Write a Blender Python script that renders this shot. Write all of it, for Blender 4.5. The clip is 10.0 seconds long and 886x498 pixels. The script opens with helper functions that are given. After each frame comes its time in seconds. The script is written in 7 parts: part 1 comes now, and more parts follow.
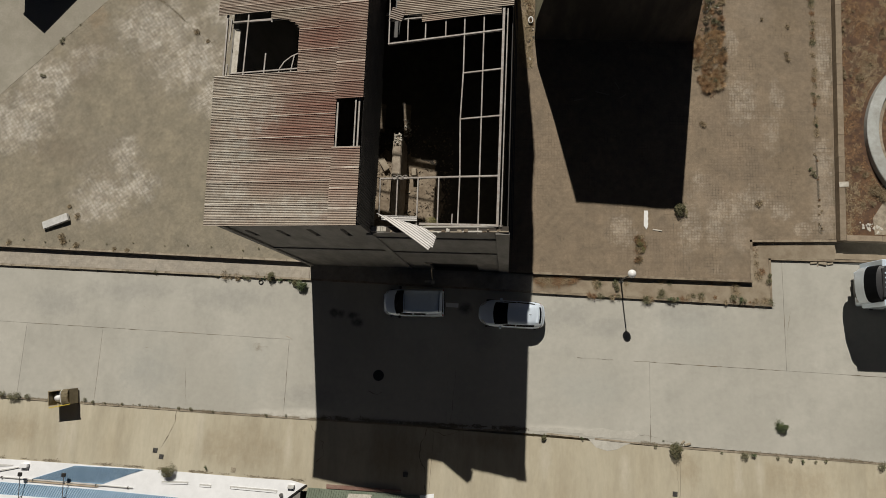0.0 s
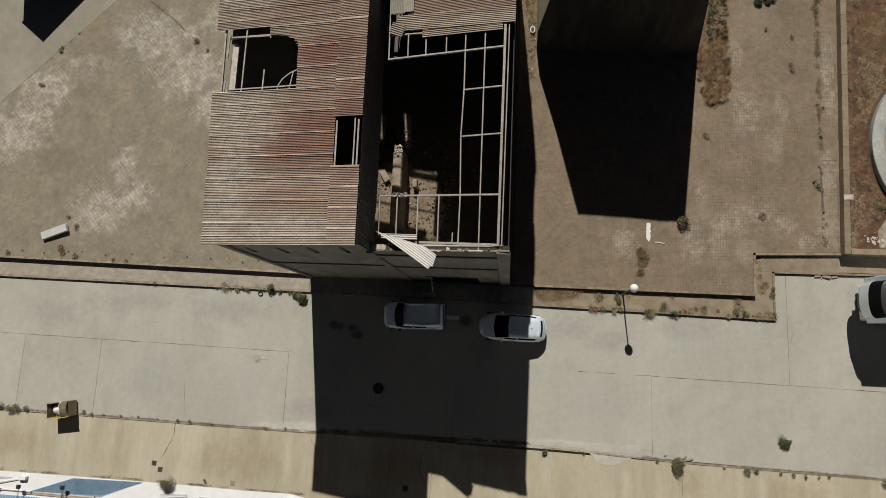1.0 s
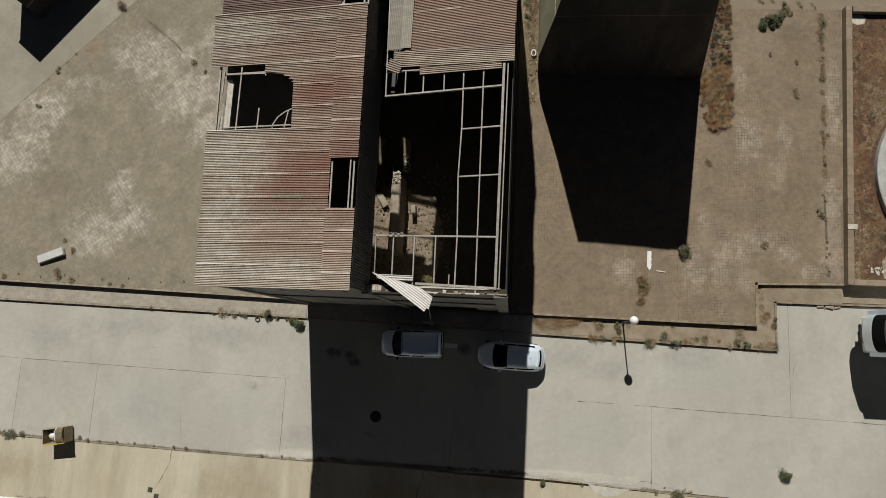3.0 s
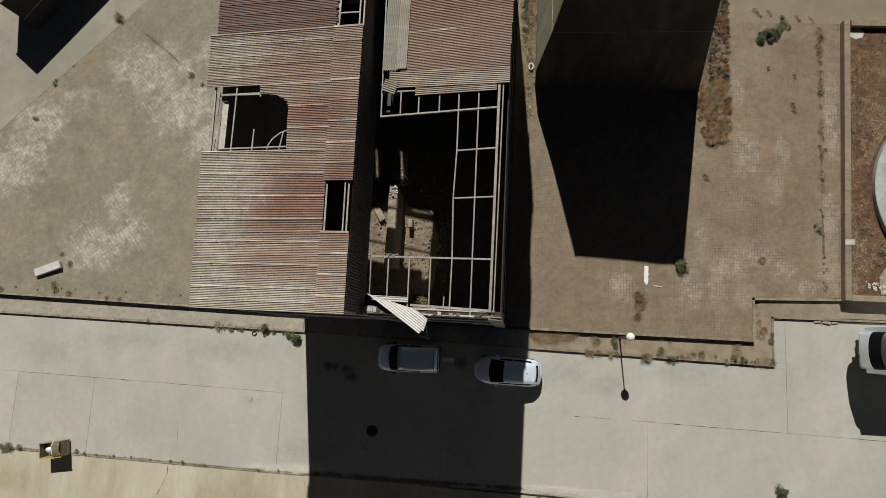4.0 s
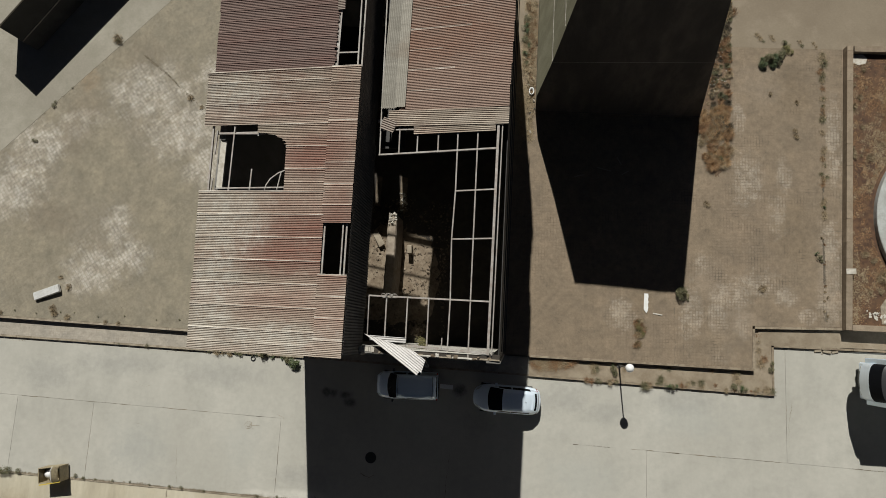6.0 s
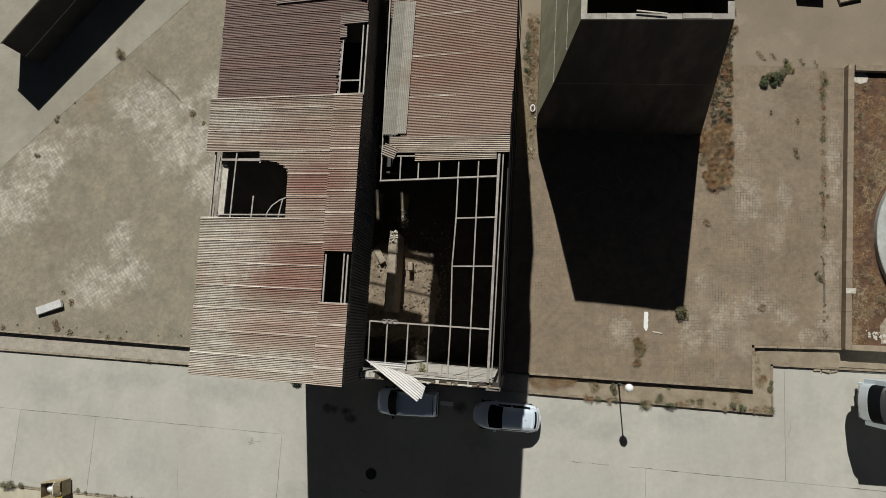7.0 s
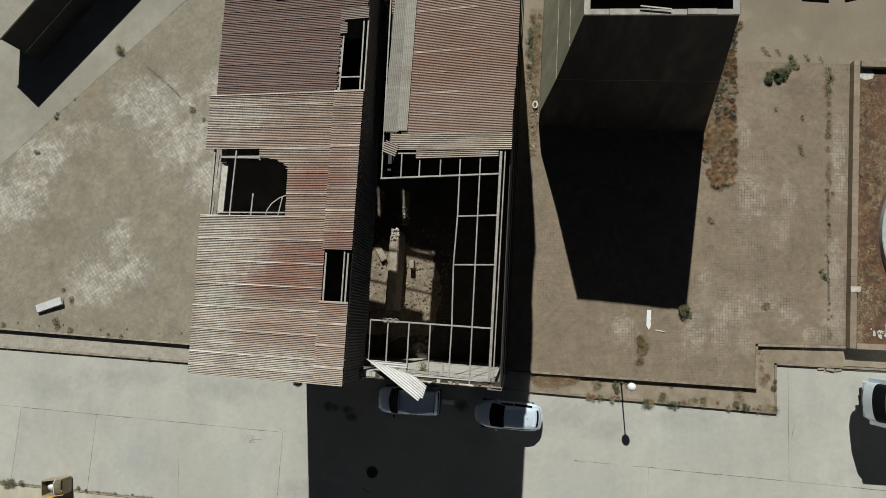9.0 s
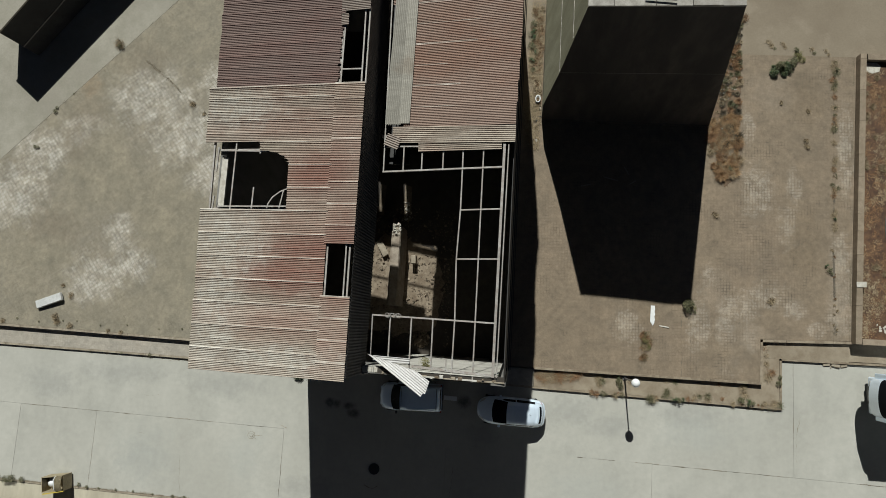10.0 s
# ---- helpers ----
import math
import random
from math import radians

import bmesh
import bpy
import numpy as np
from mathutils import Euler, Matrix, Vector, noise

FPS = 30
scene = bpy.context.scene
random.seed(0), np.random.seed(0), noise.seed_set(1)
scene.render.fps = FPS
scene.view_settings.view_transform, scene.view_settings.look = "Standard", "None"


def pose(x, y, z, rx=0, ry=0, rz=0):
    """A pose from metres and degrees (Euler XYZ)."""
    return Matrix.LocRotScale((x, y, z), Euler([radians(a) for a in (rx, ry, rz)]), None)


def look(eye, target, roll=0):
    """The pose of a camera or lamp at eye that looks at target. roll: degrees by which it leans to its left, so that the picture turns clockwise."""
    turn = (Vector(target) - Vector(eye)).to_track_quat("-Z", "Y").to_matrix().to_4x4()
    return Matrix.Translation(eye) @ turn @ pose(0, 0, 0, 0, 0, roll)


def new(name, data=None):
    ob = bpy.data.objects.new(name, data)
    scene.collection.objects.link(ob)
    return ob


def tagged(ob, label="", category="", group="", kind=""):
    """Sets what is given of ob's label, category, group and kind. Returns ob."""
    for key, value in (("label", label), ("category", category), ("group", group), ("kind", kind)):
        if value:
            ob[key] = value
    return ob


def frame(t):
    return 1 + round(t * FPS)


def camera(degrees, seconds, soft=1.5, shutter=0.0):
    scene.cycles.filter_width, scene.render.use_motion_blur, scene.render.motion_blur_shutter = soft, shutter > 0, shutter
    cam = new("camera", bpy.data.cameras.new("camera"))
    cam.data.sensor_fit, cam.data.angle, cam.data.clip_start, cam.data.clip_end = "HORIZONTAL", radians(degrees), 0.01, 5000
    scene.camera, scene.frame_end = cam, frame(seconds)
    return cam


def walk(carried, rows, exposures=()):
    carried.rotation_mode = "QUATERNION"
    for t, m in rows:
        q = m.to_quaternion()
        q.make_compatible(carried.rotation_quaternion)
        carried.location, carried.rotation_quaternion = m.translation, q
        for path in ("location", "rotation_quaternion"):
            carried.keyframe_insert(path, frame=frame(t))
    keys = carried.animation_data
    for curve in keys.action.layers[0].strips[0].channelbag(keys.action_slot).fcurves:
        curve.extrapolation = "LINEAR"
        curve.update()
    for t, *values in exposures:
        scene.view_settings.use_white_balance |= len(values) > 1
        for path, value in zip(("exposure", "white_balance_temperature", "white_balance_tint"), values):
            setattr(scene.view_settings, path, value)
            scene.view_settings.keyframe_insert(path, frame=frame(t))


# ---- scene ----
cam = camera(71.5, 10.0, soft=0.8)
PATH = [
    (0, (0.349, -5.063, 41.125), (0.137, -4.751, 39.161), -32.3),
    (0.5, (0.383, -4.541, 41.055), (0.168, -4.234, 39.09), -33.0),
    (1, (0.374, -4.057, 40.976), (0.156, -3.753, 39.011), -33.6),
    (1.5, (0.333, -3.529, 40.9), (0.115, -3.228, 38.935), -34.0),
    (2, (0.354, -3.024, 40.857), (0.134, -2.727, 38.891), -34.4),
    (2.5, (0.442, -2.469, 40.86), (0.218, -2.177, 38.894), -35.2),
    (4, (0.769, -0.884, 40.975), (0.54, -0.6, 39.009), -36.4),
    (4.5, (0.837, -0.382, 41.003), (0.607, -0.101, 39.036), -36.9),
    (5, (0.822, 0.078, 40.98), (0.59, 0.354, 39.013), -37.4),
    (5.5, (0.836, 0.553, 41.011), (0.603, 0.827, 39.044), -37.7),
    (7, (0.817, 2.456, 41.446), (0.58, 2.716, 39.478), -39.4),
    (7.5, (0.82, 2.862, 41.507), (0.58, 3.12, 39.539), -39.9),
    (8, (0.842, 2.86, 41.406), (0.6, 3.114, 39.437), -40.7),
    (8.5, (0.842, 2.704, 41.33), (0.6, 2.954, 39.36), -41.0),
    (9, (0.814, 2.576, 41.208), (0.571, 2.824, 39.238), -41.4),
    (9.5, (0.752, 2.501, 41.081), (0.506, 2.744, 39.111), -42.2),
    (10, (0.708, 2.475, 40.89), (0.462, 2.714, 38.919), -42.8),
]
EXPOSURES = [(0.0, -0.04, 6600, 10), (2.5, 0.03, 6480, 9), (5.0, 0.12, 6330, 8), (7.5, 0.16, 6200, 7), (10.0, 0.18, 6000, 4)]
walk(cam, [(t, look(eye, target, roll)) for t, eye, target, roll in PATH], EXPOSURES)

# ---- light ----
SUN = Vector((0.104, -0.942, -1.0)).normalized()
sun = new("sun", bpy.data.lights.new("sun", "SUN"))
sun.data.energy, sun.data.angle, sun.data.color = 4.4, radians(0.5), (1.0, 0.955, 0.88)
sun.matrix_world = Matrix.Translation((0, 0, 60)) @ SUN.to_track_quat("-Z", "Y").to_matrix().to_4x4()
world = bpy.data.worlds.new("sky")
scene.world = world
world.use_nodes = True
sky = world.node_tree.nodes.new("ShaderNodeTexSky")
sky.sky_type, sky.sun_disc = "NISHITA", False
sky.sun_elevation = math.asin(-SUN.z)
sky.sun_rotation = math.atan2(-SUN.x, -SUN.y)
world.node_tree.links.new(sky.outputs[0], world.node_tree.nodes["Background"].inputs[0])
sky.air_density, sky.dust_density, sky.ozone_density = 0.25, 0.5, 0.0
world.node_tree.nodes["Background"].inputs[1].default_value = 0.018

# ---- materials ----
MATS = {}


def nodes_of(name):
    m = bpy.data.materials.new(name)
    m.use_nodes = True
    MATS[name] = m
    nt = m.node_tree
    return m, nt, nt.nodes["Principled BSDF"], nt.nodes.new, nt.links.new


def ramp(nt, fac, a, b, lo=0.35, hi=0.65):
    """Colour ramp from a to b between two values of fac."""
    r = nt.nodes.new("ShaderNodeValToRGB")
    r.color_ramp.elements[0].position, r.color_ramp.elements[1].position = lo, hi
    r.color_ramp.elements[0].color, r.color_ramp.elements[1].color = (*a, 1), (*b, 1)
    nt.links.new(fac, r.inputs[0])
    return r.outputs[0]


def mix(nt, fac, a, b, mode="MIX"):
    n = nt.nodes.new("ShaderNodeMix")
    n.data_type, n.blend_type = "RGBA", mode
    for sock, v in ((n.inputs[0], fac), (n.inputs[6], a), (n.inputs[7], b)):
        if hasattr(v, "links"):
            nt.links.new(v, sock)
        elif isinstance(v, tuple):
            sock.default_value = (*v, 1)
        else:
            sock.default_value = v
    return n.outputs[2]


def coords(nt, scale=(1, 1, 1), shift=0.0, rot=0.0):
    """Object coordinates, scaled; shift moves them by the object's random number."""
    tc = nt.nodes.new("ShaderNodeTexCoord")
    mp = nt.nodes.new("ShaderNodeMapping")
    mp.inputs["Scale"].default_value = scale
    mp.inputs["Rotation"].default_value = (0, 0, rot)
    src = tc.outputs["Object"]
    if shift:
        info = nt.nodes.new("ShaderNodeObjectInfo")
        ml = nt.nodes.new("ShaderNodeMath")
        ml.operation = "MULTIPLY"
        ml.inputs[1].default_value = shift
        nt.links.new(info.outputs["Random"], ml.inputs[0])
        ad = nt.nodes.new("ShaderNodeVectorMath")
        nt.links.new(src, ad.inputs[0])
        nt.links.new(ml.outputs[0], ad.inputs[1])
        src = ad.outputs[0]
    nt.links.new(src, mp.inputs[0])
    return mp.outputs[0]


def noise_tex(nt, vec, scale, detail=5.0, rough=0.6, distortion=0.0):
    n = nt.nodes.new("ShaderNodeTexNoise")
    n.inputs["Scale"].default_value, n.inputs["Detail"].default_value = scale, detail
    n.inputs["Roughness"].default_value, n.inputs["Distortion"].default_value = rough, distortion
    nt.links.new(vec, n.inputs["Vector"])
    return n.outputs["Fac"]


def bump(nt, bsdf, height, strength, distance=0.02):
    b = nt.nodes.new("ShaderNodeBump")
    b.inputs["Strength"].default_value, b.inputs["Distance"].default_value = strength, distance
    nt.links.new(height, b.inputs["Height"])
    nt.links.new(b.outputs[0], bsdf.inputs["Normal"])


def math_node(nt, op, a, b):
    n = nt.nodes.new("ShaderNodeMath")
    n.operation = op
    for sock, v in zip(n.inputs, (a, b)):
        if hasattr(v, "links"):
            nt.links.new(v, sock)
        else:
            sock.default_value = v
    return n.outputs[0]


def blotches(nt, spots, amount, ragged=0.9, speck=0.5, scale=0.9, soft=0.35):
    """Mask of stains at places (x, y, rx, ry), with ragged edges and specks."""
    geo = nt.nodes.new("ShaderNodeNewGeometry")
    n = nt.nodes.new("ShaderNodeTexNoise")
    n.inputs["Scale"].default_value, n.inputs["Detail"].default_value, n.inputs["Roughness"].default_value = scale, 8, 0.7
    nt.links.new(geo.outputs["Position"], n.inputs["Vector"])
    total = None
    for x, y, rx, ry in spots:
        mp = nt.nodes.new("ShaderNodeMapping")
        mp.inputs["Location"].default_value = (-x / rx, -y / ry, 0)
        mp.inputs["Scale"].default_value = (1 / rx, 1 / ry, 0)
        nt.links.new(geo.outputs["Position"], mp.inputs[0])
        ln = nt.nodes.new("ShaderNodeVectorMath")
        ln.operation = "LENGTH"
        nt.links.new(mp.outputs[0], ln.inputs[0])
        total = ln.outputs["Value"] if total is None else math_node(nt, "MINIMUM", total, ln.outputs["Value"])
    wob = math_node(nt, "MULTIPLY", math_node(nt, "SUBTRACT", n.outputs["Fac"], 0.5), 2.6 * ragged)
    mr = nt.nodes.new("ShaderNodeMapRange")
    mr.interpolation_type = "SMOOTHSTEP"
    mr.inputs["From Min"].default_value, mr.inputs["From Max"].default_value = 0.8 + soft, 0.8 - soft
    mr.inputs["To Max"].default_value = amount
    nt.links.new(math_node(nt, "ADD", total, wob), mr.inputs[0])
    fleck = noise_tex(nt, geo.outputs["Position"], 2.6, 9, 0.8)
    return math_node(nt, "MULTIPLY", mr.outputs[0], ramp(nt, fleck, (1 - speck,) * 3, (1, 1, 1), 0.42, 0.56))


def surface(name, a, b, stain=None, big=0.25, mid=2.5, fine=30.0, rough=0.85, metal=0.0, relief=0.3,
            stretch=(1, 1, 1), amount=0.6, shift=0.0, vary=0.0, lo=0.4, hi=0.62, rot=0.0, grain_by=0.2, spots=(), streaks=0.0, island=0.0):
    """A weathered surface: two tones in clouds, blotches of stain, fine grain and relief."""
    m, nt, bsdf, _, link = nodes_of(name)
    vec = coords(nt, stretch, shift, rot)
    n1, n2, n3 = noise_tex(nt, vec, big, 6), noise_tex(nt, vec, mid, 6, 0.65), noise_tex(nt, vec, fine, 3)
    col = ramp(nt, n1, a, b, 0.36, 0.64)
    if stain:
        f = ramp(nt, n2, (0, 0, 0), (amount,) * 3, lo, hi)
        col = mix(nt, f, col, stain)
    for where, tone, much in spots:
        col = mix(nt, blotches(nt, where, much, 0.85, 0.35, 0.8, 0.6), col, tone)
    if streaks:
        run = noise_tex(nt, coords(nt, (1.3, 0.16, 1), shift, rot), 0.8, 7, 0.6, 0.4)
        col = mix(nt, 1.0, col, ramp(nt, run, (1 - streaks,) * 3, (1 + streaks,) * 3, 0.36, 0.64), "MULTIPLY")
    grain = ramp(nt, n3, (1 - grain_by,) * 3, (1 + grain_by,) * 3, 0.25, 0.75)
    col = mix(nt, 1.0, col, grain, "MULTIPLY")
    if island:
        geo = nt.nodes.new("ShaderNodeNewGeometry")
        col = mix(nt, 1.0, col, ramp(nt, geo.outputs["Random Per Island"], (1 - island,) * 3, (1 + island,) * 3, 0, 1), "MULTIPLY")
    if vary:
        info = nt.nodes.new("ShaderNodeObjectInfo")
        g = ramp(nt, info.outputs["Random"], (1 - vary,) * 3, (1 + vary,) * 3, 0, 1)
        col = mix(nt, 1.0, col, g, "MULTIPLY")
    link(col, bsdf.inputs["Base Color"])
    bsdf.inputs["Roughness"].default_value, bsdf.inputs["Metallic"].default_value = rough, metal
    if relief:
        bump(nt, bsdf, n3, relief, 0.015)
    return m


def plain(name, c, rough=0.5, metal=0.0, coat=0.0, grain=0.06):
    m, nt, bsdf, _, link = nodes_of(name)
    f = noise_tex(nt, coords(nt), 6.0, 4)
    link(ramp(nt, f, tuple(v * (1 - grain) for v in c), tuple(v * (1 + grain) for v in c), 0.3, 0.7), bsdf.inputs["Base Color"])
    bsdf.inputs["Roughness"].default_value, bsdf.inputs["Metallic"].default_value = rough, metal
    bsdf.inputs["Coat Weight"].default_value = coat
    return m


def paved(name, a, b, stain, joint, size=0.3, rot=0.0, rough=0.9, dust=(0.3, 0.26, 0.2), bare_at=(), pale_at=(), dust_at=(), open_at=None, cover=0.9, wide=0.018, soil_at=()):
    """Square pavers under trodden dust; the dust is worn off in places, where pavers and joints show."""
    m, nt, bsdf, node, link = nodes_of(name)
    vec = coords(nt, rot=rot)
    shove = node("ShaderNodeVectorMath")
    link(vec, shove.inputs[0])
    link(math_node(nt, "MULTIPLY", math_node(nt, "SUBTRACT", noise_tex(nt, vec, 1.4, 4), 0.5), 0.09), shove.inputs[1])

    def grid(c1, c2, mortar, gap):
        br = node("ShaderNodeTexBrick")
        br.offset, br.squash = 0.0, 1.0
        br.inputs["Scale"].default_value, br.inputs["Brick Width"].default_value, br.inputs["Row Height"].default_value = 1.0, size, size
        br.inputs["Mortar Size"].default_value, br.inputs["Mortar Smooth"].default_value = gap, 0.3
        br.inputs["Color1"].default_value, br.inputs["Color2"].default_value, br.inputs["Mortar"].default_value = (*c1, 1), (*c2, 1), (*mortar, 1)
        link(shove.outputs[0], br.inputs["Vector"])
        return br
    tiles = grid(a, b, joint, wide)
    lone = grid((0, 0, 0), (1, 1, 1), (0, 0, 0), wide)
    broad, mid, fine = noise_tex(nt, vec, 0.16, 8, 0.7), noise_tex(nt, vec, 0.9, 10, 0.78), noise_tex(nt, vec, 24, 3)
    hide = ramp(nt, noise_tex(nt, vec, 0.55, 9, 0.75), (0, 0, 0), (0.85,) * 3, 0.4, 0.58)
    col = mix(nt, hide, tiles.outputs["Color"], tuple((u + v) / 2 for u, v in zip(a, b)))
    if pale_at:
        near = blotches(nt, pale_at, 1.0, 1.0, 0.4, 1.1, 0.3)
        pick = math_node(nt, "MULTIPLY", near, math_node(nt, "ADD", math_node(nt, "MULTIPLY", lone.outputs["Color"], 0.25), ramp(nt, noise_tex(nt, vec, 1.1, 10, 0.8), (0.22,) * 3, (1.0,) * 3, 0.45, 0.54)))
        pick = math_node(nt, "MULTIPLY", pick, math_node(nt, "SUBTRACT", 1.0, math_node(nt, "MULTIPLY", lone.outputs["Fac"], 0.7)))
        col = mix(nt, pick, col, stain)
    bare = ramp(nt, math_node(nt, "ADD", math_node(nt, "MULTIPLY", broad, 0.6), math_node(nt, "MULTIPLY", mid, 0.4)), (0, 0, 0), (0.4,) * 3, 0.47, 0.62)
    for spots in (bare_at, pale_at):
        if spots:
            bare = math_node(nt, "MAXIMUM", bare, blotches(nt, spots, 0.92, 1.0, 0.45, 0.9, 0.45))
    shade = ramp(nt, mid, tuple(v * 0.88 for v in dust), tuple(v * 1.1 for v in dust), 0.35, 0.65)
    col = mix(nt, math_node(nt, "SUBTRACT", cover, math_node(nt, "MULTIPLY", bare, cover)), col, shade)
    if dust_at:
        col = mix(nt, blotches(nt, dust_at, 0.85, 0.8, 0.1), col, shade)
    for spots, tint in soil_at:
        col = mix(nt, blotches(nt, spots, 0.6, 1.0, 0.45, 0.8, 0.5), col, tint)
    if open_at is not None:
        gap = math_node(nt, "MULTIPLY", tiles.outputs["Fac"], ramp(nt, noise_tex(nt, vec, 0.6, 9, 0.8), (0, 0, 0), (0.6,) * 3, open_at, open_at + 0.1))
        col = mix(nt, gap, col, tuple(v * 0.35 for v in joint))
    col = mix(nt, 1.0, col, ramp(nt, noise_tex(nt, vec, 3.2, 10, 0.82), (0.72,) * 3, (1.26,) * 3, 0.3, 0.7), "MULTIPLY")
    col = mix(nt, 1.0, col, ramp(nt, noise_tex(nt, vec, 0.75, 9, 0.72), (0.86, 0.87, 0.88), (1.12, 1.11, 1.1), 0.36, 0.64), "MULTIPLY")
    col = mix(nt, 1.0, col, ramp(nt, fine, (0.88,) * 3, (1.1,) * 3, 0.25, 0.75), "MULTIPLY")
    link(col, bsdf.inputs["Base Color"])
    bsdf.inputs["Roughness"].default_value = rough
    bump(nt, bsdf, math_node(nt, "SUBTRACT", fine, math_node(nt, "MULTIPLY", tiles.outputs["Fac"], bare)), 0.25, 0.012)
    return m


def placed(nt, scale):
    """Coordinates by place, so that a stain runs on from sheet to sheet."""
    geo, mp = nt.nodes.new("ShaderNodeNewGeometry"), nt.nodes.new("ShaderNodeMapping")
    mp.inputs["Scale"].default_value = scale
    nt.links.new(geo.outputs["Position"], mp.inputs[0])
    return mp.outputs[0]


def corrugated(name, a, b, rust, dirt, rust_at=0.5, wide=0.28, rough=0.75, along="x", vary=0.12, trough_dark=0.5, pale=0.25, rust_spots=(), tint_spots=(), band=0.0, olive=0.0, flake_spots=()):
    """Weathered sheet: streaks along the ridges, bands of rust and dirt from sheet to sheet."""
    m, nt, bsdf, node, link = nodes_of(name)
    st = (0.12, 1.0, 1.0) if along == "x" else (1.0, 0.12, 1.0)
    vec, vec2 = coords(nt, st, 40.0), coords(nt, (1, 1, 1), 40.0)
    streak, cloud, fine = noise_tex(nt, vec, 7.0, 5, 0.7), noise_tex(nt, placed(nt, (0.5, 1.1, 1)), wide, 7, 0.7), noise_tex(nt, vec2, 22, 3)
    patch = noise_tex(nt, coords(nt, (0.45, 1, 1) if along == "x" else (1, 0.45, 1), 40.0), 0.9, 6, 0.65)
    col = ramp(nt, streak, a, b, 0.35, 0.65)
    col = mix(nt, ramp(nt, cloud, (0, 0, 0), (0.85,) * 3, rust_at, rust_at + 0.14), col, rust)
    col = mix(nt, ramp(nt, patch, (0, 0, 0), (0.6,) * 3, 0.52, 0.68), col, dirt)
    worn = noise_tex(nt, coords(nt, (0.06, 1, 1) if along == "x" else (1, 0.06, 1), 40.0), 9.0, 6, 0.75)
    col = mix(nt, ramp(nt, worn, (0, 0, 0), (pale,) * 3, 0.5, 0.64), col, tuple(min(0.7, v * 1.45) for v in b))
    if band:
        run = noise_tex(nt, placed(nt, (0.05, 1, 0)), 2.3, 3, 0.6)
        col = mix(nt, 1.0, col, ramp(nt, run, (1 - band,) * 3, (1 + band,) * 3, 0.36, 0.64), "MULTIPLY")
        scuffed = noise_tex(nt, coords(nt, (0.3, 1, 1), 40.0), 2.0, 8, 0.75)
        col = mix(nt, ramp(nt, scuffed, (0, 0, 0), (0.5,) * 3, 0.52, 0.6), col, tuple(min(0.7, v * 1.3) for v in b))
        col = mix(nt, ramp(nt, scuffed, (0.45,) * 3, (0, 0, 0), 0.36, 0.46), col, tuple(v * 0.8 for v in dirt))
    if olive:
        info2 = node("ShaderNodeObjectInfo")
        each = math_node(nt, "FRACT", math_node(nt, "MULTIPLY", info2.outputs["Random"], 7.31), 0.0)
        col = mix(nt, ramp(nt, each, (0, 0, 0), (olive,) * 3, 0.3, 0.9), col, (0.33, 0.292, 0.215))
    if tint_spots:
        col = mix(nt, blotches(nt, tint_spots, 0.7, 0.6, 0.3, 1.1, 0.6), col, tuple(v * 1.12 for v in rust))
    if rust_spots:
        col = mix(nt, blotches(nt, rust_spots, 0.85, 0.4, 0.25, 1.4, 0.5), col, tuple(v * k for v, k in zip(rust, (0.8, 0.58, 0.54))))
    if flake_spots:
        col = mix(nt, blotches(nt, flake_spots, 0.75, 0.8, 0.85, 1.6, 0.5), col, (0.56, 0.53, 0.46))
    sep = node("ShaderNodeSeparateXYZ")
    link(coords(nt), sep.inputs[0])
    # Darker towards the troughs, by height across the wave, for ridge contrast.
    trough = node("ShaderNodeMapRange")
    trough.inputs["From Min"].default_value, trough.inputs["From Max"].default_value = 0.004, -0.013
    trough.inputs["To Max"].default_value = trough_dark
    link(sep.outputs["Z"], trough.inputs[0])
    col = mix(nt, trough.outputs[0], col, tuple(v * 0.5 for v in dirt))
    info = node("ShaderNodeObjectInfo")
    col = mix(nt, 1.0, col, ramp(nt, info.outputs["Random"], (1 - vary,) * 3, (1 + vary,) * 3, 0, 1), "MULTIPLY")
    col = mix(nt, 1.0, col, ramp(nt, fine, (0.82,) * 3, (1.15,) * 3, 0.3, 0.7), "MULTIPLY")
    link(col, bsdf.inputs["Base Color"])
    bsdf.inputs["Roughness"].default_value = rough
    bump(nt, bsdf, fine, 0.15, 0.005)
    return m


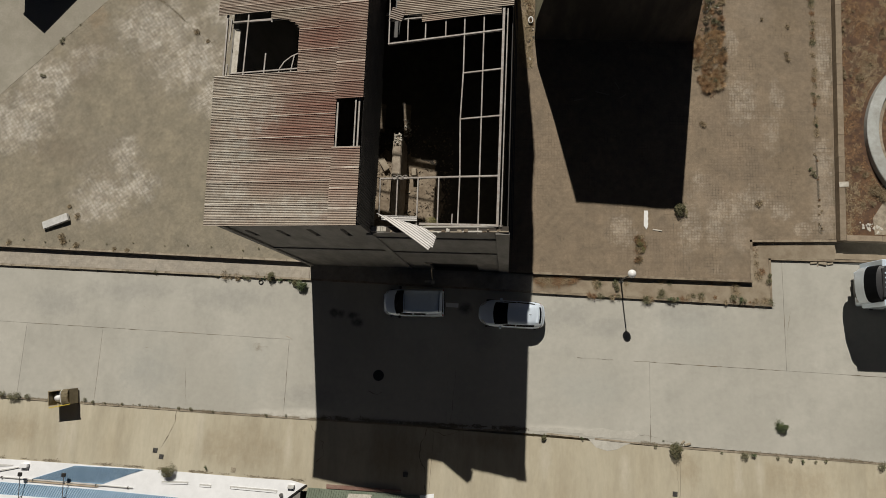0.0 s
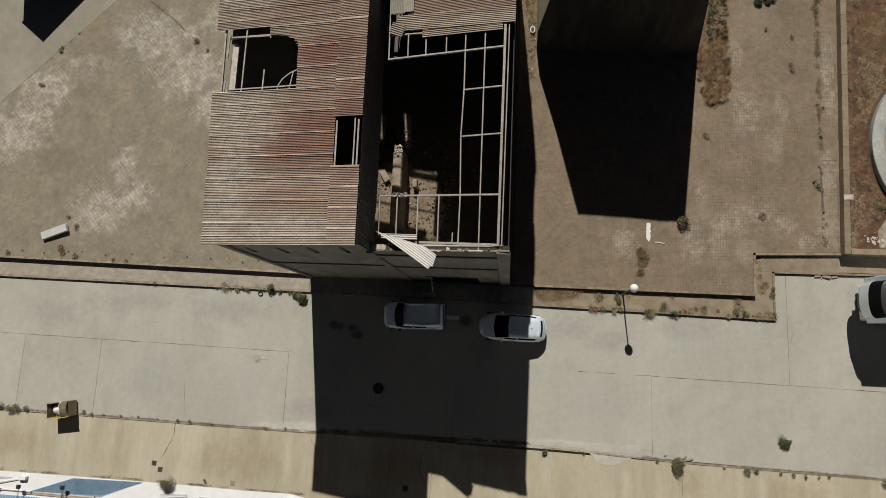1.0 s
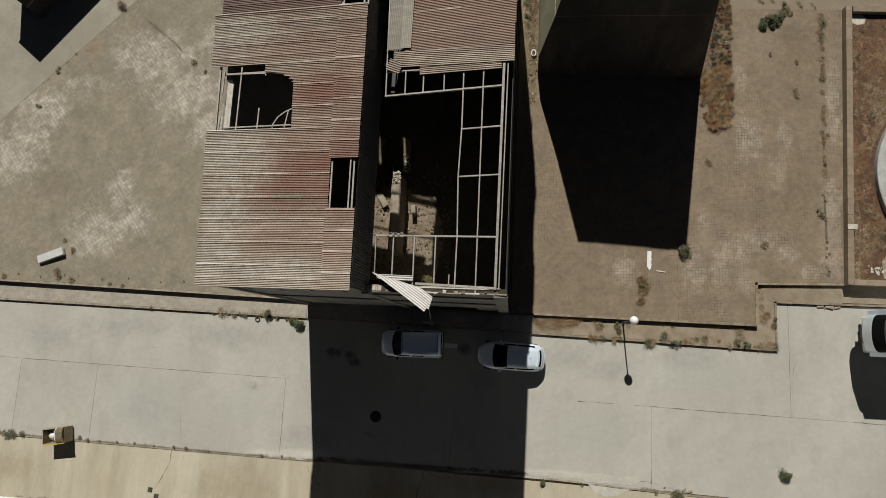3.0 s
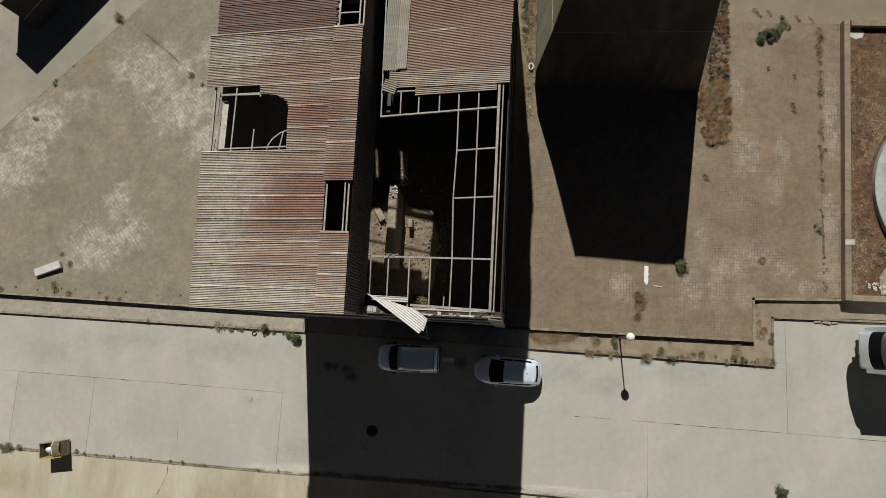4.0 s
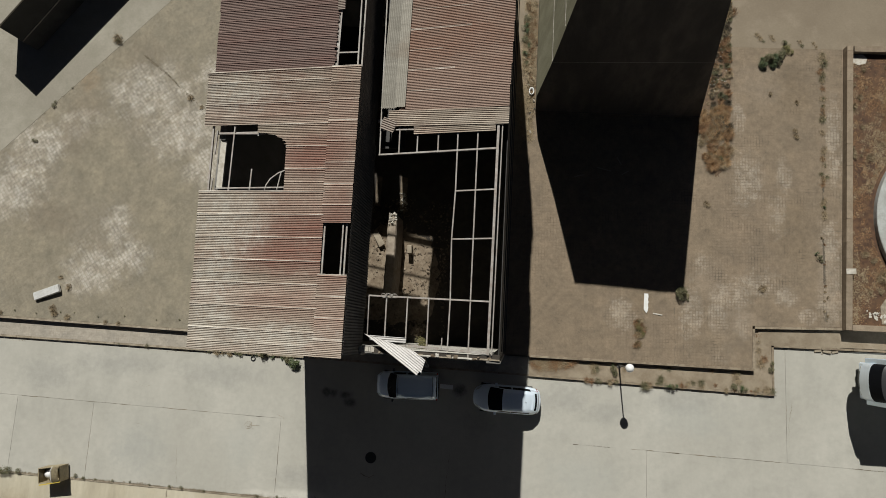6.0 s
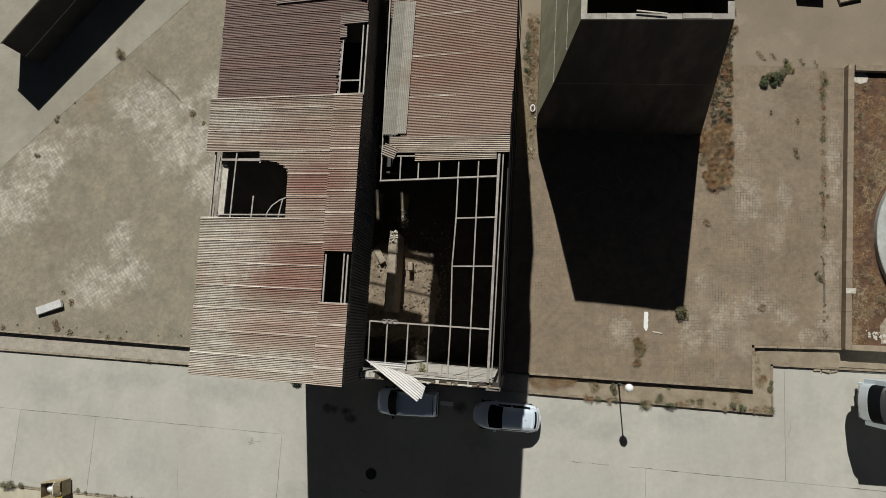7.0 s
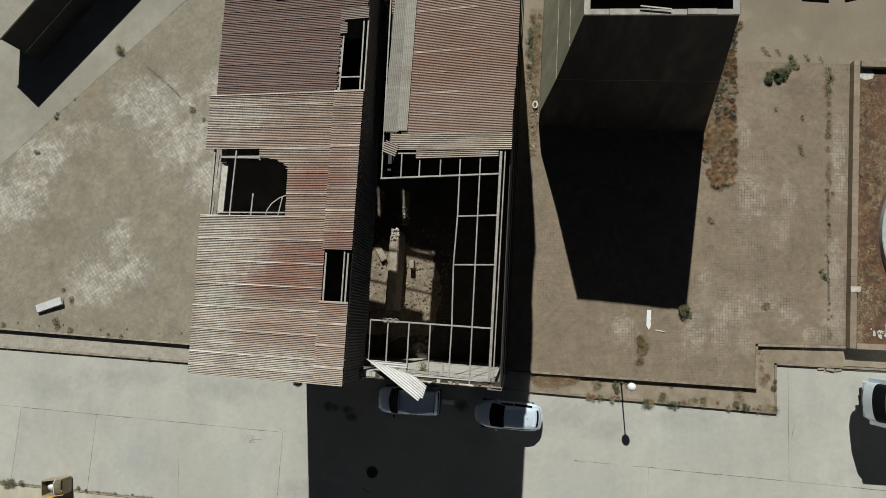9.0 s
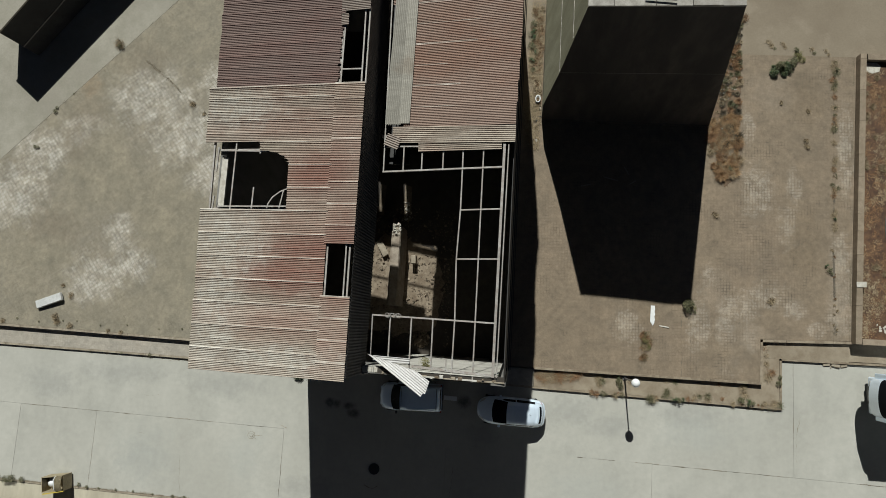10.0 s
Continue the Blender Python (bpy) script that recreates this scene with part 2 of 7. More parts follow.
ROAD = surface("road_concrete", (0.355, 0.342, 0.297), (0.425, 0.41, 0.36), (0.305, 0.298, 0.26), big=0.13, mid=0.5, fine=3.2, amount=0.5, lo=0.46, hi=0.7, relief=0.04, grain_by=0.05, vary=0.03, streaks=0.02,
               spots=[([(-1.1, -4.4, 1.2, 0.8), (4.2, -2.6, 2.0, 1.0), (6.8, -3.4, 1.6, 0.8), (-25.5, -2.1, 2.8, 0.8), (-18.0, -2.4, 3.0, 0.9), (2.9, -2.9, 1.1, 1.0), (12.0, -2.4, 2.4, 0.9), (-23.6, -7.6, 1.6, 1.2), (-30.5, -3.2, 2.0, 1.0), (-12.0, -8.7, 2.6, 0.8)], (0.27, 0.265, 0.24), 0.5),
                      ([(-11.2, -3.15, 0.3, 0.28), (-10.7, -3.2, 0.28, 0.25), (-9.95, -3.24, 0.45, 0.25), (-2.45, -2.5, 0.45, 0.4), (-9.6, -3.7, 0.4, 0.3)], (0.07, 0.066, 0.06), 0.9),
                      ([(-23.5, -7.2, 2.2, 2.2), (-16.5, -6.8, 1.6, 2.0), (12.5, -3.5, 2.5, 1.2), (5.5, -7.5, 2.5, 1.5)], (0.36, 0.36, 0.325), 0.5),
                      ([(-12.5, -9.75, 2.2, 0.3), (-15.2, -9.8, 1.2, 0.2), (4.0, -9.95, 2.4, 0.2)], (0.52, 0.5, 0.44), 0.75)])
SHOULDER = surface("stained_concrete", (0.37, 0.328, 0.24), (0.46, 0.42, 0.32), (0.31, 0.26, 0.175), big=0.35, mid=0.9, fine=9, amount=0.4, stretch=(0.6, 0.2, 1), lo=0.48, hi=0.72, relief=0.05, grain_by=0.06, streaks=0.07,
                   spots=[([(-32.6, -11.7, 2.6, 1.0), (-17.0, -12.2, 3.0, 1.3), (-6.5, -12.0, 3.2, 1.4), (-0.5, -10.9, 2.5, 0.7), (11.8, -12.0, 0.9, 1.2), (18.6, -12.4, 2.4, 1.3), (24.5, -12.6, 1.6, 1.2)], (0.28, 0.225, 0.145), 0.5),
                          ([(-28.9, -11.8, 0.35, 1.7), (-28.2, -11.9, 0.3, 1.4), (-19.6, -11.4, 0.3, 1.6), (-13.6, -11.9, 0.3, 1.5), (15.0, -12.3, 0.3, 1.4), (16.3, -12.2, 0.3, 1.4), (3.0, -12.0, 0.4, 1.5), (8.0, -12.4, 0.35, 1.4)], (0.5, 0.46, 0.37), 0.6)])
PATCH = surface("pale_cement_repair", (0.44, 0.425, 0.375), (0.5, 0.48, 0.425), (0.36, 0.34, 0.29), big=0.6, mid=2.5, fine=14, amount=0.5, relief=0.1, grain_by=0.08)
EARTH = surface("packed_earth", (0.2, 0.17, 0.12), (0.28, 0.24, 0.18), (0.15, 0.12, 0.08), big=0.2, mid=1.5)
KERB = surface("kerb_concrete", (0.29, 0.245, 0.18), (0.37, 0.32, 0.245), (0.17, 0.135, 0.095), big=0.5, mid=2.5, amount=0.75, relief=0.3)
KERB_E = surface("brown_kerb_concrete", (0.235, 0.188, 0.128), (0.295, 0.243, 0.175), (0.14, 0.105, 0.07), big=0.5, mid=2.5, amount=0.75, relief=0.3)
YARD_W = paved("dusty_pavers", (0.215, 0.188, 0.142), (0.27, 0.238, 0.186), (0.5, 0.46, 0.395), (0.165, 0.142, 0.105), 0.25, radians(-37), dust=(0.236, 0.207, 0.15),
               pale_at=[(-28.2, 4.0, 2.6, 1.9), (-25.4, 5.2, 1.7, 1.6), (-26.6, 7.4, 1.2, 1.6), (-35.2, 9.6, 3.0, 2.6), (-33.0, 13.0, 2.6, 2.0), (-25.6, 17.2, 3.4, 2.6), (-22.6, 14.2, 2.8, 2.6), (-20.4, 12.0, 2.4, 2.0), (-30.2, 14.4, 2.2, 1.6), (-20.2, 18.6, 2.4, 2.0), (-16.8, 8.0, 1.2, 1.6)],
               bare_at=[(-27.0, 6.0, 3.6, 3.6), (-24.0, 15.6, 5.6, 4.4), (-33.8, 10.6, 3.6, 4.2)],
               dust_at=[(-28.3, 11.2, 3.2, 2.6), (-23.6, 8.2, 2.4, 3.0), (-21.0, 5.0, 2.8, 3.2), (-32.0, 5.6, 2.4, 1.4), (-17.5, 13.0, 1.6, 2.0), (-28.6, 13.4, 1.8, 1.6)], open_at=0.57,
               soil_at=[([(-30.1, 16.2, 1.6, 1.8), (-30.6, 13.8, 1.2, 1.6), (-26.4, 20.0, 2.0, 1.4), (-18.6, 20.0, 2.0, 1.6), (-31.6, 7.6, 2.0, 1.4)], (0.19, 0.158, 0.113)),
                        ([(-30.3, 18.2, 0.9, 1.2), (-18.0, 15.6, 1.0, 0.9)], (0.255, 0.19, 0.12))])
YARD_E = paved("brown_pavers", (0.182, 0.139, 0.094), (0.236, 0.184, 0.13), (0.345, 0.295, 0.23), (0.125, 0.093, 0.061), 0.19, radians(-1), dust=(0.206, 0.16, 0.109),
               pale_at=[(14.6, 4.5, 1.8, 1.1), (16.2, 5.4, 2.0, 1.0), (12.3, 3.4, 0.9, 2.4), (21.0, 7.0, 0.9, 3.4), (15.9, 12.4, 1.2, 2.2), (7.7, 3.0, 1.2, 1.2), (20.9, 4.6, 1.0, 2.2), (13.9, 3.1, 0.8, 2.0), (18.2, 4.6, 0.9, 0.9), (17.8, 10.0, 0.7, 1.8), (13.3, 17.0, 0.7, 2.8), (21.4, 15.0, 0.7, 4.0), (15.4, 2.6, 0.7, 1.4), (14.2, 0.9, 1.2, 0.8), (19.4, 3.4, 0.8, 0.6), (12.9, 6.6, 0.6, 1.0), (18.2, 12.6, 0.6, 1.6), (15.3, 16.6, 0.5, 1.4)],
               bare_at=[(15.5, 9.0, 3.6, 5.5), (9.6, 2.2, 3.0, 1.6), (3.0, 8.5, 1.6, 3.0), (12.0, 2.0, 1.6, 2.0)],
               dust_at=[(4.0, 2.6, 2.6, 2.2), (13.2, 8.6, 1.2, 2.0), (14.0, 1.4, 2.4, 1.2), (19.2, 6.4, 1.3, 2.2), (18.5, 16.5, 1.4, 3.6), (15.0, 19.5, 2.0, 2.0)], open_at=0.53, wide=0.012,
               soil_at=[([(18.6, 9.0, 1.4, 2.6), (9.0, 3.8, 0.8, 1.6), (19.0, 18.6, 1.2, 2.0)], (0.165, 0.125, 0.08)),
                        ([(15.4, 2.6, 1.6, 1.2), (20.9, 5.4, 0.7, 2.6), (13.4, 5.4, 1.0, 1.4), (16.6, 19.0, 1.6, 1.6)], (0.25, 0.2, 0.145))])
STRIP = paved("grey_pavers", (0.31, 0.277, 0.226), (0.37, 0.335, 0.28), (0.42, 0.38, 0.325), (0.265, 0.232, 0.185), 0.16, radians(-1), dust=(0.33, 0.293, 0.238), bare_at=[(-26, -0.4, 14, 2)], cover=0.85, wide=0.01)
PAVE_E = surface("brown_pavement", (0.25, 0.205, 0.145), (0.3, 0.25, 0.18), (0.19, 0.145, 0.095), big=0.5, mid=1.6, amount=0.7, grain_by=0.12)
DUSTY = surface("dusty_concrete", (0.182, 0.145, 0.1), (0.222, 0.182, 0.128), (0.28, 0.232, 0.17), big=0.25, mid=0.7, fine=10, amount=0.5, lo=0.52, hi=0.7, grain_by=0.08, relief=0.1)
SOIL = surface("dry_soil", (0.085, 0.043, 0.022), (0.155, 0.085, 0.042), (0.04, 0.021, 0.012), big=0.9, mid=3.5, fine=18, amount=0.7, relief=0.8)
PLASTER = surface("grey_plaster", (0.18, 0.172, 0.156), (0.24, 0.228, 0.207), (0.11, 0.104, 0.092), big=0.35, mid=1.2, stretch=(1, 1, 0.35), amount=0.6)
PLASTER_WARM = surface("pale_plaster", (0.5, 0.46, 0.4), (0.6, 0.56, 0.49), (0.4, 0.36, 0.3), big=0.2, mid=0.8, stretch=(1, 1, 0.35), amount=0.5)
RIM_CONC = surface("weathered_rim_concrete", (0.27, 0.25, 0.22), (0.36, 0.335, 0.295), (0.17, 0.15, 0.125), big=0.8, mid=3.0, amount=0.6, vary=0.12, shift=15.0)
BAND_CONC = surface("dusty_cast_concrete", (0.255, 0.232, 0.185), (0.315, 0.29, 0.235), (0.22, 0.205, 0.155), big=0.22, mid=0.8, fine=8, amount=0.55, relief=0.06, grain_by=0.08)
WHITEWASH = surface("whitewashed_plaster", (0.46, 0.435, 0.385), (0.55, 0.525, 0.465), (0.33, 0.305, 0.255), big=0.6, mid=2.0, amount=0.5)
# The tower's concrete twice: olive lightened for the sunlit side, darkened for shaded sides.
OLIVE_SUNLIT = surface("sunlit_olive_concrete", (0.33, 0.31, 0.2), (0.43, 0.405, 0.28), (0.21, 0.195, 0.12), big=0.3, mid=1.0, stretch=(1, 1, 0.3), amount=0.5)
TOWER_SHADED = surface("shaded_tower_concrete", (0.022, 0.018, 0.015), (0.066, 0.054, 0.044), (0.014, 0.012, 0.011), big=0.4, mid=1.3, stretch=(1, 1, 0.3), amount=0.7)
# Near black: the shade inside the hall is put into the floor colour.
HALL_FLOOR = surface("shade_dark_floor", (0.042, 0.034, 0.026), (0.066, 0.055, 0.042), (0.027, 0.021, 0.016), big=0.8, mid=2.2, relief=0.6)
RUBBLE = surface("broken_masonry", (0.148, 0.114, 0.076), (0.232, 0.188, 0.135), (0.085, 0.058, 0.036), big=1.2, mid=4, fine=30, vary=0.1, shift=20.0, relief=0.7, island=0.4)
MASONRY = surface("dusty_old_masonry", (0.27, 0.225, 0.17), (0.36, 0.31, 0.245), (0.17, 0.13, 0.095), big=0.9, mid=3, fine=20, amount=0.6, relief=0.6)
LIMEWASH = surface("chipped_lime", (0.5, 0.47, 0.41), (0.6, 0.57, 0.5), (0.3, 0.26, 0.2), big=1.0, mid=5)
SHEET = corrugated("weathered_sheet", (0.28, 0.222, 0.172), (0.465, 0.402, 0.33), (0.28, 0.172, 0.13), (0.255, 0.2, 0.152), 0.495, 0.33, vary=0.07, trough_dark=0.62, pale=0.5, band=0.14,
                   rust_spots=[(-8.7, 4.1, 3.4, 1.1), (-8.2, 5.2, 2.4, 0.7), (-6.7, 4.9, 0.9, 2.2), (-8.0, 8.5, 1.6, 0.9)],
                   tint_spots=[(-8.5, 5.8, 3.6, 2.4), (-6.8, 7.4, 1.2, 3.4), (-6.8, 1.8, 1.2, 2.2), (-8.4, 8.4, 2.2, 1.6), (-9.2, 10.7, 4.0, 0.9), (-6.9, 10.4, 1.4, 2.6), (-8.9, 2.0, 3.4, 1.1)], olive=0.3, flake_spots=[(-11.9, 5.6, 2.2, 1.8), (-12.2, 3.0, 1.4, 1.4), (-12.0, 11.4, 2.4, 1.0), (-9.6, 0.6, 3.4, 0.7), (-12.4, 1.2, 1.4, 1.4)])
SHEET_LIP = surface("pale_lap", (0.32, 0.28, 0.23), (0.7, 0.66, 0.58), (0.3, 0.22, 0.17), big=1.6, mid=3, rough=0.6, shift=40.0, stretch=(0.4, 1, 1))
SHEET_RED = corrugated("rusted_sheet", (0.272, 0.186, 0.143), (0.33, 0.236, 0.185), (0.275, 0.162, 0.113), (0.225, 0.168, 0.132), 0.5, vary=0.03, trough_dark=0.28)
SHEET_DARK = corrugated("dark_rusted_sheet", (0.18, 0.121, 0.102), (0.222, 0.157, 0.132), (0.19, 0.11, 0.09), (0.135, 0.1, 0.085), 0.5, vary=0.05)
SHEET_WORN = corrugated("worn_brown_sheet", (0.25, 0.2, 0.165), (0.3, 0.25, 0.21), (0.24, 0.15, 0.11), (0.19, 0.145, 0.12), 0.55, vary=0.04)
SHEET_GREY = corrugated("grey_sheet", (0.3, 0.28, 0.235), (0.39, 0.365, 0.31), (0.25, 0.2, 0.15), (0.2, 0.18, 0.145), 0.58, along="y")
SHEET_PALE = corrugated("pale_sheet", (0.53, 0.51, 0.485), (0.63, 0.61, 0.585), (0.5, 0.45, 0.4), (0.46, 0.43, 0.4), 0.62)
STEEL = surface("rusty_steel", (0.32, 0.302, 0.275), (0.43, 0.41, 0.378), (0.22, 0.15, 0.11), big=1.5, mid=5, rough=0.6, amount=0.5)
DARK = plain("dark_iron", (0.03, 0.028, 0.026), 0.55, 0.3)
# Near black: the shade on east wall and cladding is put into the colour.
BLACK_WALL = surface("shade_dark_cladding", (0.05, 0.047, 0.045), (0.08, 0.075, 0.07), (0.03, 0.028, 0.027), big=0.6, mid=2)
# Near black: the shade on the shed's walls is put into their colour.
SHED = surface("shaded_shed_concrete", (0.03, 0.03, 0.03), (0.048, 0.048, 0.047), (0.02, 0.02, 0.02), big=0.5, mid=2)
WHITE = surface("white_membrane", (0.78, 0.79, 0.8), (0.84, 0.85, 0.86), (0.68, 0.69, 0.69), big=0.6, mid=1.6, amount=0.4, rough=0.7, relief=0.0, grain_by=0.03)
BLUE = surface("blue_sheet", (0.21, 0.335, 0.46), (0.27, 0.4, 0.54), (0.17, 0.28, 0.4), big=0.5, mid=2, rough=0.5)
BLUE_PALE = surface("pale_blue_sheet", (0.36, 0.5, 0.62), (0.45, 0.59, 0.7), (0.28, 0.4, 0.52), big=0.8, mid=2, rough=0.5)
TAN_STRIP = surface("tan_cement", (0.4, 0.33, 0.25), (0.5, 0.43, 0.33), (0.32, 0.25, 0.18), big=0.8, mid=3)
OXIDE = surface("red_oxide_paint", (0.17, 0.085, 0.065), (0.23, 0.125, 0.095), (0.3, 0.25, 0.2), big=0.8, mid=2.5, amount=0.5, stretch=(0.4, 1, 1))
BENCH = surface("pale_bench_concrete", (0.5, 0.5, 0.48), (0.58, 0.58, 0.56), (0.4, 0.39, 0.36), big=1.5, mid=5)
COPING = surface("brown_coping", (0.225, 0.175, 0.12), (0.28, 0.225, 0.16), (0.16, 0.12, 0.08), big=0.7, mid=3, amount=0.5, vary=0.08, shift=10.0)
BASIN = surface("basin_concrete", (0.34, 0.355, 0.335), (0.43, 0.445, 0.425), (0.27, 0.26, 0.23), big=0.6, mid=2)
GREEN = surface("green_sheet", (0.15, 0.185, 0.135), (0.2, 0.235, 0.175), (0.12, 0.14, 0.1), big=0.5, mid=2, rough=0.6)
PAINT = plain("white_car_paint", (0.77, 0.87, 0.97), 0.3, 0.25, 0.7, 0.02)
PAINT_GREY = plain("pale_grey_car_paint", (0.74, 0.86, 0.97), 0.35, 0.3, 0.5, 0.03)
GLASS = plain("tinted_glass", (0.008, 0.009, 0.011), 0.2, 0.0, 0.0)
GLASS.node_tree.nodes["Principled BSDF"].inputs["IOR"].default_value = 1.33
GLASS.node_tree.nodes["Principled BSDF"].inputs["Specular IOR Level"].default_value = 0.03
RUBBER = plain("black_rubber", (0.02, 0.02, 0.02), 0.8)
TRIM = plain("black_plastic", (0.03, 0.03, 0.032), 0.5)
RIM = plain("alloy_rim", (0.45, 0.46, 0.47), 0.35, 0.8)
LAMP_RED = plain("red_lens", (0.35, 0.02, 0.02), 0.2)
LAMP_CLEAR = plain("clear_lens", (0.6, 0.62, 0.63), 0.12)
GLOBE = plain("opal_globe", (0.8, 0.8, 0.78), 0.25)
POLE = plain("grey_pole", (0.16, 0.155, 0.145), 0.5, 0.4)
SKIP = surface("mustard_painted_steel", (0.3, 0.25, 0.15), (0.38, 0.325, 0.21), (0.17, 0.13, 0.075), big=1.5, mid=6, rough=0.6)
YELLOW = plain("yellow_bar", (0.5, 0.38, 0.06), 0.5)
BAG = plain("pale_plastic", (0.7, 0.7, 0.68), 0.5)
LEAF = surface("weed_leaf", (0.07, 0.075, 0.032), (0.12, 0.12, 0.055), (0.17, 0.14, 0.075), big=3, mid=6, rough=0.7, relief=0)
LEAF_BRIGHT = surface("green_leaf", (0.046, 0.07, 0.027), (0.085, 0.118, 0.046), (0.12, 0.13, 0.05), big=3, mid=6, rough=0.6, relief=0)
LEAF_YELLOW = surface("yellowing_leaf", (0.16, 0.15, 0.05), (0.24, 0.22, 0.085), (0.12, 0.1, 0.045), big=3, mid=6, rough=0.7, relief=0)
STRAW = surface("dry_grass", (0.3, 0.235, 0.14), (0.4, 0.325, 0.21), (0.2, 0.14, 0.08), big=2, mid=5, rough=0.9, relief=0)
GOLD = surface("golden_dry_weed", (0.35, 0.215, 0.1), (0.46, 0.315, 0.165), (0.22, 0.13, 0.07), big=2, mid=5, rough=0.9, relief=0)
RUSSET = surface("dry_russet_weed", (0.235, 0.128, 0.06), (0.345, 0.21, 0.105), (0.11, 0.062, 0.036), big=2, mid=5, rough=0.9, relief=0)

# ---- helpers for meshes ----
SLOPE = -0.052


def gz(x):
    """Height of the gently falling street at x."""
    return SLOPE * max(-60.0, min(60.0, x))


def mesh_ob(name, bm, mat, smooth=False):
    me = bpy.data.meshes.new(name)
    bmesh.ops.recalc_face_normals(bm, faces=bm.faces)
    bm.to_mesh(me)
    bm.free()
    for m in (mat if isinstance(mat, (list, tuple)) else [mat]):
        me.materials.append(m)
    if smooth:
        for p in me.polygons:
            p.use_smooth = True
    return new(name, me)


def part(name, bm, mat, parent, label="", smooth=False):
    ob = mesh_ob(name, bm, mat, smooth)
    ob.parent = parent
    if label:
        tagged(ob, label)
    return ob


def shared(name, me, parent, m=None):
    """One more object on a mesh that others use."""
    ob = new(name, me)
    ob.parent = parent
    if m is not None:
        ob.matrix_basis = m
    return ob


def thing(name, x, y, z, label, category, rz=0.0, group="", kind=""):
    ob = new(name)
    ob.empty_display_size = 0.1
    ob.matrix_basis = pose(x, y, z, 0, 0, rz)
    return tagged(ob, label, category, group, kind)


def setting(name, bm, mat, label, category):
    return tagged(mesh_ob(name, bm, mat), label, category, kind="structure")


def box(bm, x0, x1, y0, y1, z0, z1, bevel=0.0):
    m = Matrix.Translation(((x0 + x1) / 2, (y0 + y1) / 2, (z0 + z1) / 2)) @ Matrix.Diagonal((x1 - x0, y1 - y0, z1 - z0, 1))
    r = bmesh.ops.create_cube(bm, size=1, matrix=m)
    if bevel:
        edges = {e for v in r["verts"] for e in v.link_edges}
        bmesh.ops.bevel(bm, geom=list(edges), offset=bevel, segments=1, affect="EDGES")
    return bm


def boxbm(*a, bevel=0.0):
    return box(bmesh.new(), *a, bevel=bevel)


def cyl(bm, p, q, r, r2=None, seg=10):
    """A round bar from p to q."""
    p, q = Vector(p), Vector(q)
    d = q - p
    m = Matrix.Translation((p + q) / 2) @ d.to_track_quat("Z", "Y").to_matrix().to_4x4()
    bmesh.ops.create_cone(bm, cap_ends=True, segments=seg, radius1=r, radius2=r if r2 is None else r2, depth=d.length, matrix=m)
    return bm


def bar(bm, p, q, w, h):
    """A square bar from p to q, w wide and h high."""
    p, q = Vector(p), Vector(q)
    d = q - p
    x = d.normalized()
    y = Vector((0, 0, 1)).cross(x)
    y = y.normalized() if y.length > 1e-4 else Vector((0, 1, 0))
    z = x.cross(y)
    m = Matrix((x, y, z)).transposed().to_4x4()
    m.translation = (p + q) / 2
    bmesh.ops.create_cube(bm, size=1, matrix=m @ Matrix.Diagonal((d.length, w, h, 1)))
    return bm


def slab(outline, dz, thick, inset=0.0, uneven=0.0):
    """A slab over an outline (counter-clockwise), its top dz above the street's slope."""
    bm = bmesh.new()
    n = len(outline)
    c = Vector((sum(p[0] for p in outline) / n, sum(p[1] for p in outline) / n))
    top, low = [], []
    for x, y in outline:
        v = Vector((x, y))
        if inset:
            v += (c - v).normalized() * inset
        top.append(bm.verts.new((v.x, v.y, gz(v.x) + dz + uneven)))
        low.append(bm.verts.new((v.x, v.y, gz(v.x) + dz - thick)))
    bm.faces.new(top)
    bm.faces.new(low[::-1])
    for i in range(n):
        j = (i + 1) % n
        bm.faces.new((top[i], low[i], low[j], top[j]))
    return bm


def wave_mesh(name, length, width, pitch, amp, mat, cut=None, thick=0.006, steps=1, seg=6, sag=0.0, lip=0.0, lip_mat=None, lips=(), lip_to=1.0):
    """A corrugated sheet: ridges along x from 0 to length, waves along y from 0 to width.
    cut(y): start and end of the sheet along x at y, for torn sheets."""
    n = max(2, round(width / pitch * seg))
    verts, faces, edge = [], [], []
    for i in range(n + 1):
        y = width * i / n
        z = amp * math.sin(2 * math.pi * y / pitch)
        for end, high in lips or ((width, lip),):
            if high and end - 2 * pitch < y < end:
                z += high * (y - end + 2 * pitch) / (1.2 * pitch) if y < end - 0.8 * pitch else high * (end - y) / (0.8 * pitch)
        a, b = cut(y) if cut else (0.0, length)
        for k in range(steps + 1):
            u = k / steps
            x = a + (b - a) * u
            zz = z - sag * math.sin(math.pi * u)
            verts += [(x, y, zz), (x, y, zz - thick)]
    row = 2 * (steps + 1)
    for i in range(n):
        for k in range(steps):
            p = i * row + 2 * k
            q = p + row
            faces += [(p, p + 2, q + 2, q), (p + 1, q + 1, q + 3, p + 3)]
            # paler material on the falling edge of the lap
            if lip_mat and width * i / n > width - 0.85 * pitch and k < lip_to * steps:
                edge.append(len(faces) - 2)
        p, q = i * row, (i + 1) * row
        faces += [(p, q, q + 1, p + 1), (p + row - 2, p + row - 1, q + row - 1, q + row - 2)]
    me = bpy.data.meshes.new(name)
    me.from_pydata(verts, [], faces)
    me.materials.append(mat)
    if lip_mat:
        me.materials.append(lip_mat)
        for i in edge:
            me.polygons[i].material_index = 1
    return me


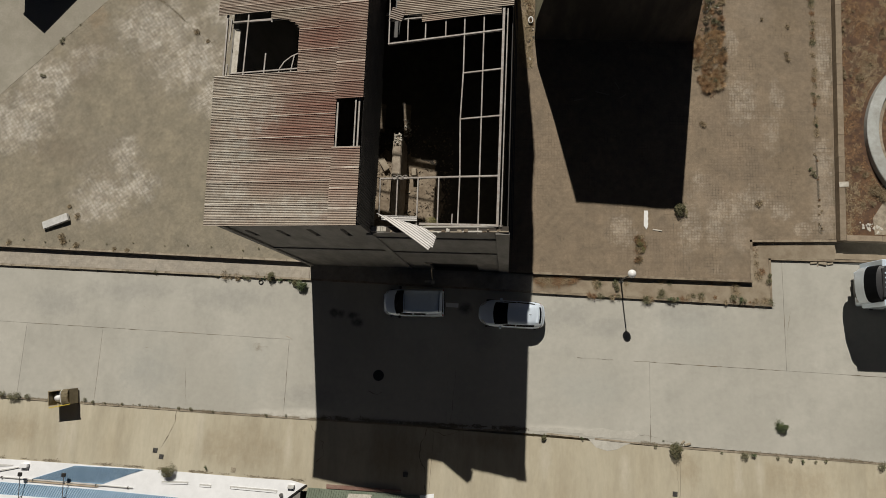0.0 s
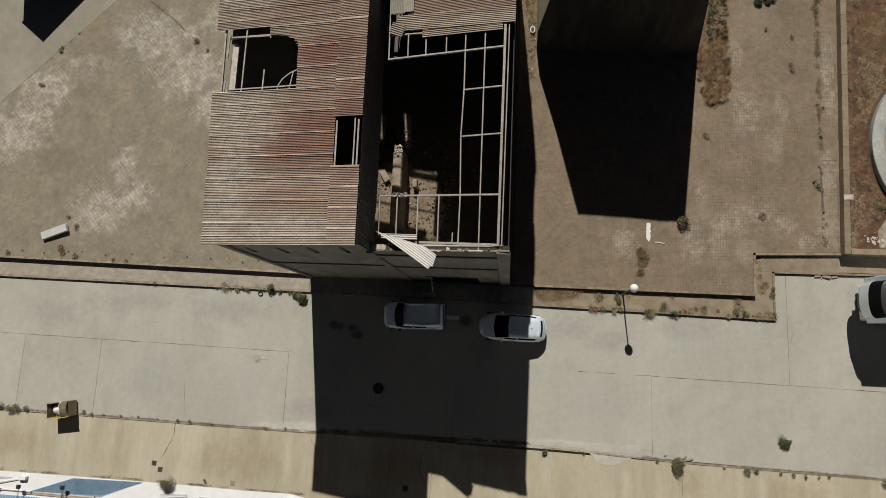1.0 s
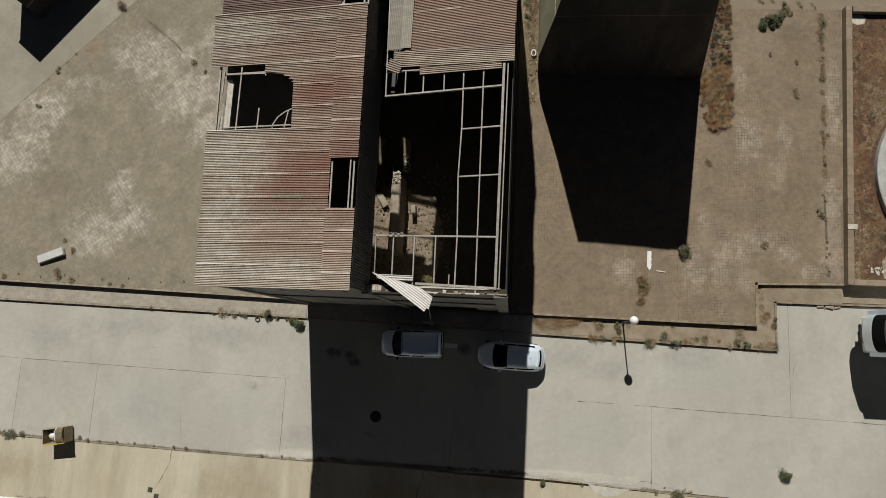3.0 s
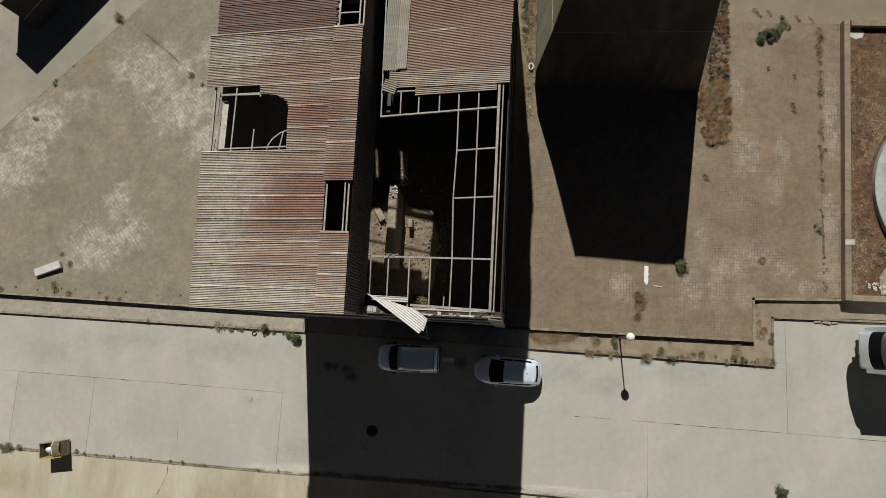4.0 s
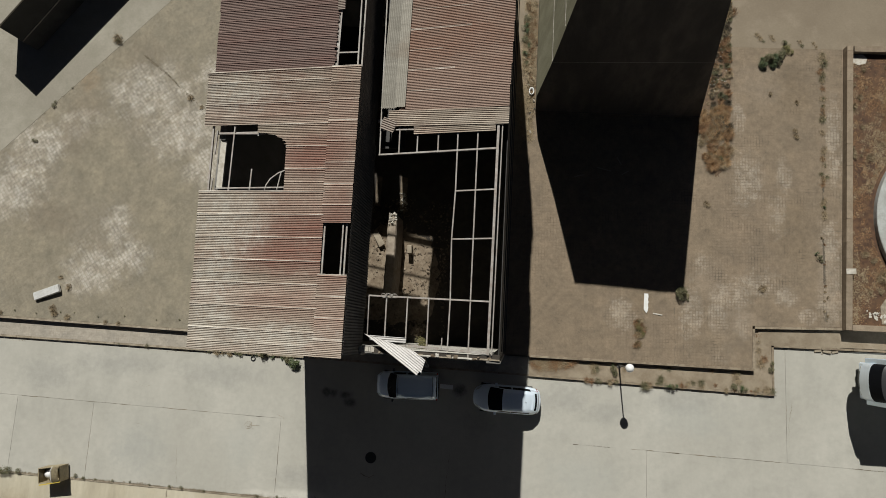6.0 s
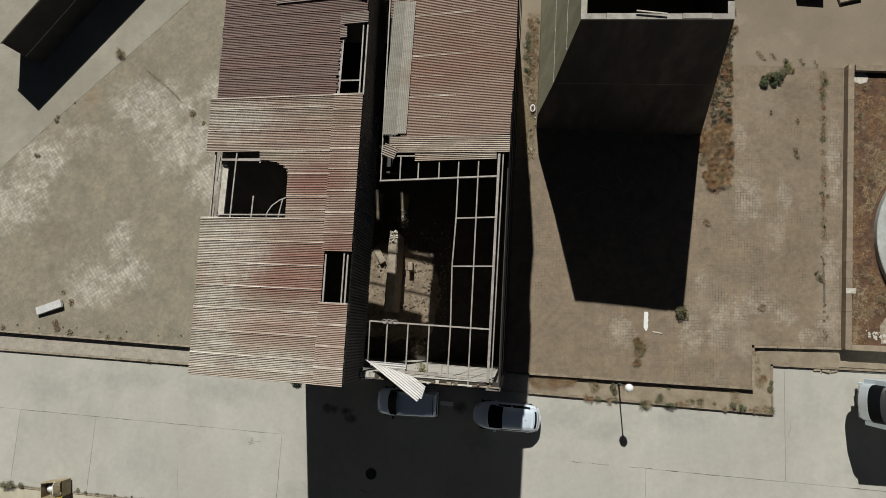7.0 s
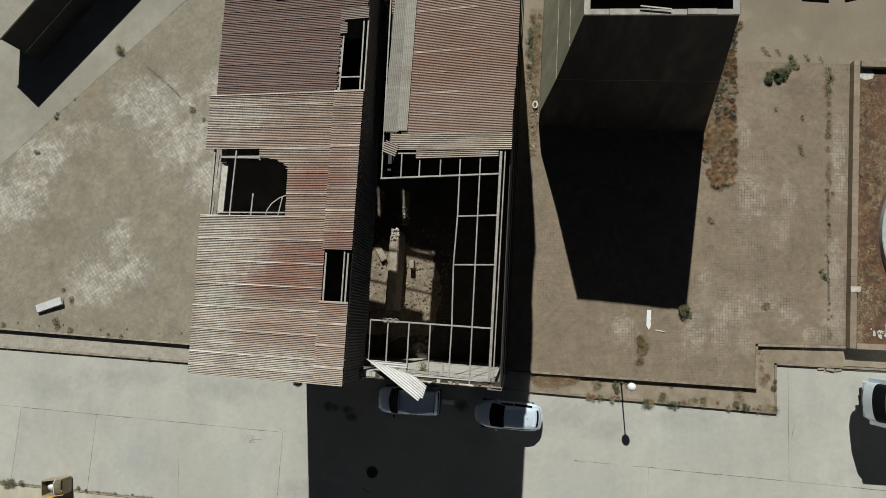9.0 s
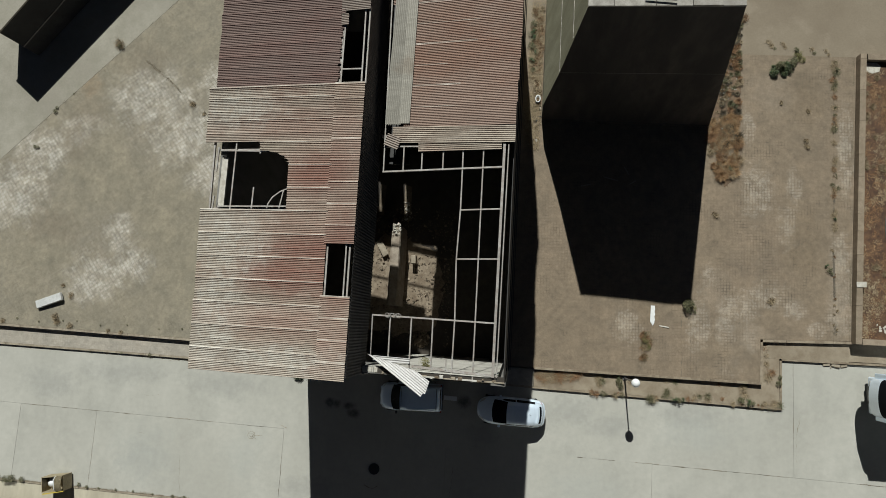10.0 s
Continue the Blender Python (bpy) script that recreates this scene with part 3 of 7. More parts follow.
def wall(axis, at, thick, a0, a1, z0, z1, openings=()):
    """A wall of boxes along x or y with rectangular openings (a0, a1, z0, z1) right through it."""
    bm = bmesh.new()
    aa = sorted({a0, a1, *[v for o in openings for v in o[:2]]})
    zz = sorted({z0, z1, *[v for o in openings for v in o[2:]]})
    for i in range(len(aa) - 1):
        for k in range(len(zz) - 1):
            ca, cz = (aa[i] + aa[i + 1]) / 2, (zz[k] + zz[k + 1]) / 2
            if any(o[0] < ca < o[1] and o[2] < cz < o[3] for o in openings):
                continue
            if axis == "x":
                box(bm, aa[i], aa[i + 1], at, at + thick, zz[k], zz[k + 1])
            else:
                box(bm, at, at + thick, aa[i], aa[i + 1], zz[k], zz[k + 1])
    bmesh.ops.remove_doubles(bm, verts=bm.verts, dist=0.0005)
    seen = {}
    for f in list(bm.faces):
        key = tuple(round(v, 3) for v in f.calc_center_median())
        if key in seen:
            bmesh.ops.delete(bm, geom=[f, seen.pop(key)], context="FACES_ONLY")
        else:
            seen[key] = f
    return bm


# ---- ground ----
rnd = random.Random(7)
EDGE_Y = -13.55


def edge_y(x):
    """Far edge of the street, above the lower premises."""
    return -14.62 if x < -4.1 else -16.5


bm = bmesh.new()
xs = [-2500, -600, -200, -60, -36, -20, -4.2, -4.0, 20, 40, 60, 200, 600, 2500]
grid = {}
for i, x in enumerate(xs):
    for j, (y, d) in enumerate(((-2500, -5.0), (-300, -5.0), (-60, -5.0), (EDGE_Y - 0.12, -5.0), (EDGE_Y - 0.1, -0.2), (0, -0.2), (40, -0.2), (300, -0.2), (2500, -0.2))):
        edge = edge_y(x) - EDGE_Y if abs(y - EDGE_Y) < 1 else 0.0
        grid[i, j] = bm.verts.new((x, y + edge, gz(x) + d))
for i in range(len(xs) - 1):
    for j in range(8):
        bm.faces.new((grid[i, j], grid[i + 1, j], grid[i + 1, j + 1], grid[i, j + 1]))
setting("ground", bm, EARTH, "bare packed earth under and round the old works", "ground")


def kerb_y(x):
    """Street side of the pavement."""
    return -1.02 - 0.0125 * (x + 13) if x < 0 else -1.33 - 0.021 * (x - 2)


def gutter_y(x):
    """Line where the roadway meets the stained shoulder."""
    return float(np.interp(x, (-60, -33.5, -18, -4.5, 2, 11.3, 24, 60), (-9.2, -9.6, -9.97, -10.2, -10.2, -10.7, -11.1, -12.2)))


def joint_y(x):
    return -4.62 - 0.0215 * (x + 33)


road = thing("road", 0, 0, 0, "wide sunlit concrete roadway of large cast slabs", "road", kind="structure")
g = 0.006
cuts_up = [-60, -36, 18.2, 38, 60]
cuts_low = [-60, -45, -32.4, -27.0, -14.1, -3.4, 9.6, 24.5, 36, 48, 60]
for cuts, hi, lo in ((cuts_up, kerb_y, joint_y), (cuts_low, joint_y, gutter_y)):
    for a, b in zip(cuts, cuts[1:]):
        top = g if hi is kerb_y or not -14.2 < a < 0 else -g + 0.001
        o = [(a + g, lo(a) + g), (b - g, lo(b) + g), (b - g, hi(b) - top), (a + g, hi(a) - top)]
        dz = rnd.uniform(-0.004, 0.004)
        if hi is kerb_y and a >= 18.2:
            o = [(a + g, lo(a) + g), (b - g, lo(b) + g), (b - g, 1.42), (a + g, 1.38)]
        elif a == -36:
            o = [(a + g, lo(a) + g), (b - g, lo(b) + g), (b - g, 1.38), (17.45, 1.38), (17.42, kerb_y(17.4) - g), (2, kerb_y(2) - g), (-0.01, kerb_y(-0.01) - g), (a + g, kerb_y(a) - g)]
            dz = 0.0
        elif -14.2 < a < 0 and hi is joint_y:
            dz = -0.001
        part("concrete_slab", slab(o, dz, 0.18), ROAD, road)
shoulder = thing("road_shoulder", 0, 0, 0, "sloping concrete shoulder with rusty brown run-off stains", "road", kind="structure")
cuts = [-60, -45, -4.35, 11.3, 27, 42, 60]
for a, b in zip(cuts, cuts[1:]):
    o = [(a + g, edge_y(a + 0.1)), (b - g, edge_y(b - 0.1)), (b - g + 0.2, gutter_y(b) - 0.13), (a + g + 0.2, gutter_y(a) - 0.13)]
    part("concrete_slab", slab(o, -0.03 + rnd.uniform(-0.004, 0.004), 0.15), SHOULDER, shoulder)
gutter = thing("gutter_kerb", 0, 0, 0, "low broken concrete kerb between roadway and shoulder", "kerb", kind="structure")
x = -60.0
while x < 60:
    w = rnd.uniform(0.95, 1.1)
    if not (-4.3 < x < -3.4 or 4.4 < x < 6.0 or 0.4 < x < 1.6):
        o = [(x, gutter_y(x) - 0.115), (x + w - 0.012, gutter_y(x + w) - 0.115), (x + w - 0.012, gutter_y(x + w) - 0.005), (x, gutter_y(x) - 0.005)]
        part("kerb_stone", slab(o, 0.004 + rnd.uniform(-0.008, 0.008), 0.15), KERB, gutter)
    x += w

# pavements: a strip of pavers behind kerb stones, a step below the yards
pave = thing("pavement", 0, 0, 0, "narrow raised concrete pavement along the street", "pavement", kind="structure")


def strip(name, pts_low, pts_high, dz, thick, mat, parent):
    part(name, slab(pts_low + pts_high[::-1], dz, thick), mat, parent)


YW = lambda x: 0.16 - 0.0165 * (x + 13)
YE = lambda x: -0.1 - 0.004 * (x - 2)
strip("paving", [(-60, kerb_y(-60) + 0.14), (-13.02, kerb_y(-13) + 0.14)], [(-60, YW(-60)), (-13.02, YW(-13))], 0.14, 0.4, STRIP, pave)
strip("paving", [(-13.0, -0.88), (2.0, -1.19)], [(-13.0, 0.1), (2.0, -0.1)], 0.14, 0.4, STRIP, pave)
part("paving", slab([(2.02, -1.19), (17.3, kerb_y(17.3) + 0.14), (17.3, 1.54), (21.9, 1.6), (60, 1.8), (60, 3.2), (21.9, 2.7), (16.2, 2.52), (16.12, -0.13), (2.02, -0.1)], 0.15, 0.4), PAVE_E, pave)


def stones(p, q, w, dz, thick, mat, parent, name, size=1.0):
    """A row of kerb stones from p to q, w wide to the left of the way."""
    p, q = Vector(p), Vector(q)
    d = q - p
    n = max(1, round(d.length / size))
    side = Vector((-d.y, d.x)).normalized() * w
    for i in range(n):
        a, b = p + d * (i / n), p + d * ((i + 1) / n) - d.normalized() * 0.012
        k = rnd.uniform(-0.008, 0.008)
        part(name, slab([(a.x, a.y), (b.x, b.y), (b.x + side.x, b.y + side.y), (a.x + side.x, a.y + side.y)], dz + k, thick), mat, parent)


stones((-42, kerb_y(-42)), (-13, kerb_y(-13)), 0.135, 0.15, 0.4, KERB, pave, "kerb_stone")
stones((-13, kerb_y(-13)), (2, kerb_y(2)), 0.135, 0.15, 0.4, KERB, pave, "kerb_stone")
stones((2, kerb_y(2)), (17.45, kerb_y(17.45)), 0.135, 0.158, 0.4, KERB_E, pave, "kerb_stone")
stones((17.45, kerb_y(17.45)), (17.45, 1.4), 0.135, 0.158, 0.4, KERB_E, pave, "kerb_stone")
stones((17.45, 1.4), (40, 1.55), 0.135, 0.158, 0.4, KERB_E, pave, "kerb_stone")

# the pavement climbs towards the planter
bm = bmesh.new()
low, high = [], []
for x, y0, y1, d in ((16.28, 1.5, 2.5, 0.0), (16.7, 1.5, 2.54, 0.15), (19.0, 1.5, 2.6, 0.17), (21.5, 1.52, 2.68, 0.17)):
    low.append([bm.verts.new((x, y0, gz(x) + 0.115)), bm.verts.new((x, y1, gz(x) + 0.115))])
    high.append([bm.verts.new((x, y0, gz(x) + 0.155)), bm.verts.new((x, y1, gz(x) + 0.155 + d * 0.6))])
for k in range(3):
    bm.faces.new((high[k][0], high[k + 1][0], high[k + 1][1], high[k][1]))
    bm.faces.new((low[k][0], low[k][1], low[k + 1][1], low[k + 1][0]))
    bm.faces.new((low[k][0], low[k + 1][0], high[k + 1][0], high[k][0]))
    bm.faces.new((low[k][1], high[k][1], high[k + 1][1], low[k + 1][1]))
bm.faces.new((low[0][0], high[0][0], high[0][1], low[0][1]))
bm.faces.new((low[3][0], low[3][1], high[3][1], high[3][0]))
part("pavement_slab", bm, PAVE_E, pave)
# yards
yard_w = thing("yard_west", 0, 0, 0, "dusty paved yard with pale worn patches and cracked joints", "yard", kind="structure")
J0, J1 = Vector((-40.0, 8.05)), Vector((-17.0, 32.2))
dj = (J1 - J0).normalized()
part("yard_slab", slab([(-13.0, YW(-13) + 0.16), (-13.0, 46), (-11.9, 46), (J1.x, J1.y), (J0.x, J0.y), (-46, YW(-46) + 1.8), (-46, YW(-46) + 0.16)], 0.41, 0.5), YARD_W, yard_w)
part("yard_slab", slab([(J0.x - 0.006, J0.y + 0.004), (J1.x - 0.006, J1.y + 0.004), (-14, 60), (-60, 60), (-60, 1.85 + YW(-46)), (-46.006, 1.85 + YW(-46))], 0.415, 0.5), BAND_CONC, yard_w)
side = Vector((-dj.y, dj.x)) * 0.2
for k in range(17):
    p, q = J0 + (J1 - J0) * (k / 17), J0 + (J1 - J0) * ((k + 1) / 17) - dj * 0.02
    part("edge_course", slab([(p.x, p.y), (q.x, q.y), (q.x + side.x, q.y + side.y), (p.x + side.x, p.y + side.y)], 0.419 + rnd.uniform(-0.002, 0.002), 0.1), BAND_CONC, yard_w)
wall_w = thing("yard_edge", 0, 0, 0, "low concrete retaining edge of the yard", "kerb", kind="structure")
stones((-42, YW(-42)), (-13.02, YW(-13)), 0.15, 0.45, 0.6, KERB, wall_w, "edge_stone", 1.5)
stones((2.0, YE(2)), (16.15, YE(16.15)), 0.15, 0.44, 0.6, KERB_E, wall_w, "edge_stone", 1.5)
stones((16.15, YE(16.15)), (16.2, 2.5), 0.15, 0.44, 0.6, KERB_E, wall_w, "edge_stone", 1.3)
stones((16.2, 2.5), (21.9, 2.7), 0.15, 0.44, 0.6, KERB_E, wall_w, "edge_stone", 1.4)
yard_e = thing("yard_east", 0, 0, 0, "brown paved yard with weeds in its joints", "yard", kind="structure")
part("yard_slab", slab([(0.3, -0.0), (16.0, -0.0), (16.05, 2.66), (20.45, 2.8), (20.75, 21.5), (12.9, 21.5), (0.3, 21.5)], 0.41, 0.5), YARD_E, yard_e)
part("edge_strip", slab([(20.455, 2.8), (21.53, 2.86), (22.2, 21.5), (20.755, 21.5)], 0.412, 0.5), YARD_E, yard_e)
part("yard_slab", slab([(0.3, 21.5), (60, 21.5), (60, 60), (0.3, 60)], 0.411, 0.5), DUSTY, yard_e)

# ---- the derelict hall ----
hall = thing("derelict_hall", -6.3, 0, 0, "tall derelict works hall with torn corrugated roofs over grey plaster walls", "building")
HX = -6.3


def hpart(name, bm, mat, parent=None, label="", smooth=False):
    """A part of the hall, given in world coordinates."""
    bmesh.ops.translate(bm, verts=bm.verts, vec=(-HX, 0, 0))
    return part(name, bm, mat, parent or hall, label, smooth)


def left_z(x, y):
    return 15.98 + 0.125 * (x + 6.2) + 0.035 * y


def right_z(x, y):
    return 13.97 + 0.175 * (x + 1.82) + 0.09 * (y - 2.72)


def gable(bm):
    """Drops the head of the low wall with the roof's fall to the west."""
    for v in bm.verts:
        if v.co.z > 13:
            v.co.z -= 0.125 * (0.3 - v.co.x)
    return bm


slits = [(-12.3, -12.05, 11.8, 13.2), (-10.66, -10.42, 11.8, 13.5), (-9.06, -8.82, 12.1, 13.8), (-7.42, -7.18, 12.3, 14.1)]
north = 22.4
hpart("south_wall", wall("x", 0.05, 0.3, -12.95, -6.15, -0.6, 15.05, slits), PLASTER)
hpart("south_wall", gable(wall("x", 0.05, 0.3, -6.15, 0.05, -1.0, 14.05, [(-4.6, -1.6, -0.8, 3.1)])), PLASTER)
hpart("west_wall", wall("y", -12.95, 0.3, 0.352, north, -0.6, 15.0), PLASTER)
far = 23.5
bm = wall("y", 0.265, 0.035, 0.05, far, -1.0, 13.7)
for v in bm.verts:
    if v.co.z > 13:
        v.co.z = right_z(0.1, v.co.y) - 0.4
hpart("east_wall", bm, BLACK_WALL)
# unseen wall; its slits and height are set by where sun falls inside
hpart("north_wall", wall("x", north, 0.3, -12.95, 0.18, -1.0, 16.4, [(-10.18, -10.02, 12.1, 14.5), (-8.46, -8.3, 12.1, 14.5)]), PLASTER)
hpart("north_wall", wall("x", far, 0.2, -6.1, 0.3, -1.0, 14.9), PLASTER)
hpart("west_wall", wall("y", -6.2, 0.15, north + 0.3, far, -1.0, 14.6), PLASTER)
hpart("string_course", boxbm(-12.98, -6.3, -0.03, 0.05, 8.0, 8.22, bevel=0.015), PLASTER)
hpart("string_course", boxbm(-6.1, -0.25, -0.03, 0.05, 12.0, 12.25, bevel=0.015), PLASTER)
hpart("string_course", boxbm(-6.1, -0.25, -0.03, 0.05, 7.55, 7.8, bevel=0.015), PLASTER)
hpart("pier", boxbm(-0.25, 0.38, -0.06, 0.05, -1.0, 14.0, bevel=0.015), PLASTER)
hpart("pier", boxbm(-6.32, -6.0, -0.05, 0.05, -1.0, 13.2, bevel=0.015), PLASTER)
hpart("pier", boxbm(-13.0, -12.7, -0.05, 0.05, -0.6, 15.0, bevel=0.015), PLASTER)
for x, w in ((0.34, 0.05), (0.42, 0.05), (0.5, 0.04)):
    hpart("wall_rail", boxbm(x, x + w, 0.4, north, 11.0 - 6 * (x - 0.34), 11.08 - 6 * (x - 0.34)), BLACK_WALL)
# plain dark leaf that fills the opening
hpart("door_leaf", boxbm(-4.6, -1.6, 0.2, 0.26, -0.8, 3.1, bevel=0.01), DARK, label="dark leaf filling the doorway")
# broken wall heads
hpart("wall_head", gable(boxbm(-5.45, 0.33, 0.07, 0.33, 14.03, 14.056)), HALL_FLOOR, label="dark broken head of the wall")
x = -6.08
while x < 0.3:
    w = rnd.uniform(0.07, 0.24)
    a = 0.055 + rnd.uniform(-0.02, 0.06)
    if x < -5.5:
        hpart("wall_head", gable(boxbm(x, x + w - 0.01, 0.1, 0.33, 14.03, 14.06 + rnd.uniform(0.0, 0.04), bevel=0.02)), LIMEWASH)
    elif rnd.random() < (0.75 if x > -3.2 else 0.45):
        st = boxbm(x, min(x + w, 0.36), a, a + rnd.uniform(0.06, 0.17), 14.02, 14.06 + rnd.uniform(0.0, 0.09), bevel=0.02)
        for v in st.verts:
            v.co += Vector((rnd.uniform(-0.02, 0.02), rnd.uniform(-0.025, 0.025), rnd.uniform(-0.01, 0.015)))
        hpart("wall_head", gable(st), rnd.choice((RUBBLE, RUBBLE, KERB, WHITEWASH)))
    x += w + (0.0 if x < -5.5 else rnd.uniform(0.0, 0.14))
x = -3.5
while x < 0.3:
    w = rnd.uniform(0.5, 1.1)
    hpart("wall_head", gable(boxbm(x, min(x + w - 0.02, 0.34), 0.05 + rnd.uniform(-0.01, 0.015), 0.115 + rnd.uniform(-0.02, 0.02), 14.03, 14.075 + rnd.uniform(0, 0.02), bevel=0.012)), rnd.choice((WHITEWASH, KERB)))
    x += w
hpart("wall_head", gable(boxbm(-3.6, -0.2, 0.27, 0.33, 14.03, 14.1, bevel=0.015)), WHITEWASH, label="pale lime edge along the wall head")
hpart("inner_plaster", gable(boxbm(-6.0, 0.05, 0.352, 0.38, 0.4, 14.0)), WHITEWASH, label="whitewashed inner face of the wall")
# floor in the shade-dark colour
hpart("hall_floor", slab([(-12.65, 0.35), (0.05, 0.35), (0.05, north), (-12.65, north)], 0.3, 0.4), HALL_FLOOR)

roof_l = part("roof", boxbm(-13.2 - HX, -6.25 - HX, 0.3, 0.42, 14.62, 14.74), STEEL, hall, "rusty corrugated lean-to roof with torn holes")
TILT_X = math.degrees(math.atan(0.125))


def torn(base, size):
    r = random.Random(int(base * 100) + 5)
    knots = [r.uniform(-size, size) for _ in range(12)]
    return lambda y: base + knots[int(y * 9) % 12]


SH = 1.005
for k in range(13):
    y0 = -0.15 + k * SH
    x0, x1, cut = -13.4 + rnd.uniform(-0.02, 0.02) - 0.012 * k, -7.3, None
    if k in (7, 8):
        x0 = -9.32 - 0.03 * (k - 7)
    if k == 9:
        x0 = -10.8
        cut = lambda y: (max(0.0, 1.45 * math.sqrt(max(0.0, 1 - (y / 0.62) ** 2)) + 0.05 * math.sin(41 * y) + 0.04 * math.sin(87 * y)), 3.5)
    if k == 12:
        SH = 0.5
    me = wave_mesh("roof_sheet", x1 - x0, SH + 0.03, 0.0745, 0.0135, SHEET, cut, seg=8, lip_mat=SHEET_LIP, lips=((0.5, rnd.uniform(0.012, 0.03)), (SH + 0.03, 0.045)))
    shared("roof_sheet", me, roof_l, Matrix.Translation((x0 - HX, y0, left_z(x0, y0))) @ pose(0, 0, 0, 2.0, -TILT_X, rnd.uniform(-0.12, 0.12)))
for y0, y1 in ((-0.15, 0.6), (0.6, 1.5), (1.5, 2.4), (2.4, 3.3), (5.5, 6.3), (6.3, 7.2), (7.2, 8.15), (8.15, 9.1), (9.1, 10.0), (10.0, 10.95), (10.95, 11.75), (11.75, 12.42)):
    me = wave_mesh("roof_sheet", 1.32 + 0.004 * y0, y1 - y0 + 0.03, 0.0745, 0.0135, SHEET, seg=8, lip=0.03, lip_mat=SHEET_LIP)
    shared("roof_sheet", me, roof_l, Matrix.Translation((-7.44 - HX, y0, left_z(-7.44, y0) + 0.025)) @ pose(0, 0, 0, 2.0, -TILT_X, rnd.uniform(-0.2, 0.2)))
for k in range(20):
    y0 = 12.36 + 0.505 * k
    # sheets north of y 18 are unseen; gap sized to admit the sun patch
    x1 = -7.3 if y0 < 15.4 else (-6.1 if k < 11 or k == 19 else (-6.95 if k < 12 else -10.85))
    t = torn(x1 + 13.25 + 0.013 * k, 0.1) if y0 < 15.4 or x1 < -6.5 else None
    w0 = rnd.uniform(-0.03, 0.03)
    me = wave_mesh("roof_sheet", x1 + 13.25, 0.53, 0.076, 0.0125, SHEET_DARK, (lambda y, t=t, w=w0: (w, t(y))) if t else (lambda y, w=w0: (w, 7.15)), seg=8, lip=0.026)
    shared("roof_sheet", me, roof_l, Matrix.Translation((-13.25 - HX, y0, left_z(-13.25, y0) - 0.04)) @ pose(0, 0, 0, 2.0, -TILT_X, rnd.uniform(-0.25, 0.25)))
for x0, y0, l, w, a, mat in ((-10.6, 16.8, 3.25, 0.25, 1.4, SHEET_WORN), (-7.55, 17.12, 1.4, 0.42, -19.5, SHEET_DARK), (-7.36, 15.0, 0.34, 0.5, 2.0, SHEET_WORN), (-7.42, 15.5, 0.25, 0.22, 8.0, SHEET_DARK), (-7.38, 15.62, 1.32, 0.5, 1.0, SHEET_WORN)):
    me = wave_mesh("roof_sheet", l, w, 0.076, 0.0125, mat, seg=8)
    shared("roof_sheet", me, roof_l, Matrix.Translation((x0 - HX, y0, left_z(x0, y0) + 0.03)) @ pose(0, 0, 0, 2.0, -TILT_X, a))
# purlins, rafters and rails under the sheets
for x, a, b in ((-13.1, 0.1, 17.8), (-11.1, 0.1, 6.9), (-11.1, 9.95, 17.8), (-9.25, 0.1, 17.8), (-7.3, 0.1, 17.8), (-6.3, 0.1, 17.8)):
    bm = bmesh.new()
    bar(bm, (x - HX, a, left_z(x, a) - 0.15), (x - HX, b, left_z(x, b) - 0.15), 0.07, 0.1)
    part("purlin", bm, STEEL, roof_l)
for y in (2.9, 6.95, 9.6, 12.3, 17.6, 19.6, north - 0.2):
    bm = bmesh.new()
    bar(bm, (-12.9 - HX, y, left_z(-12.9, y) - 0.2), (-6.25 - HX, y, left_z(-6.25, y) - 0.2), 0.07, 0.12)
    part("rafter", bm, STEEL, roof_l)
for p, q in (((-12.05, 6.85), (-11.98, 9.9)), ((-12.75, 9.55), (-10.5, 9.5)), ((-10.78, 9.4), (-10.75, 9.95)), ((-12.7, 7.03), (-8.95, 7.07)), ((-11.0, 6.95), (-10.97, 7.9)), ((-6.45, 3.2), (-6.45, 5.6)),
             ((-6.28, 12.4), (-6.3, 15.8)), ((-6.1, 12.4), (-6.1, 15.8)), ((-7.23, 12.4), (-7.19, 15.4)), ((-7.25, 13.07), (-6.3, 13.05)), ((-12.95, 6.9), (-12.9, 7.5)), ((-12.9, 8.6), (-12.85, 9.7))):
    bm = bmesh.new()
    bar(bm, (p[0] - HX, p[1], left_z(*p) - 0.08), (q[0] - HX, q[1], left_z(*q) - 0.08), 0.06, 0.06)
    part("rail", bm, STEEL, roof_l)
bm = bmesh.new()
box(bm, -12.78 - HX, -12.5 - HX, 7.1, 9.3, 15.06, 15.16)
part("gutter_board", bm, LIMEWASH, roof_l, "pale board along the torn eave")
bm = bmesh.new()
pts = [(-10.35, 6.95), (-10.3, 7.2), (-10.1, 7.5), (-9.75, 7.75), (-9.35, 7.9)]
for p, q in zip(pts, pts[1:]):
    bar(bm, (p[0] - HX, p[1], left_z(*p) - 0.25), (q[0] - HX, q[1], left_z(*q) - 0.25), 0.05, 0.05)
bar(bm, (-9.75 - HX, 7.0, left_z(-9.75, 7) - 0.25), (-9.6 - HX, 7.8, left_z(-9.6, 7.8) - 0.25), 0.05, 0.05)
part("bent_bar", bm, STEEL, roof_l)
# cladding down from the high eave, its shade put into the colour
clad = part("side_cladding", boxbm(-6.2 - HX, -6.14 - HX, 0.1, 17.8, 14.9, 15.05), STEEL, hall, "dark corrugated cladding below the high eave")
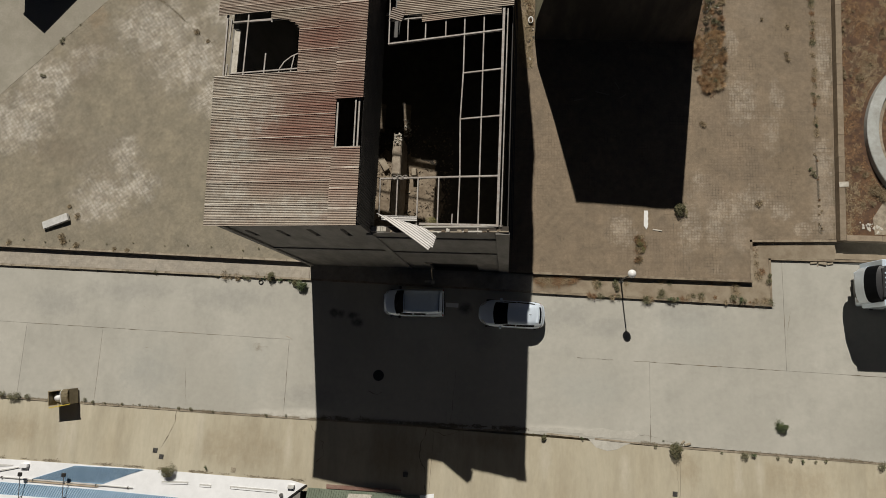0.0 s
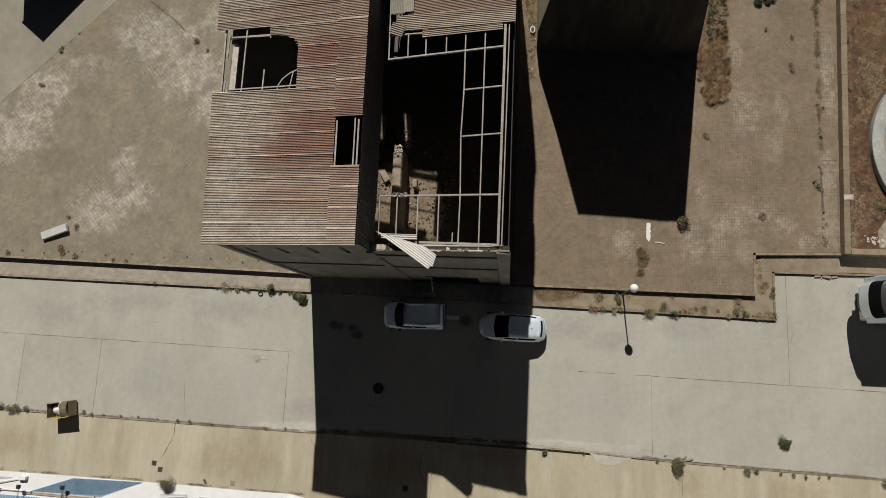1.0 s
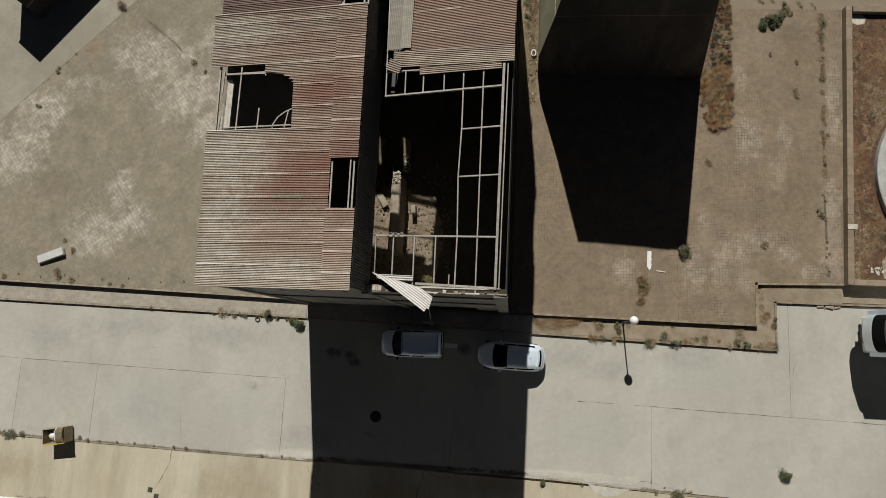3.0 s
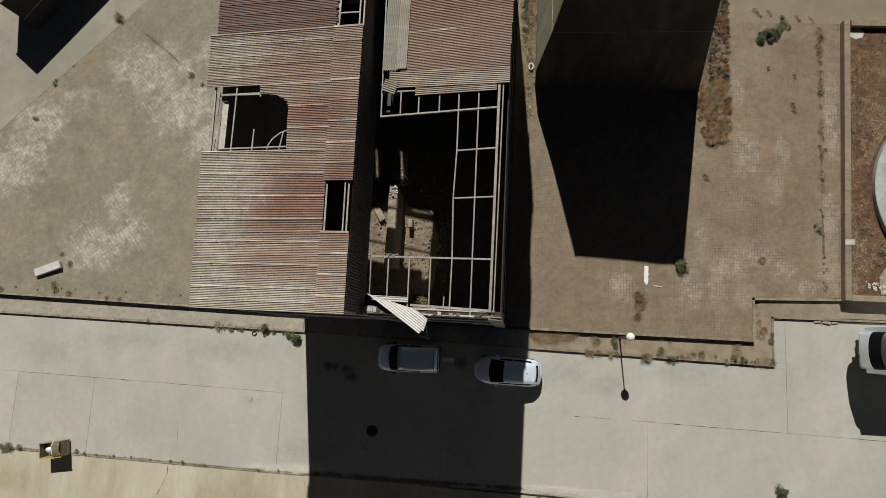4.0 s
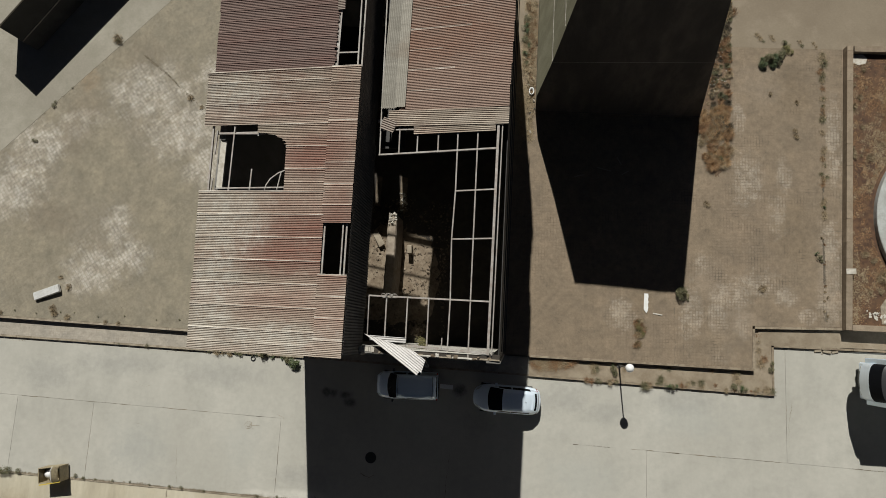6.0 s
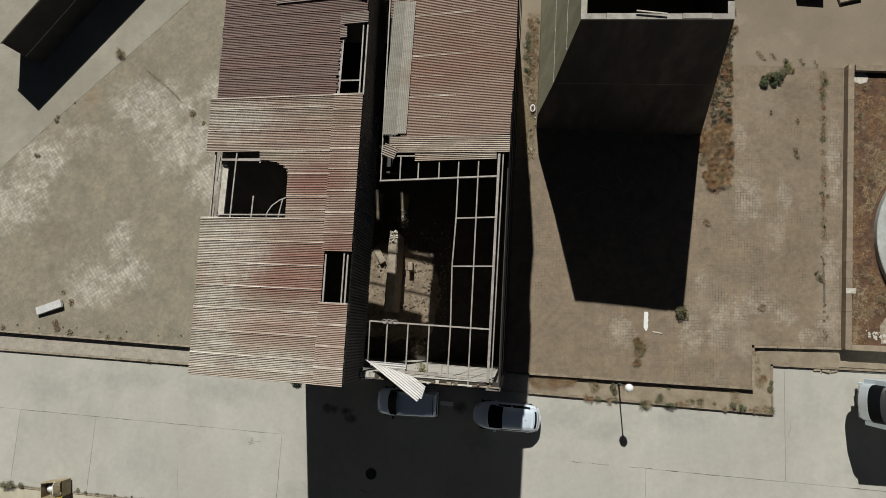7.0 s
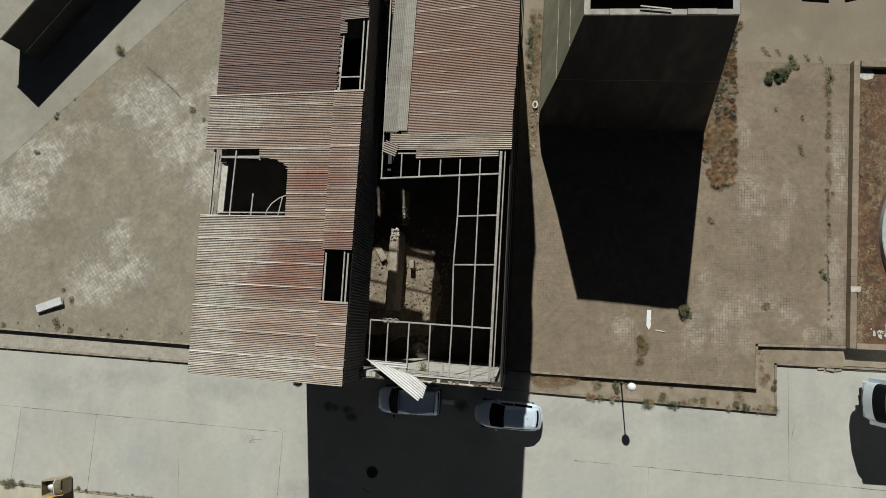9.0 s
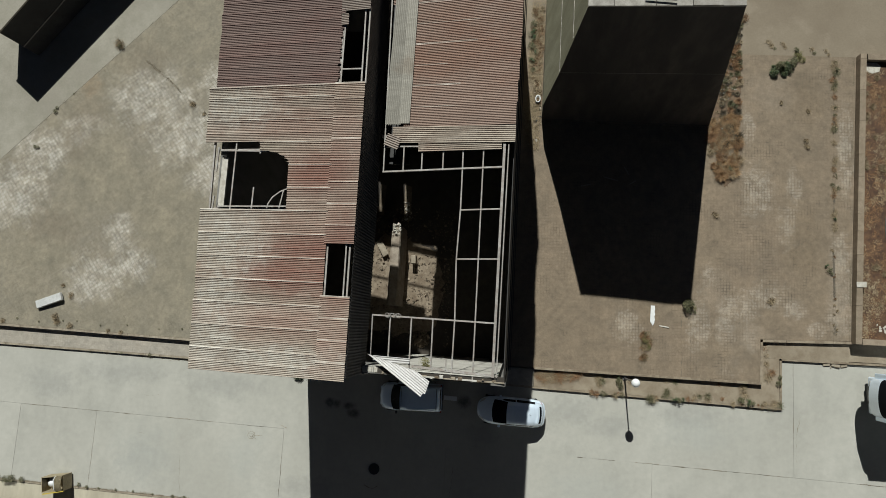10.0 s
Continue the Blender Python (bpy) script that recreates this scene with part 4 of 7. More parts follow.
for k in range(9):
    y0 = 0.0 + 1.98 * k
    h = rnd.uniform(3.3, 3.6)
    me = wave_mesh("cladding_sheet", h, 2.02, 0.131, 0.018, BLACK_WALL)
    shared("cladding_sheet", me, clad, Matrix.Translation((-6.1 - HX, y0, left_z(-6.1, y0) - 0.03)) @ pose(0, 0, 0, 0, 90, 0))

# Added black sheet: blocks stray sun and darkens the gap between the roofs.
hpart("valley_gutter", boxbm(-5.97, -4.7, 9.9, 22.38, 12.5, 12.56), DARK, label="black sheet added between the two roofs to block stray sun")
# low roof
roof_r = part("roof", boxbm(-5.9 - HX, 0.05 - HX, 10.9, 11.02, 13.4, 13.52), STEEL, hall, "rust-red corrugated low roof, half of its sheets gone")


def on_right(x, y, lift, turn):
    """Frame lying in the plane of the low roof at x, y."""
    a = radians(turn)
    u = Vector((math.cos(a), math.sin(a), 0.175 * math.cos(a) + 0.09 * math.sin(a))).normalized()
    w = u.cross(Vector((-math.sin(a), math.cos(a), -0.175 * math.sin(a) + 0.09 * math.cos(a)))).normalized()
    m = Matrix((u, w.cross(u), w)).transposed().to_4x4()
    m.translation = (x - HX, y, right_z(x, y) + lift)
    return m


def right_sheet(x0, x1, y0, y1, pitch, amp, mat, cut=None, lift=0.0, rz=-1.4, name="roof_sheet", lip=0.006):
    me = wave_mesh(name, (x1 - x0) * 1.015, y1 - y0, pitch, amp, mat, cut, seg=8, lip=lip, steps=8, lip_mat=SHEET_LIP if mat is SHEET_RED else None, lip_to=rnd.uniform(0.3, 0.6))
    return shared(name, me, roof_r, on_right(x0, y0, 0.09 + lift, rz))


right_sheet(-5.25, 0.33, 10.45, 11.2, 0.086, 0.0145, SHEET, lift=0.03, rz=-1.1)
right_sheet(-3.99, -0.23, 10.04, 10.5, 0.086, 0.0145, SHEET, lift=0.0, rz=0.3)
for k in range(13):
    y0 = 11.14 + k * 0.948
    x0 = -4.75 + 0.03 * k if y0 < 16.5 else -5.7 + 0.03 * k
    right_sheet(x0, float(np.interp(y0, (11, 14.7, 16.8, 19.6, 23.5), (0.32, 0.43, 0.4, 0.2, 0.36))), y0, y0 + 0.975, 0.073, 0.0125, SHEET_RED, lift=0.008 * (k % 2), rz=0.0)
for x, y, l, w, a, lift in ((-4.46, 11.31, 6.2, 0.48, 88.6, 0.17), (-4.88, 11.28, 6.3, 0.76, 87.6, 0.15), (-5.0, 11.26, 3.1, 0.62, 88.4, 0.125)):
    me = wave_mesh("ridge_sheet", l, w, 0.09, 0.014, SHEET_GREY)
    shared("ridge_sheet", me, roof_r, on_right(x, y, lift, a))
right_sheet(-5.65, -4.95, 10.4, 10.95, 0.1, 0.016, SHEET_WORN, lift=0.05, rz=-22)
# steel of the open bay
FZ = -0.02


def frame_bar(x0, y0, x1, y1, w=0.058, h=0.1, lift=0.0, name="purlin"):
    bm = bmesh.new()
    bar(bm, (x0 - HX, y0, right_z(x0, y0) + FZ + lift), (x1 - HX, y1, right_z(x1, y1) + FZ + lift), w, h)
    return part(name, bm, STEEL, roof_r)


frame_bar(-5.85, 2.67, -0.2, 2.6, 0.07, 0.12, name="cross_beam")
frame_bar(-5.65, 9.18, -0.1, 9.32, 0.07, 0.12, name="cross_beam")
frame_bar(-5.65, 10.34, -3.8, 10.3, 0.06, 0.1, name="cross_beam")
for xs, xn, s in ((-5.78, -5.62, 0.85), (-4.92, -4.68, 0.75), (-3.92, -3.81, 0.42), (-2.93, -2.83, 0.0)):
    frame_bar(xs, 2.66, xs - 0.01, s, lift=0.02)
    frame_bar(xn, 9.2, xn, 23.3, lift=0.0)
frame_bar(-1.99, 0.1, -1.95, 2.65, lift=0.02)
frame_bar(-1.95, 2.65, -2.01, 5.3, lift=0.02)
frame_bar(-2.01, 5.3, -1.93, 7.46, lift=0.02)
frame_bar(-1.93, 7.46, -1.94, 23.3, lift=0.0)
frame_bar(-1.05, 0.0, -0.99, 23.3, lift=0.0)
frame_bar(-2.01, 5.3, -0.2, 5.35, 0.06, 0.08, name="cross_beam")
frame_bar(-1.93, 7.45, -0.15, 7.51, 0.06, 0.08, name="cross_beam")
frame_bar(-0.18, 0.3, -0.12, 10.3, 0.11, 0.14, 0.03, name="eave_rail")
frame_bar(-0.02, 0.3, 0.06, 10.3, 0.05, 0.14, 0.0, name="eave_rail")
frame_bar(-3.8, 0.49, -0.2, 0.36, 0.1, 0.1, 0.0, name="eave_rail")
frame_bar(-2.26, 0.45, -2.25, 0.92, 0.05, 0.05, 0.05, name="stub_bar")
tangle = thing("wire_tangle", -4.8, 2.66, right_z(-4.8, 2.66) + 0.06, "tangle of rusty wire caught on the cross beam", "wire")
bm = bmesh.new()
q = random.Random(19)
p = Vector((0, 0, 0))
for k in range(44):
    a = k * 0.9 + q.uniform(-0.4, 0.4)
    r = Vector((0.28 * math.cos(a * 0.21) + 0.1 * math.cos(a), 0.1 * math.sin(a) + 0.02, 0.06 * math.sin(a * 0.7)))
    if k:
        cyl(bm, p, r, 0.014, seg=5)
    p = r
part("wire", bm, STEEL, tangle)
# hanging torn sheet on the wall head
loose = thing("loose_sheet", -4.4, 0.2, 13.5, "pale torn corrugated sheet hanging over the wall head", "roof sheet")
me = wave_mesh("sheet", 3.14, 0.76, 0.1, 0.018, SHEET_PALE, lambda y: (2.9 * y, 3.14 - (0.1 if y < 0.2 else 0.0) - 0.36 * max(0.0, y - 0.2)), steps=4, sag=-0.05)
shared("sheet", me, loose, pose(-1.41, 0.72, 0.12, -10, -2, -34.0))
me = wave_mesh("sheet", 1.7, 0.24, 0.1, 0.016, SHEET_PALE, None, steps=2)
shared("sheet", me, loose, pose(-1.2, 0.42, -0.1, 0, -4, -1))

# inside: rubble and a fallen beam
stub = thing("broken_wall", -7.4, 7.0, gz(-7.4) + 0.28, "pale stump of a broken inner wall standing in rubble", "wall")
def stump(x0, x1, y0, y1, z1, seed, mat, nm, label=""):
    """A broken length of wall with a worn, uneven head."""
    q = random.Random(seed)
    bm = bmesh.new()
    n = max(3, int((y1 - y0) / 0.22))
    prev = None
    for k in range(n + 1):
        y = y0 + (y1 - y0) * k / n
        a, b, h = x0 + q.uniform(-0.015, 0.015), x1 + q.uniform(-0.015, 0.015), z1 + q.uniform(-0.03, 0.03)
        row = [bm.verts.new(p) for p in ((a, y, 0), (a - 0.02, y, h - 0.08), (a + 0.08, y, h), (b - 0.06, y, h + q.uniform(-0.02, 0.02)), (b, y, h - 0.12), (b, y, 0))]
        if prev:
            for i in range(5):
                bm.faces.new((prev[i], prev[i + 1], row[i + 1], row[i]))
        else:
            bm.faces.new(row)
        prev = row
    bm.faces.new(prev[::-1])
    return part(nm, bm, mat, stub, label)


stump(0.06, 0.64, -3.6, 1.1, 2.3, 1, MASONRY, "masonry")
stump(0.1, 0.6, 1.1, 1.5, 2.34, 2, MASONRY, "masonry")
bm = bmesh.new()
q = random.Random(8)
for k in range(34):
    w = q.choice((0.05, 0.08, 0.1, 0.14))
    m = pose(q.uniform(0.12, 0.6), q.uniform(0.85, 1.55), 2.36 + q.uniform(-0.04, 0.05), q.uniform(-40, 40), q.uniform(-40, 40), q.uniform(0, 360)) @ Matrix.Diagonal((w, w * q.uniform(0.5, 1), w * 0.6, 1))
    for v in bmesh.ops.create_cube(bm, size=1, matrix=m)["verts"]:
        v.co += Vector((q.uniform(-0.25, 0.25), q.uniform(-0.25, 0.25), q.uniform(-0.2, 0.2))) * w
part("chipped_end", bm, LIMEWASH, stub, "crumbled lime-white end")
outline = [(-9.2, 1.9), (-7.0, 1.6), (-4.9, 1.9), (-4.35, 3.2), (-4.2, 5.0), (-4.5, 6.6), (-5.3, 7.4), (-6.6, 7.9), (-8.4, 8.3), (-9.6, 6.5), (-9.9, 4.0)]
ragged = []
for (x0, y0), (x1, y1) in zip(outline, outline[1:] + outline[:1]):
    for k in range(6):
        ragged.append((x0 + (x1 - x0) * k / 6 + rnd.uniform(-0.18, 0.18), y0 + (y1 - y0) * k / 6 + rnd.uniform(-0.18, 0.18)))
# dust only under the sun patch, paler so that the lit floor reads bright
hpart("mortar_dust", slab(ragged, 0.306, 0.05), RUBBLE, label="tan mortar dust drawn where the sun patch falls on the floor")
# two pale strips drawn where sun through the slits lands
hpart("mortar_dust", slab([(-8.85, 9.5), (-8.45, 9.45), (-8.4, 11.5), (-8.8, 11.6)], 0.304, 0.05), RUBBLE)
hpart("mortar_dust", slab([(-7.1, 9.2), (-6.62, 9.15), (-6.66, 11.5), (-7.15, 11.6)], 0.304, 0.05), RUBBLE)
rub = tagged(new("rubble", bpy.data.meshes.new("rubble")), "small broken masonry and dust strewn over the hall floor", "rubble", kind="stuff")
bm = bmesh.new()
for i in range(3600):
    x, y = rnd.uniform(-10.5, -3.6), rnd.uniform(0.9, 10.0)
    if noise.noise(Vector((x * 0.7, y * 0.7, 1.5))) < rnd.uniform(-0.45, 0.25):
        continue
    s = rnd.choice((0.02, 0.03, 0.03, 0.04, 0.05, 0.05, 0.06, 0.06, 0.08, 0.1, 0.14))
    m = pose(x, y, gz(x) + 0.3 + 0.08 * s, rnd.uniform(-25, 25), rnd.uniform(-25, 25), rnd.uniform(0, 360)) @ Matrix.Diagonal((s, s * rnd.uniform(0.5, 1), s * rnd.uniform(0.2, 0.5), 1))
    g = bmesh.ops.create_cube(bm, size=1, matrix=m)
    for v in g["verts"]:
        v.co += Vector((rnd.uniform(-0.2, 0.2), rnd.uniform(-0.2, 0.2), rnd.uniform(-0.1, 0.1))) * s
bm.to_mesh(rub.data)
bm.free()
rub.data.materials.append(RUBBLE)
heap = tagged(new("rubble_heap", bpy.data.meshes.new("rubble_heap")), "low heap of pale plaster rubble below the front wall", "rubble", kind="stuff")
bm = bmesh.new()
for i in range(160):
    a, d = rnd.uniform(0, 6.28), rnd.random() ** 0.6
    x, y, s = -5.4 + 0.55 * d * math.cos(a), 1.35 + 0.55 * d * math.sin(a), rnd.uniform(0.06, 0.2)
    m = pose(x, y, gz(x) + 0.3 + 0.35 * (1 - d), rnd.uniform(0, 90), rnd.uniform(0, 90), 0) @ Matrix.Diagonal((s, s * 0.7, s * 0.5, 1))
    bmesh.ops.create_cube(bm, size=1, matrix=m)
bm.to_mesh(heap.data)
bm.free()
heap.data.materials.append(RUBBLE)

blocks = tagged(new("fallen_blocks", bpy.data.meshes.new("fallen_blocks")), "broken bricks and lumps of masonry heaped round the stump", "rubble", kind="stuff")
bm = bmesh.new()
q = random.Random(41)
for cx, cy, rx, ry, n in ((-8.3, 6.2, 0.6, 1.9, 80), (-6.2, 6.4, 0.9, 0.9, 60), (-5.3, 5.4, 0.8, 1.6, 40), (-6.4, 3.6, 0.7, 0.8, 70), (-5.5, 3.2, 0.6, 0.4, 40)):
    for _ in range(n):
        x, y, k = cx + q.gauss(0, rx * 0.5), cy + q.gauss(0, ry * 0.5), q.choice((0.03, 0.03, 0.04, 0.05, 0.05, 0.06, 0.08, 0.1, 0.16))
        m = pose(x, y, gz(x) + 0.3 + 0.3 * k, q.uniform(-40, 40), q.uniform(-40, 40), q.uniform(0, 360)) @ Matrix.Diagonal((k, k * q.uniform(0.5, 1), k * q.uniform(0.4, 0.8), 1))
        for v in bmesh.ops.create_icosphere(bm, subdivisions=1, radius=0.62, matrix=m)["verts"]:
            v.co += Vector((q.uniform(-0.2, 0.2), q.uniform(-0.2, 0.2), q.uniform(-0.2, 0.2))) * k
bm.to_mesh(blocks.data)
bm.free()
blocks.data.materials.append(RUBBLE)
lime = tagged(new("lime_crumbs", bpy.data.meshes.new("lime_crumbs")), "white crumbs of lime plaster on the hall floor", "plaster", kind="stuff")
bm = bmesh.new()
for _ in range(70):
    x, y, k = q.gauss(-6.85, 0.12), q.uniform(9.15, 10.4), q.choice((0.03, 0.04, 0.06, 0.09, 0.12))
    m = pose(x, y, gz(x) + 0.3 + 0.3 * k, q.uniform(-40, 40), q.uniform(-40, 40), q.uniform(0, 360)) @ Matrix.Diagonal((k, k * q.uniform(0.5, 1), k * q.uniform(0.4, 0.8), 1))
    for v in bmesh.ops.create_icosphere(bm, subdivisions=1, radius=0.62, matrix=m)["verts"]:
        v.co += Vector((q.uniform(-0.2, 0.2), q.uniform(-0.2, 0.2), q.uniform(-0.2, 0.2))) * k
bm.to_mesh(lime.data)
bm.free()
lime.data.materials.append(LIMEWASH)
plate = thing("fallen_slab", -8.35, 7.2, gz(-8.35) + 0.3, "flat broken concrete slab leaning on the rubble", "slab", rz=-58)
part("slab", boxbm(-0.62, 0.62, -0.22, 0.22, 0.0, 0.1, bevel=0.03), KERB, plate).matrix_basis = pose(0, 0, 0.1, 8, -12, 0)
post = thing("fallen_block", -6.15, 6.5, gz(-6.15) + 0.3, "squared stone block standing in the rubble", "block", rz=4)
part("block", boxbm(-0.16, 0.16, -0.28, 0.28, 0.0, 0.7, bevel=0.04), KERB, post)

# ---- the tapering tower ----
tower = thing("concrete_tower", 7.3, 16.45, gz(7.3) + 0.3, "tapering open-topped grey concrete tower, dark on its shaded side", "tower")


def tower_ring(z):
    """Outline of the tower at height z: x0, x1, y0, y1."""
    u = (z + 0.2) / 13.97
    return float(np.interp(z, (2.6, 7.0, 13.4), (1.8, 2.52, 3.36))), 12.77 - 2.5 * u, 16.45 + 0.98 * u, 27.5 - 1.8 * u


def tower_face(i, z0, z1, t=0.3):
    """One tapering panel of side i (south, east, north, west)."""
    a, b = tower_ring(z0), tower_ring(z1)
    bm = bmesh.new()

    def ring(r, z, ins):
        x0, x1, y0, y1 = r[0] + ins, r[1] - ins, r[2] + ins, r[3] - ins
        return [Vector(p) for p in ((x0, y0, z), (x1, y0, z), (x1, y1, z), (x0, y1, z))]
    q = []
    for r, z in ((a, z0), (b, z1)):
        o, n = ring(r, z, 0), ring(r, z, t)
        j = (i + 1) % 4
        q.append([o[i], o[j], n[j], n[i]])
    base = Vector((7.3, 16.45, gz(7.3) + 0.3))
    vs = [[bm.verts.new(p - base) for p in row] for row in q]
    for k in range(4):
        j = (k + 1) % 4
        bm.faces.new((vs[0][k], vs[0][j], vs[1][j], vs[1][k]))
    bm.faces.new(vs[1])
    bm.faces.new(vs[0][::-1])
    return bm


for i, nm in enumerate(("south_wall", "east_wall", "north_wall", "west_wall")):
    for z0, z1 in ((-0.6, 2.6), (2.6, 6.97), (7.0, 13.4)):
        # sunlit west side gets the lighter colour, the shaded sides the darker one
        part(nm, tower_face(i, z0, z1), OLIVE_SUNLIT if i == 3 else TOWER_SHADED, tower)
for i in range(4):
    u = 0.0
    while u < 1.0:
        v = min(1.0, u + rnd.uniform(0.05, 0.3))
        bm = tower_face(i, 13.41, 13.53 + rnd.uniform(-0.03, 0.04), 0.25 + rnd.uniform(-0.06, 0.05))
        ax = i % 2
        cs = [w.co[ax] for w in bm.verts]
        lo, hi = min(cs), max(cs)
        for w in bm.verts:
            k = (w.co[ax] - lo) / (hi - lo)
            w.co[ax] = lo + (hi - lo) * (u + (v - u) * (0.0 if k < 0.5 else 1.0))
        part("rim", bm, RIM_CONC, tower, "grey chipped concrete rim")
        u = v + 0.003
B = Vector((7.3, 16.45, gz(7.3) + 0.3))


def west_strip(z, y0, y1, wide, seed):
    """Ragged pale mortar along a joint of the sunlit side."""
    q = random.Random(seed)
    bm = bmesh.new()
    prev = None
    n = 60
    for k in range(n + 1):
        y = y0 + (y1 - y0) * k / n
        c = z + q.uniform(-0.025, 0.025)
        h = wide * q.uniform(0.35, 1.0) / 2
        row = [bm.verts.new(Vector(p) - B) for p in ((tower_ring(c - h)[0] - 0.012, y, c - h), (tower_ring(c + h)[0] - 0.012, y, c + h), (tower_ring(c + h)[0] + 0.05, y, c + h), (tower_ring(c - h)[0] + 0.05, y, c - h))]
        if prev:
            for i in range(4):
                j = (i + 1) % 4
                bm.faces.new((prev[i], prev[j], row[j], row[i]))
        prev = row
    return part("mortar_run", bm, LIMEWASH, tower, "pale ragged mortar run")


west_strip(6.99, 16.99, 26.3, 0.16, 1)
west_strip(10.35, 17.35, 26.0, 0.17, 2)
for i, nm in enumerate(("south", "east", "north", "west")):
    part("joint_ledge", tower_face(i, 6.955, 7.015, 0.1), PLASTER, tower).scale = (1.0018, 1.0018, 1.0)
bm = bmesh.new()
bar(bm, Vector((5.9, 17.75, 13.66)) - B, Vector((7.3, 17.6, 13.64)) - B, 0.06, 0.05)
part("loose_lath", bm, LIMEWASH, tower)
part("pit_floor", boxbm(2.3 - 7.3, 12.2 - 7.3, 17.2 - 16.45, 26.8 - 16.45, -0.1, 0.0), EARTH, tower)

# ---- narrow shed ----
shed = thing("narrow_shed", -34.9, 20.5, gz(-34.9) + 0.3, "long narrow concrete shed with shade-dark walls and a flat roof", "shed", rz=52.8)
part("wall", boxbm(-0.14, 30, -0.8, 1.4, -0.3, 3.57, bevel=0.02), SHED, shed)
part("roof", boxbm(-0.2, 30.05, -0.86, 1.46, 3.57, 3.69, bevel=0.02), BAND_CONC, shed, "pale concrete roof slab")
part("ledge", boxbm(-0.17, 30.0, -0.84, -0.8, 1.5, 1.57), RIM_CONC, shed)

# ---- vehicles ----
def loft(sections):
    """A closed skin through cross-sections, each a list of (x, y, z) from one sill over the top to the other."""
    bm = bmesh.new()
    rows = [[bm.verts.new(p) for p in sec] for sec in sections]
    n = len(rows[0])
    for a, b in zip(rows, rows[1:]):
        for i in range(n - 1):
            bm.faces.new((a[i], a[i + 1], b[i + 1], b[i]))
        bm.faces.new((a[n - 1], a[0], b[0], b[n - 1]))
    bm.faces.new(rows[0])
    bm.faces.new(rows[-1][::-1])
    return bm


def panel(pts, out, thick=0.012):
    """A thin plate over a quad, moved out along its normal."""
    bm = bmesh.new()
    p = [Vector(q) for q in pts]
    n = (p[1] - p[0]).cross(p[-1] - p[0]).normalized()
    if n.dot(Vector(out)) < 0:
        n = -n
    lo, hi = [bm.verts.new(q - n * 0.004) for q in p], [bm.verts.new(q + n * thick) for q in p]
    bm.faces.new(hi)
    bm.faces.new(lo[::-1])
    for i in range(len(p)):
        j = (i + 1) % len(p)
        bm.faces.new((lo[i], lo[j], hi[j], hi[i]))
    return bm


def wheel(parent, x, y, r, w):
    tyre = part("wheel", bmesh.new(), RUBBER, parent)
    bm = bmesh.new()
    bm.from_mesh(tyre.data)
    cyl(bm, (x, y - w / 2, r), (x, y + w / 2, r), r, seg=20)
    bm.to_mesh(tyre.data)
    bm.free()
    bm = bmesh.new()
    s = 1 if y > 0 else -1
    cyl(bm, (x, y + s * (w / 2 - 0.02), r), (x, y + s * (w / 2 + 0.012), r), r * 0.62, seg=16)
    part("rim", bm, RIM, tyre)


def car_shell(low, cabin, bend):
    """Sections of lower body and cabin from station tables."""
    body = loft([[(x, -w * 0.94, 0.2), (x, -w, 0.45), (x, -w, z * 0.72), (x, -w * 0.93, z * 0.95), (x, -w * 0.72, z), (x, 0, z + bend),
                  (x, w * 0.72, z), (x, w * 0.93, z * 0.95), (x, w, z * 0.72), (x, w, 0.45), (x, w * 0.94, 0.2)] for x, w, z in low])
    top = loft([[(x, -wb, zb), (x, -(wb * 0.35 + wt * 0.65), zb + (zt - zb) * 0.68), (x, -wt, zt - 0.03), (x, -wt * 0.6, zt), (x, 0, zt + 0.015),
                 (x, wt * 0.6, zt), (x, wt, zt - 0.03), (x, wb * 0.35 + wt * 0.65, zb + (zt - zb) * 0.68), (x, wb, zb)] for x, wb, zb, wt, zt in cabin])
    return body, top


def glazing(cabin, i0, i1, k0, k1, out=0.012):
    """Glass over part of a cabin: stations i0 to i1, points k0 to k1 of the section."""
    def sec(i):
        f = int(math.floor(i))
        g = min(f + 1, len(cabin) - 1)
        x, wb, zb, wt, zt = [a + (b - a) * (i - f) for a, b in zip(cabin[f], cabin[g])]
        return [Vector(p) for p in ((x, -wb, zb), (x, -(wb * 0.35 + wt * 0.65), zb + (zt - zb) * 0.68), (x, -wt, zt - 0.03), (x, -wt * 0.6, zt), (x, 0, zt + 0.015),
                                    (x, wt * 0.6, zt), (x, wt, zt - 0.03), (x, wb * 0.35 + wt * 0.65, zb + (zt - zb) * 0.68), (x, wb, zb))]
    def at(row, k):
        f = int(math.floor(k))
        return row[f].lerp(row[min(f + 1, 8)], k - f)
    rows_i = [i0 + (i1 - i0) * u / 4 for u in range(5)]
    cols = [k0 + (k1 - k0) * u / 6 for u in range(7)]
    grid_p = [[at(sec(i), k) for k in cols] for i in rows_i]
    bm = bmesh.new()
    c = Vector((sum(q[0] for q in cabin) / len(cabin), 0, 0.7))
    vs = [[bm.verts.new(p) for p in row] for row in grid_p]
    for a, b in zip(vs, vs[1:]):
        for k in range(6):
            bm.faces.new((a[k], a[k + 1], b[k + 1], b[k]))
    bmesh.ops.recalc_face_normals(bm, faces=bm.faces)
    bm.normal_update()
    for v in bm.verts:
        n = v.normal if v.normal.dot(v.co - c) > 0 else -v.normal
        v.co += n * out
    return bm


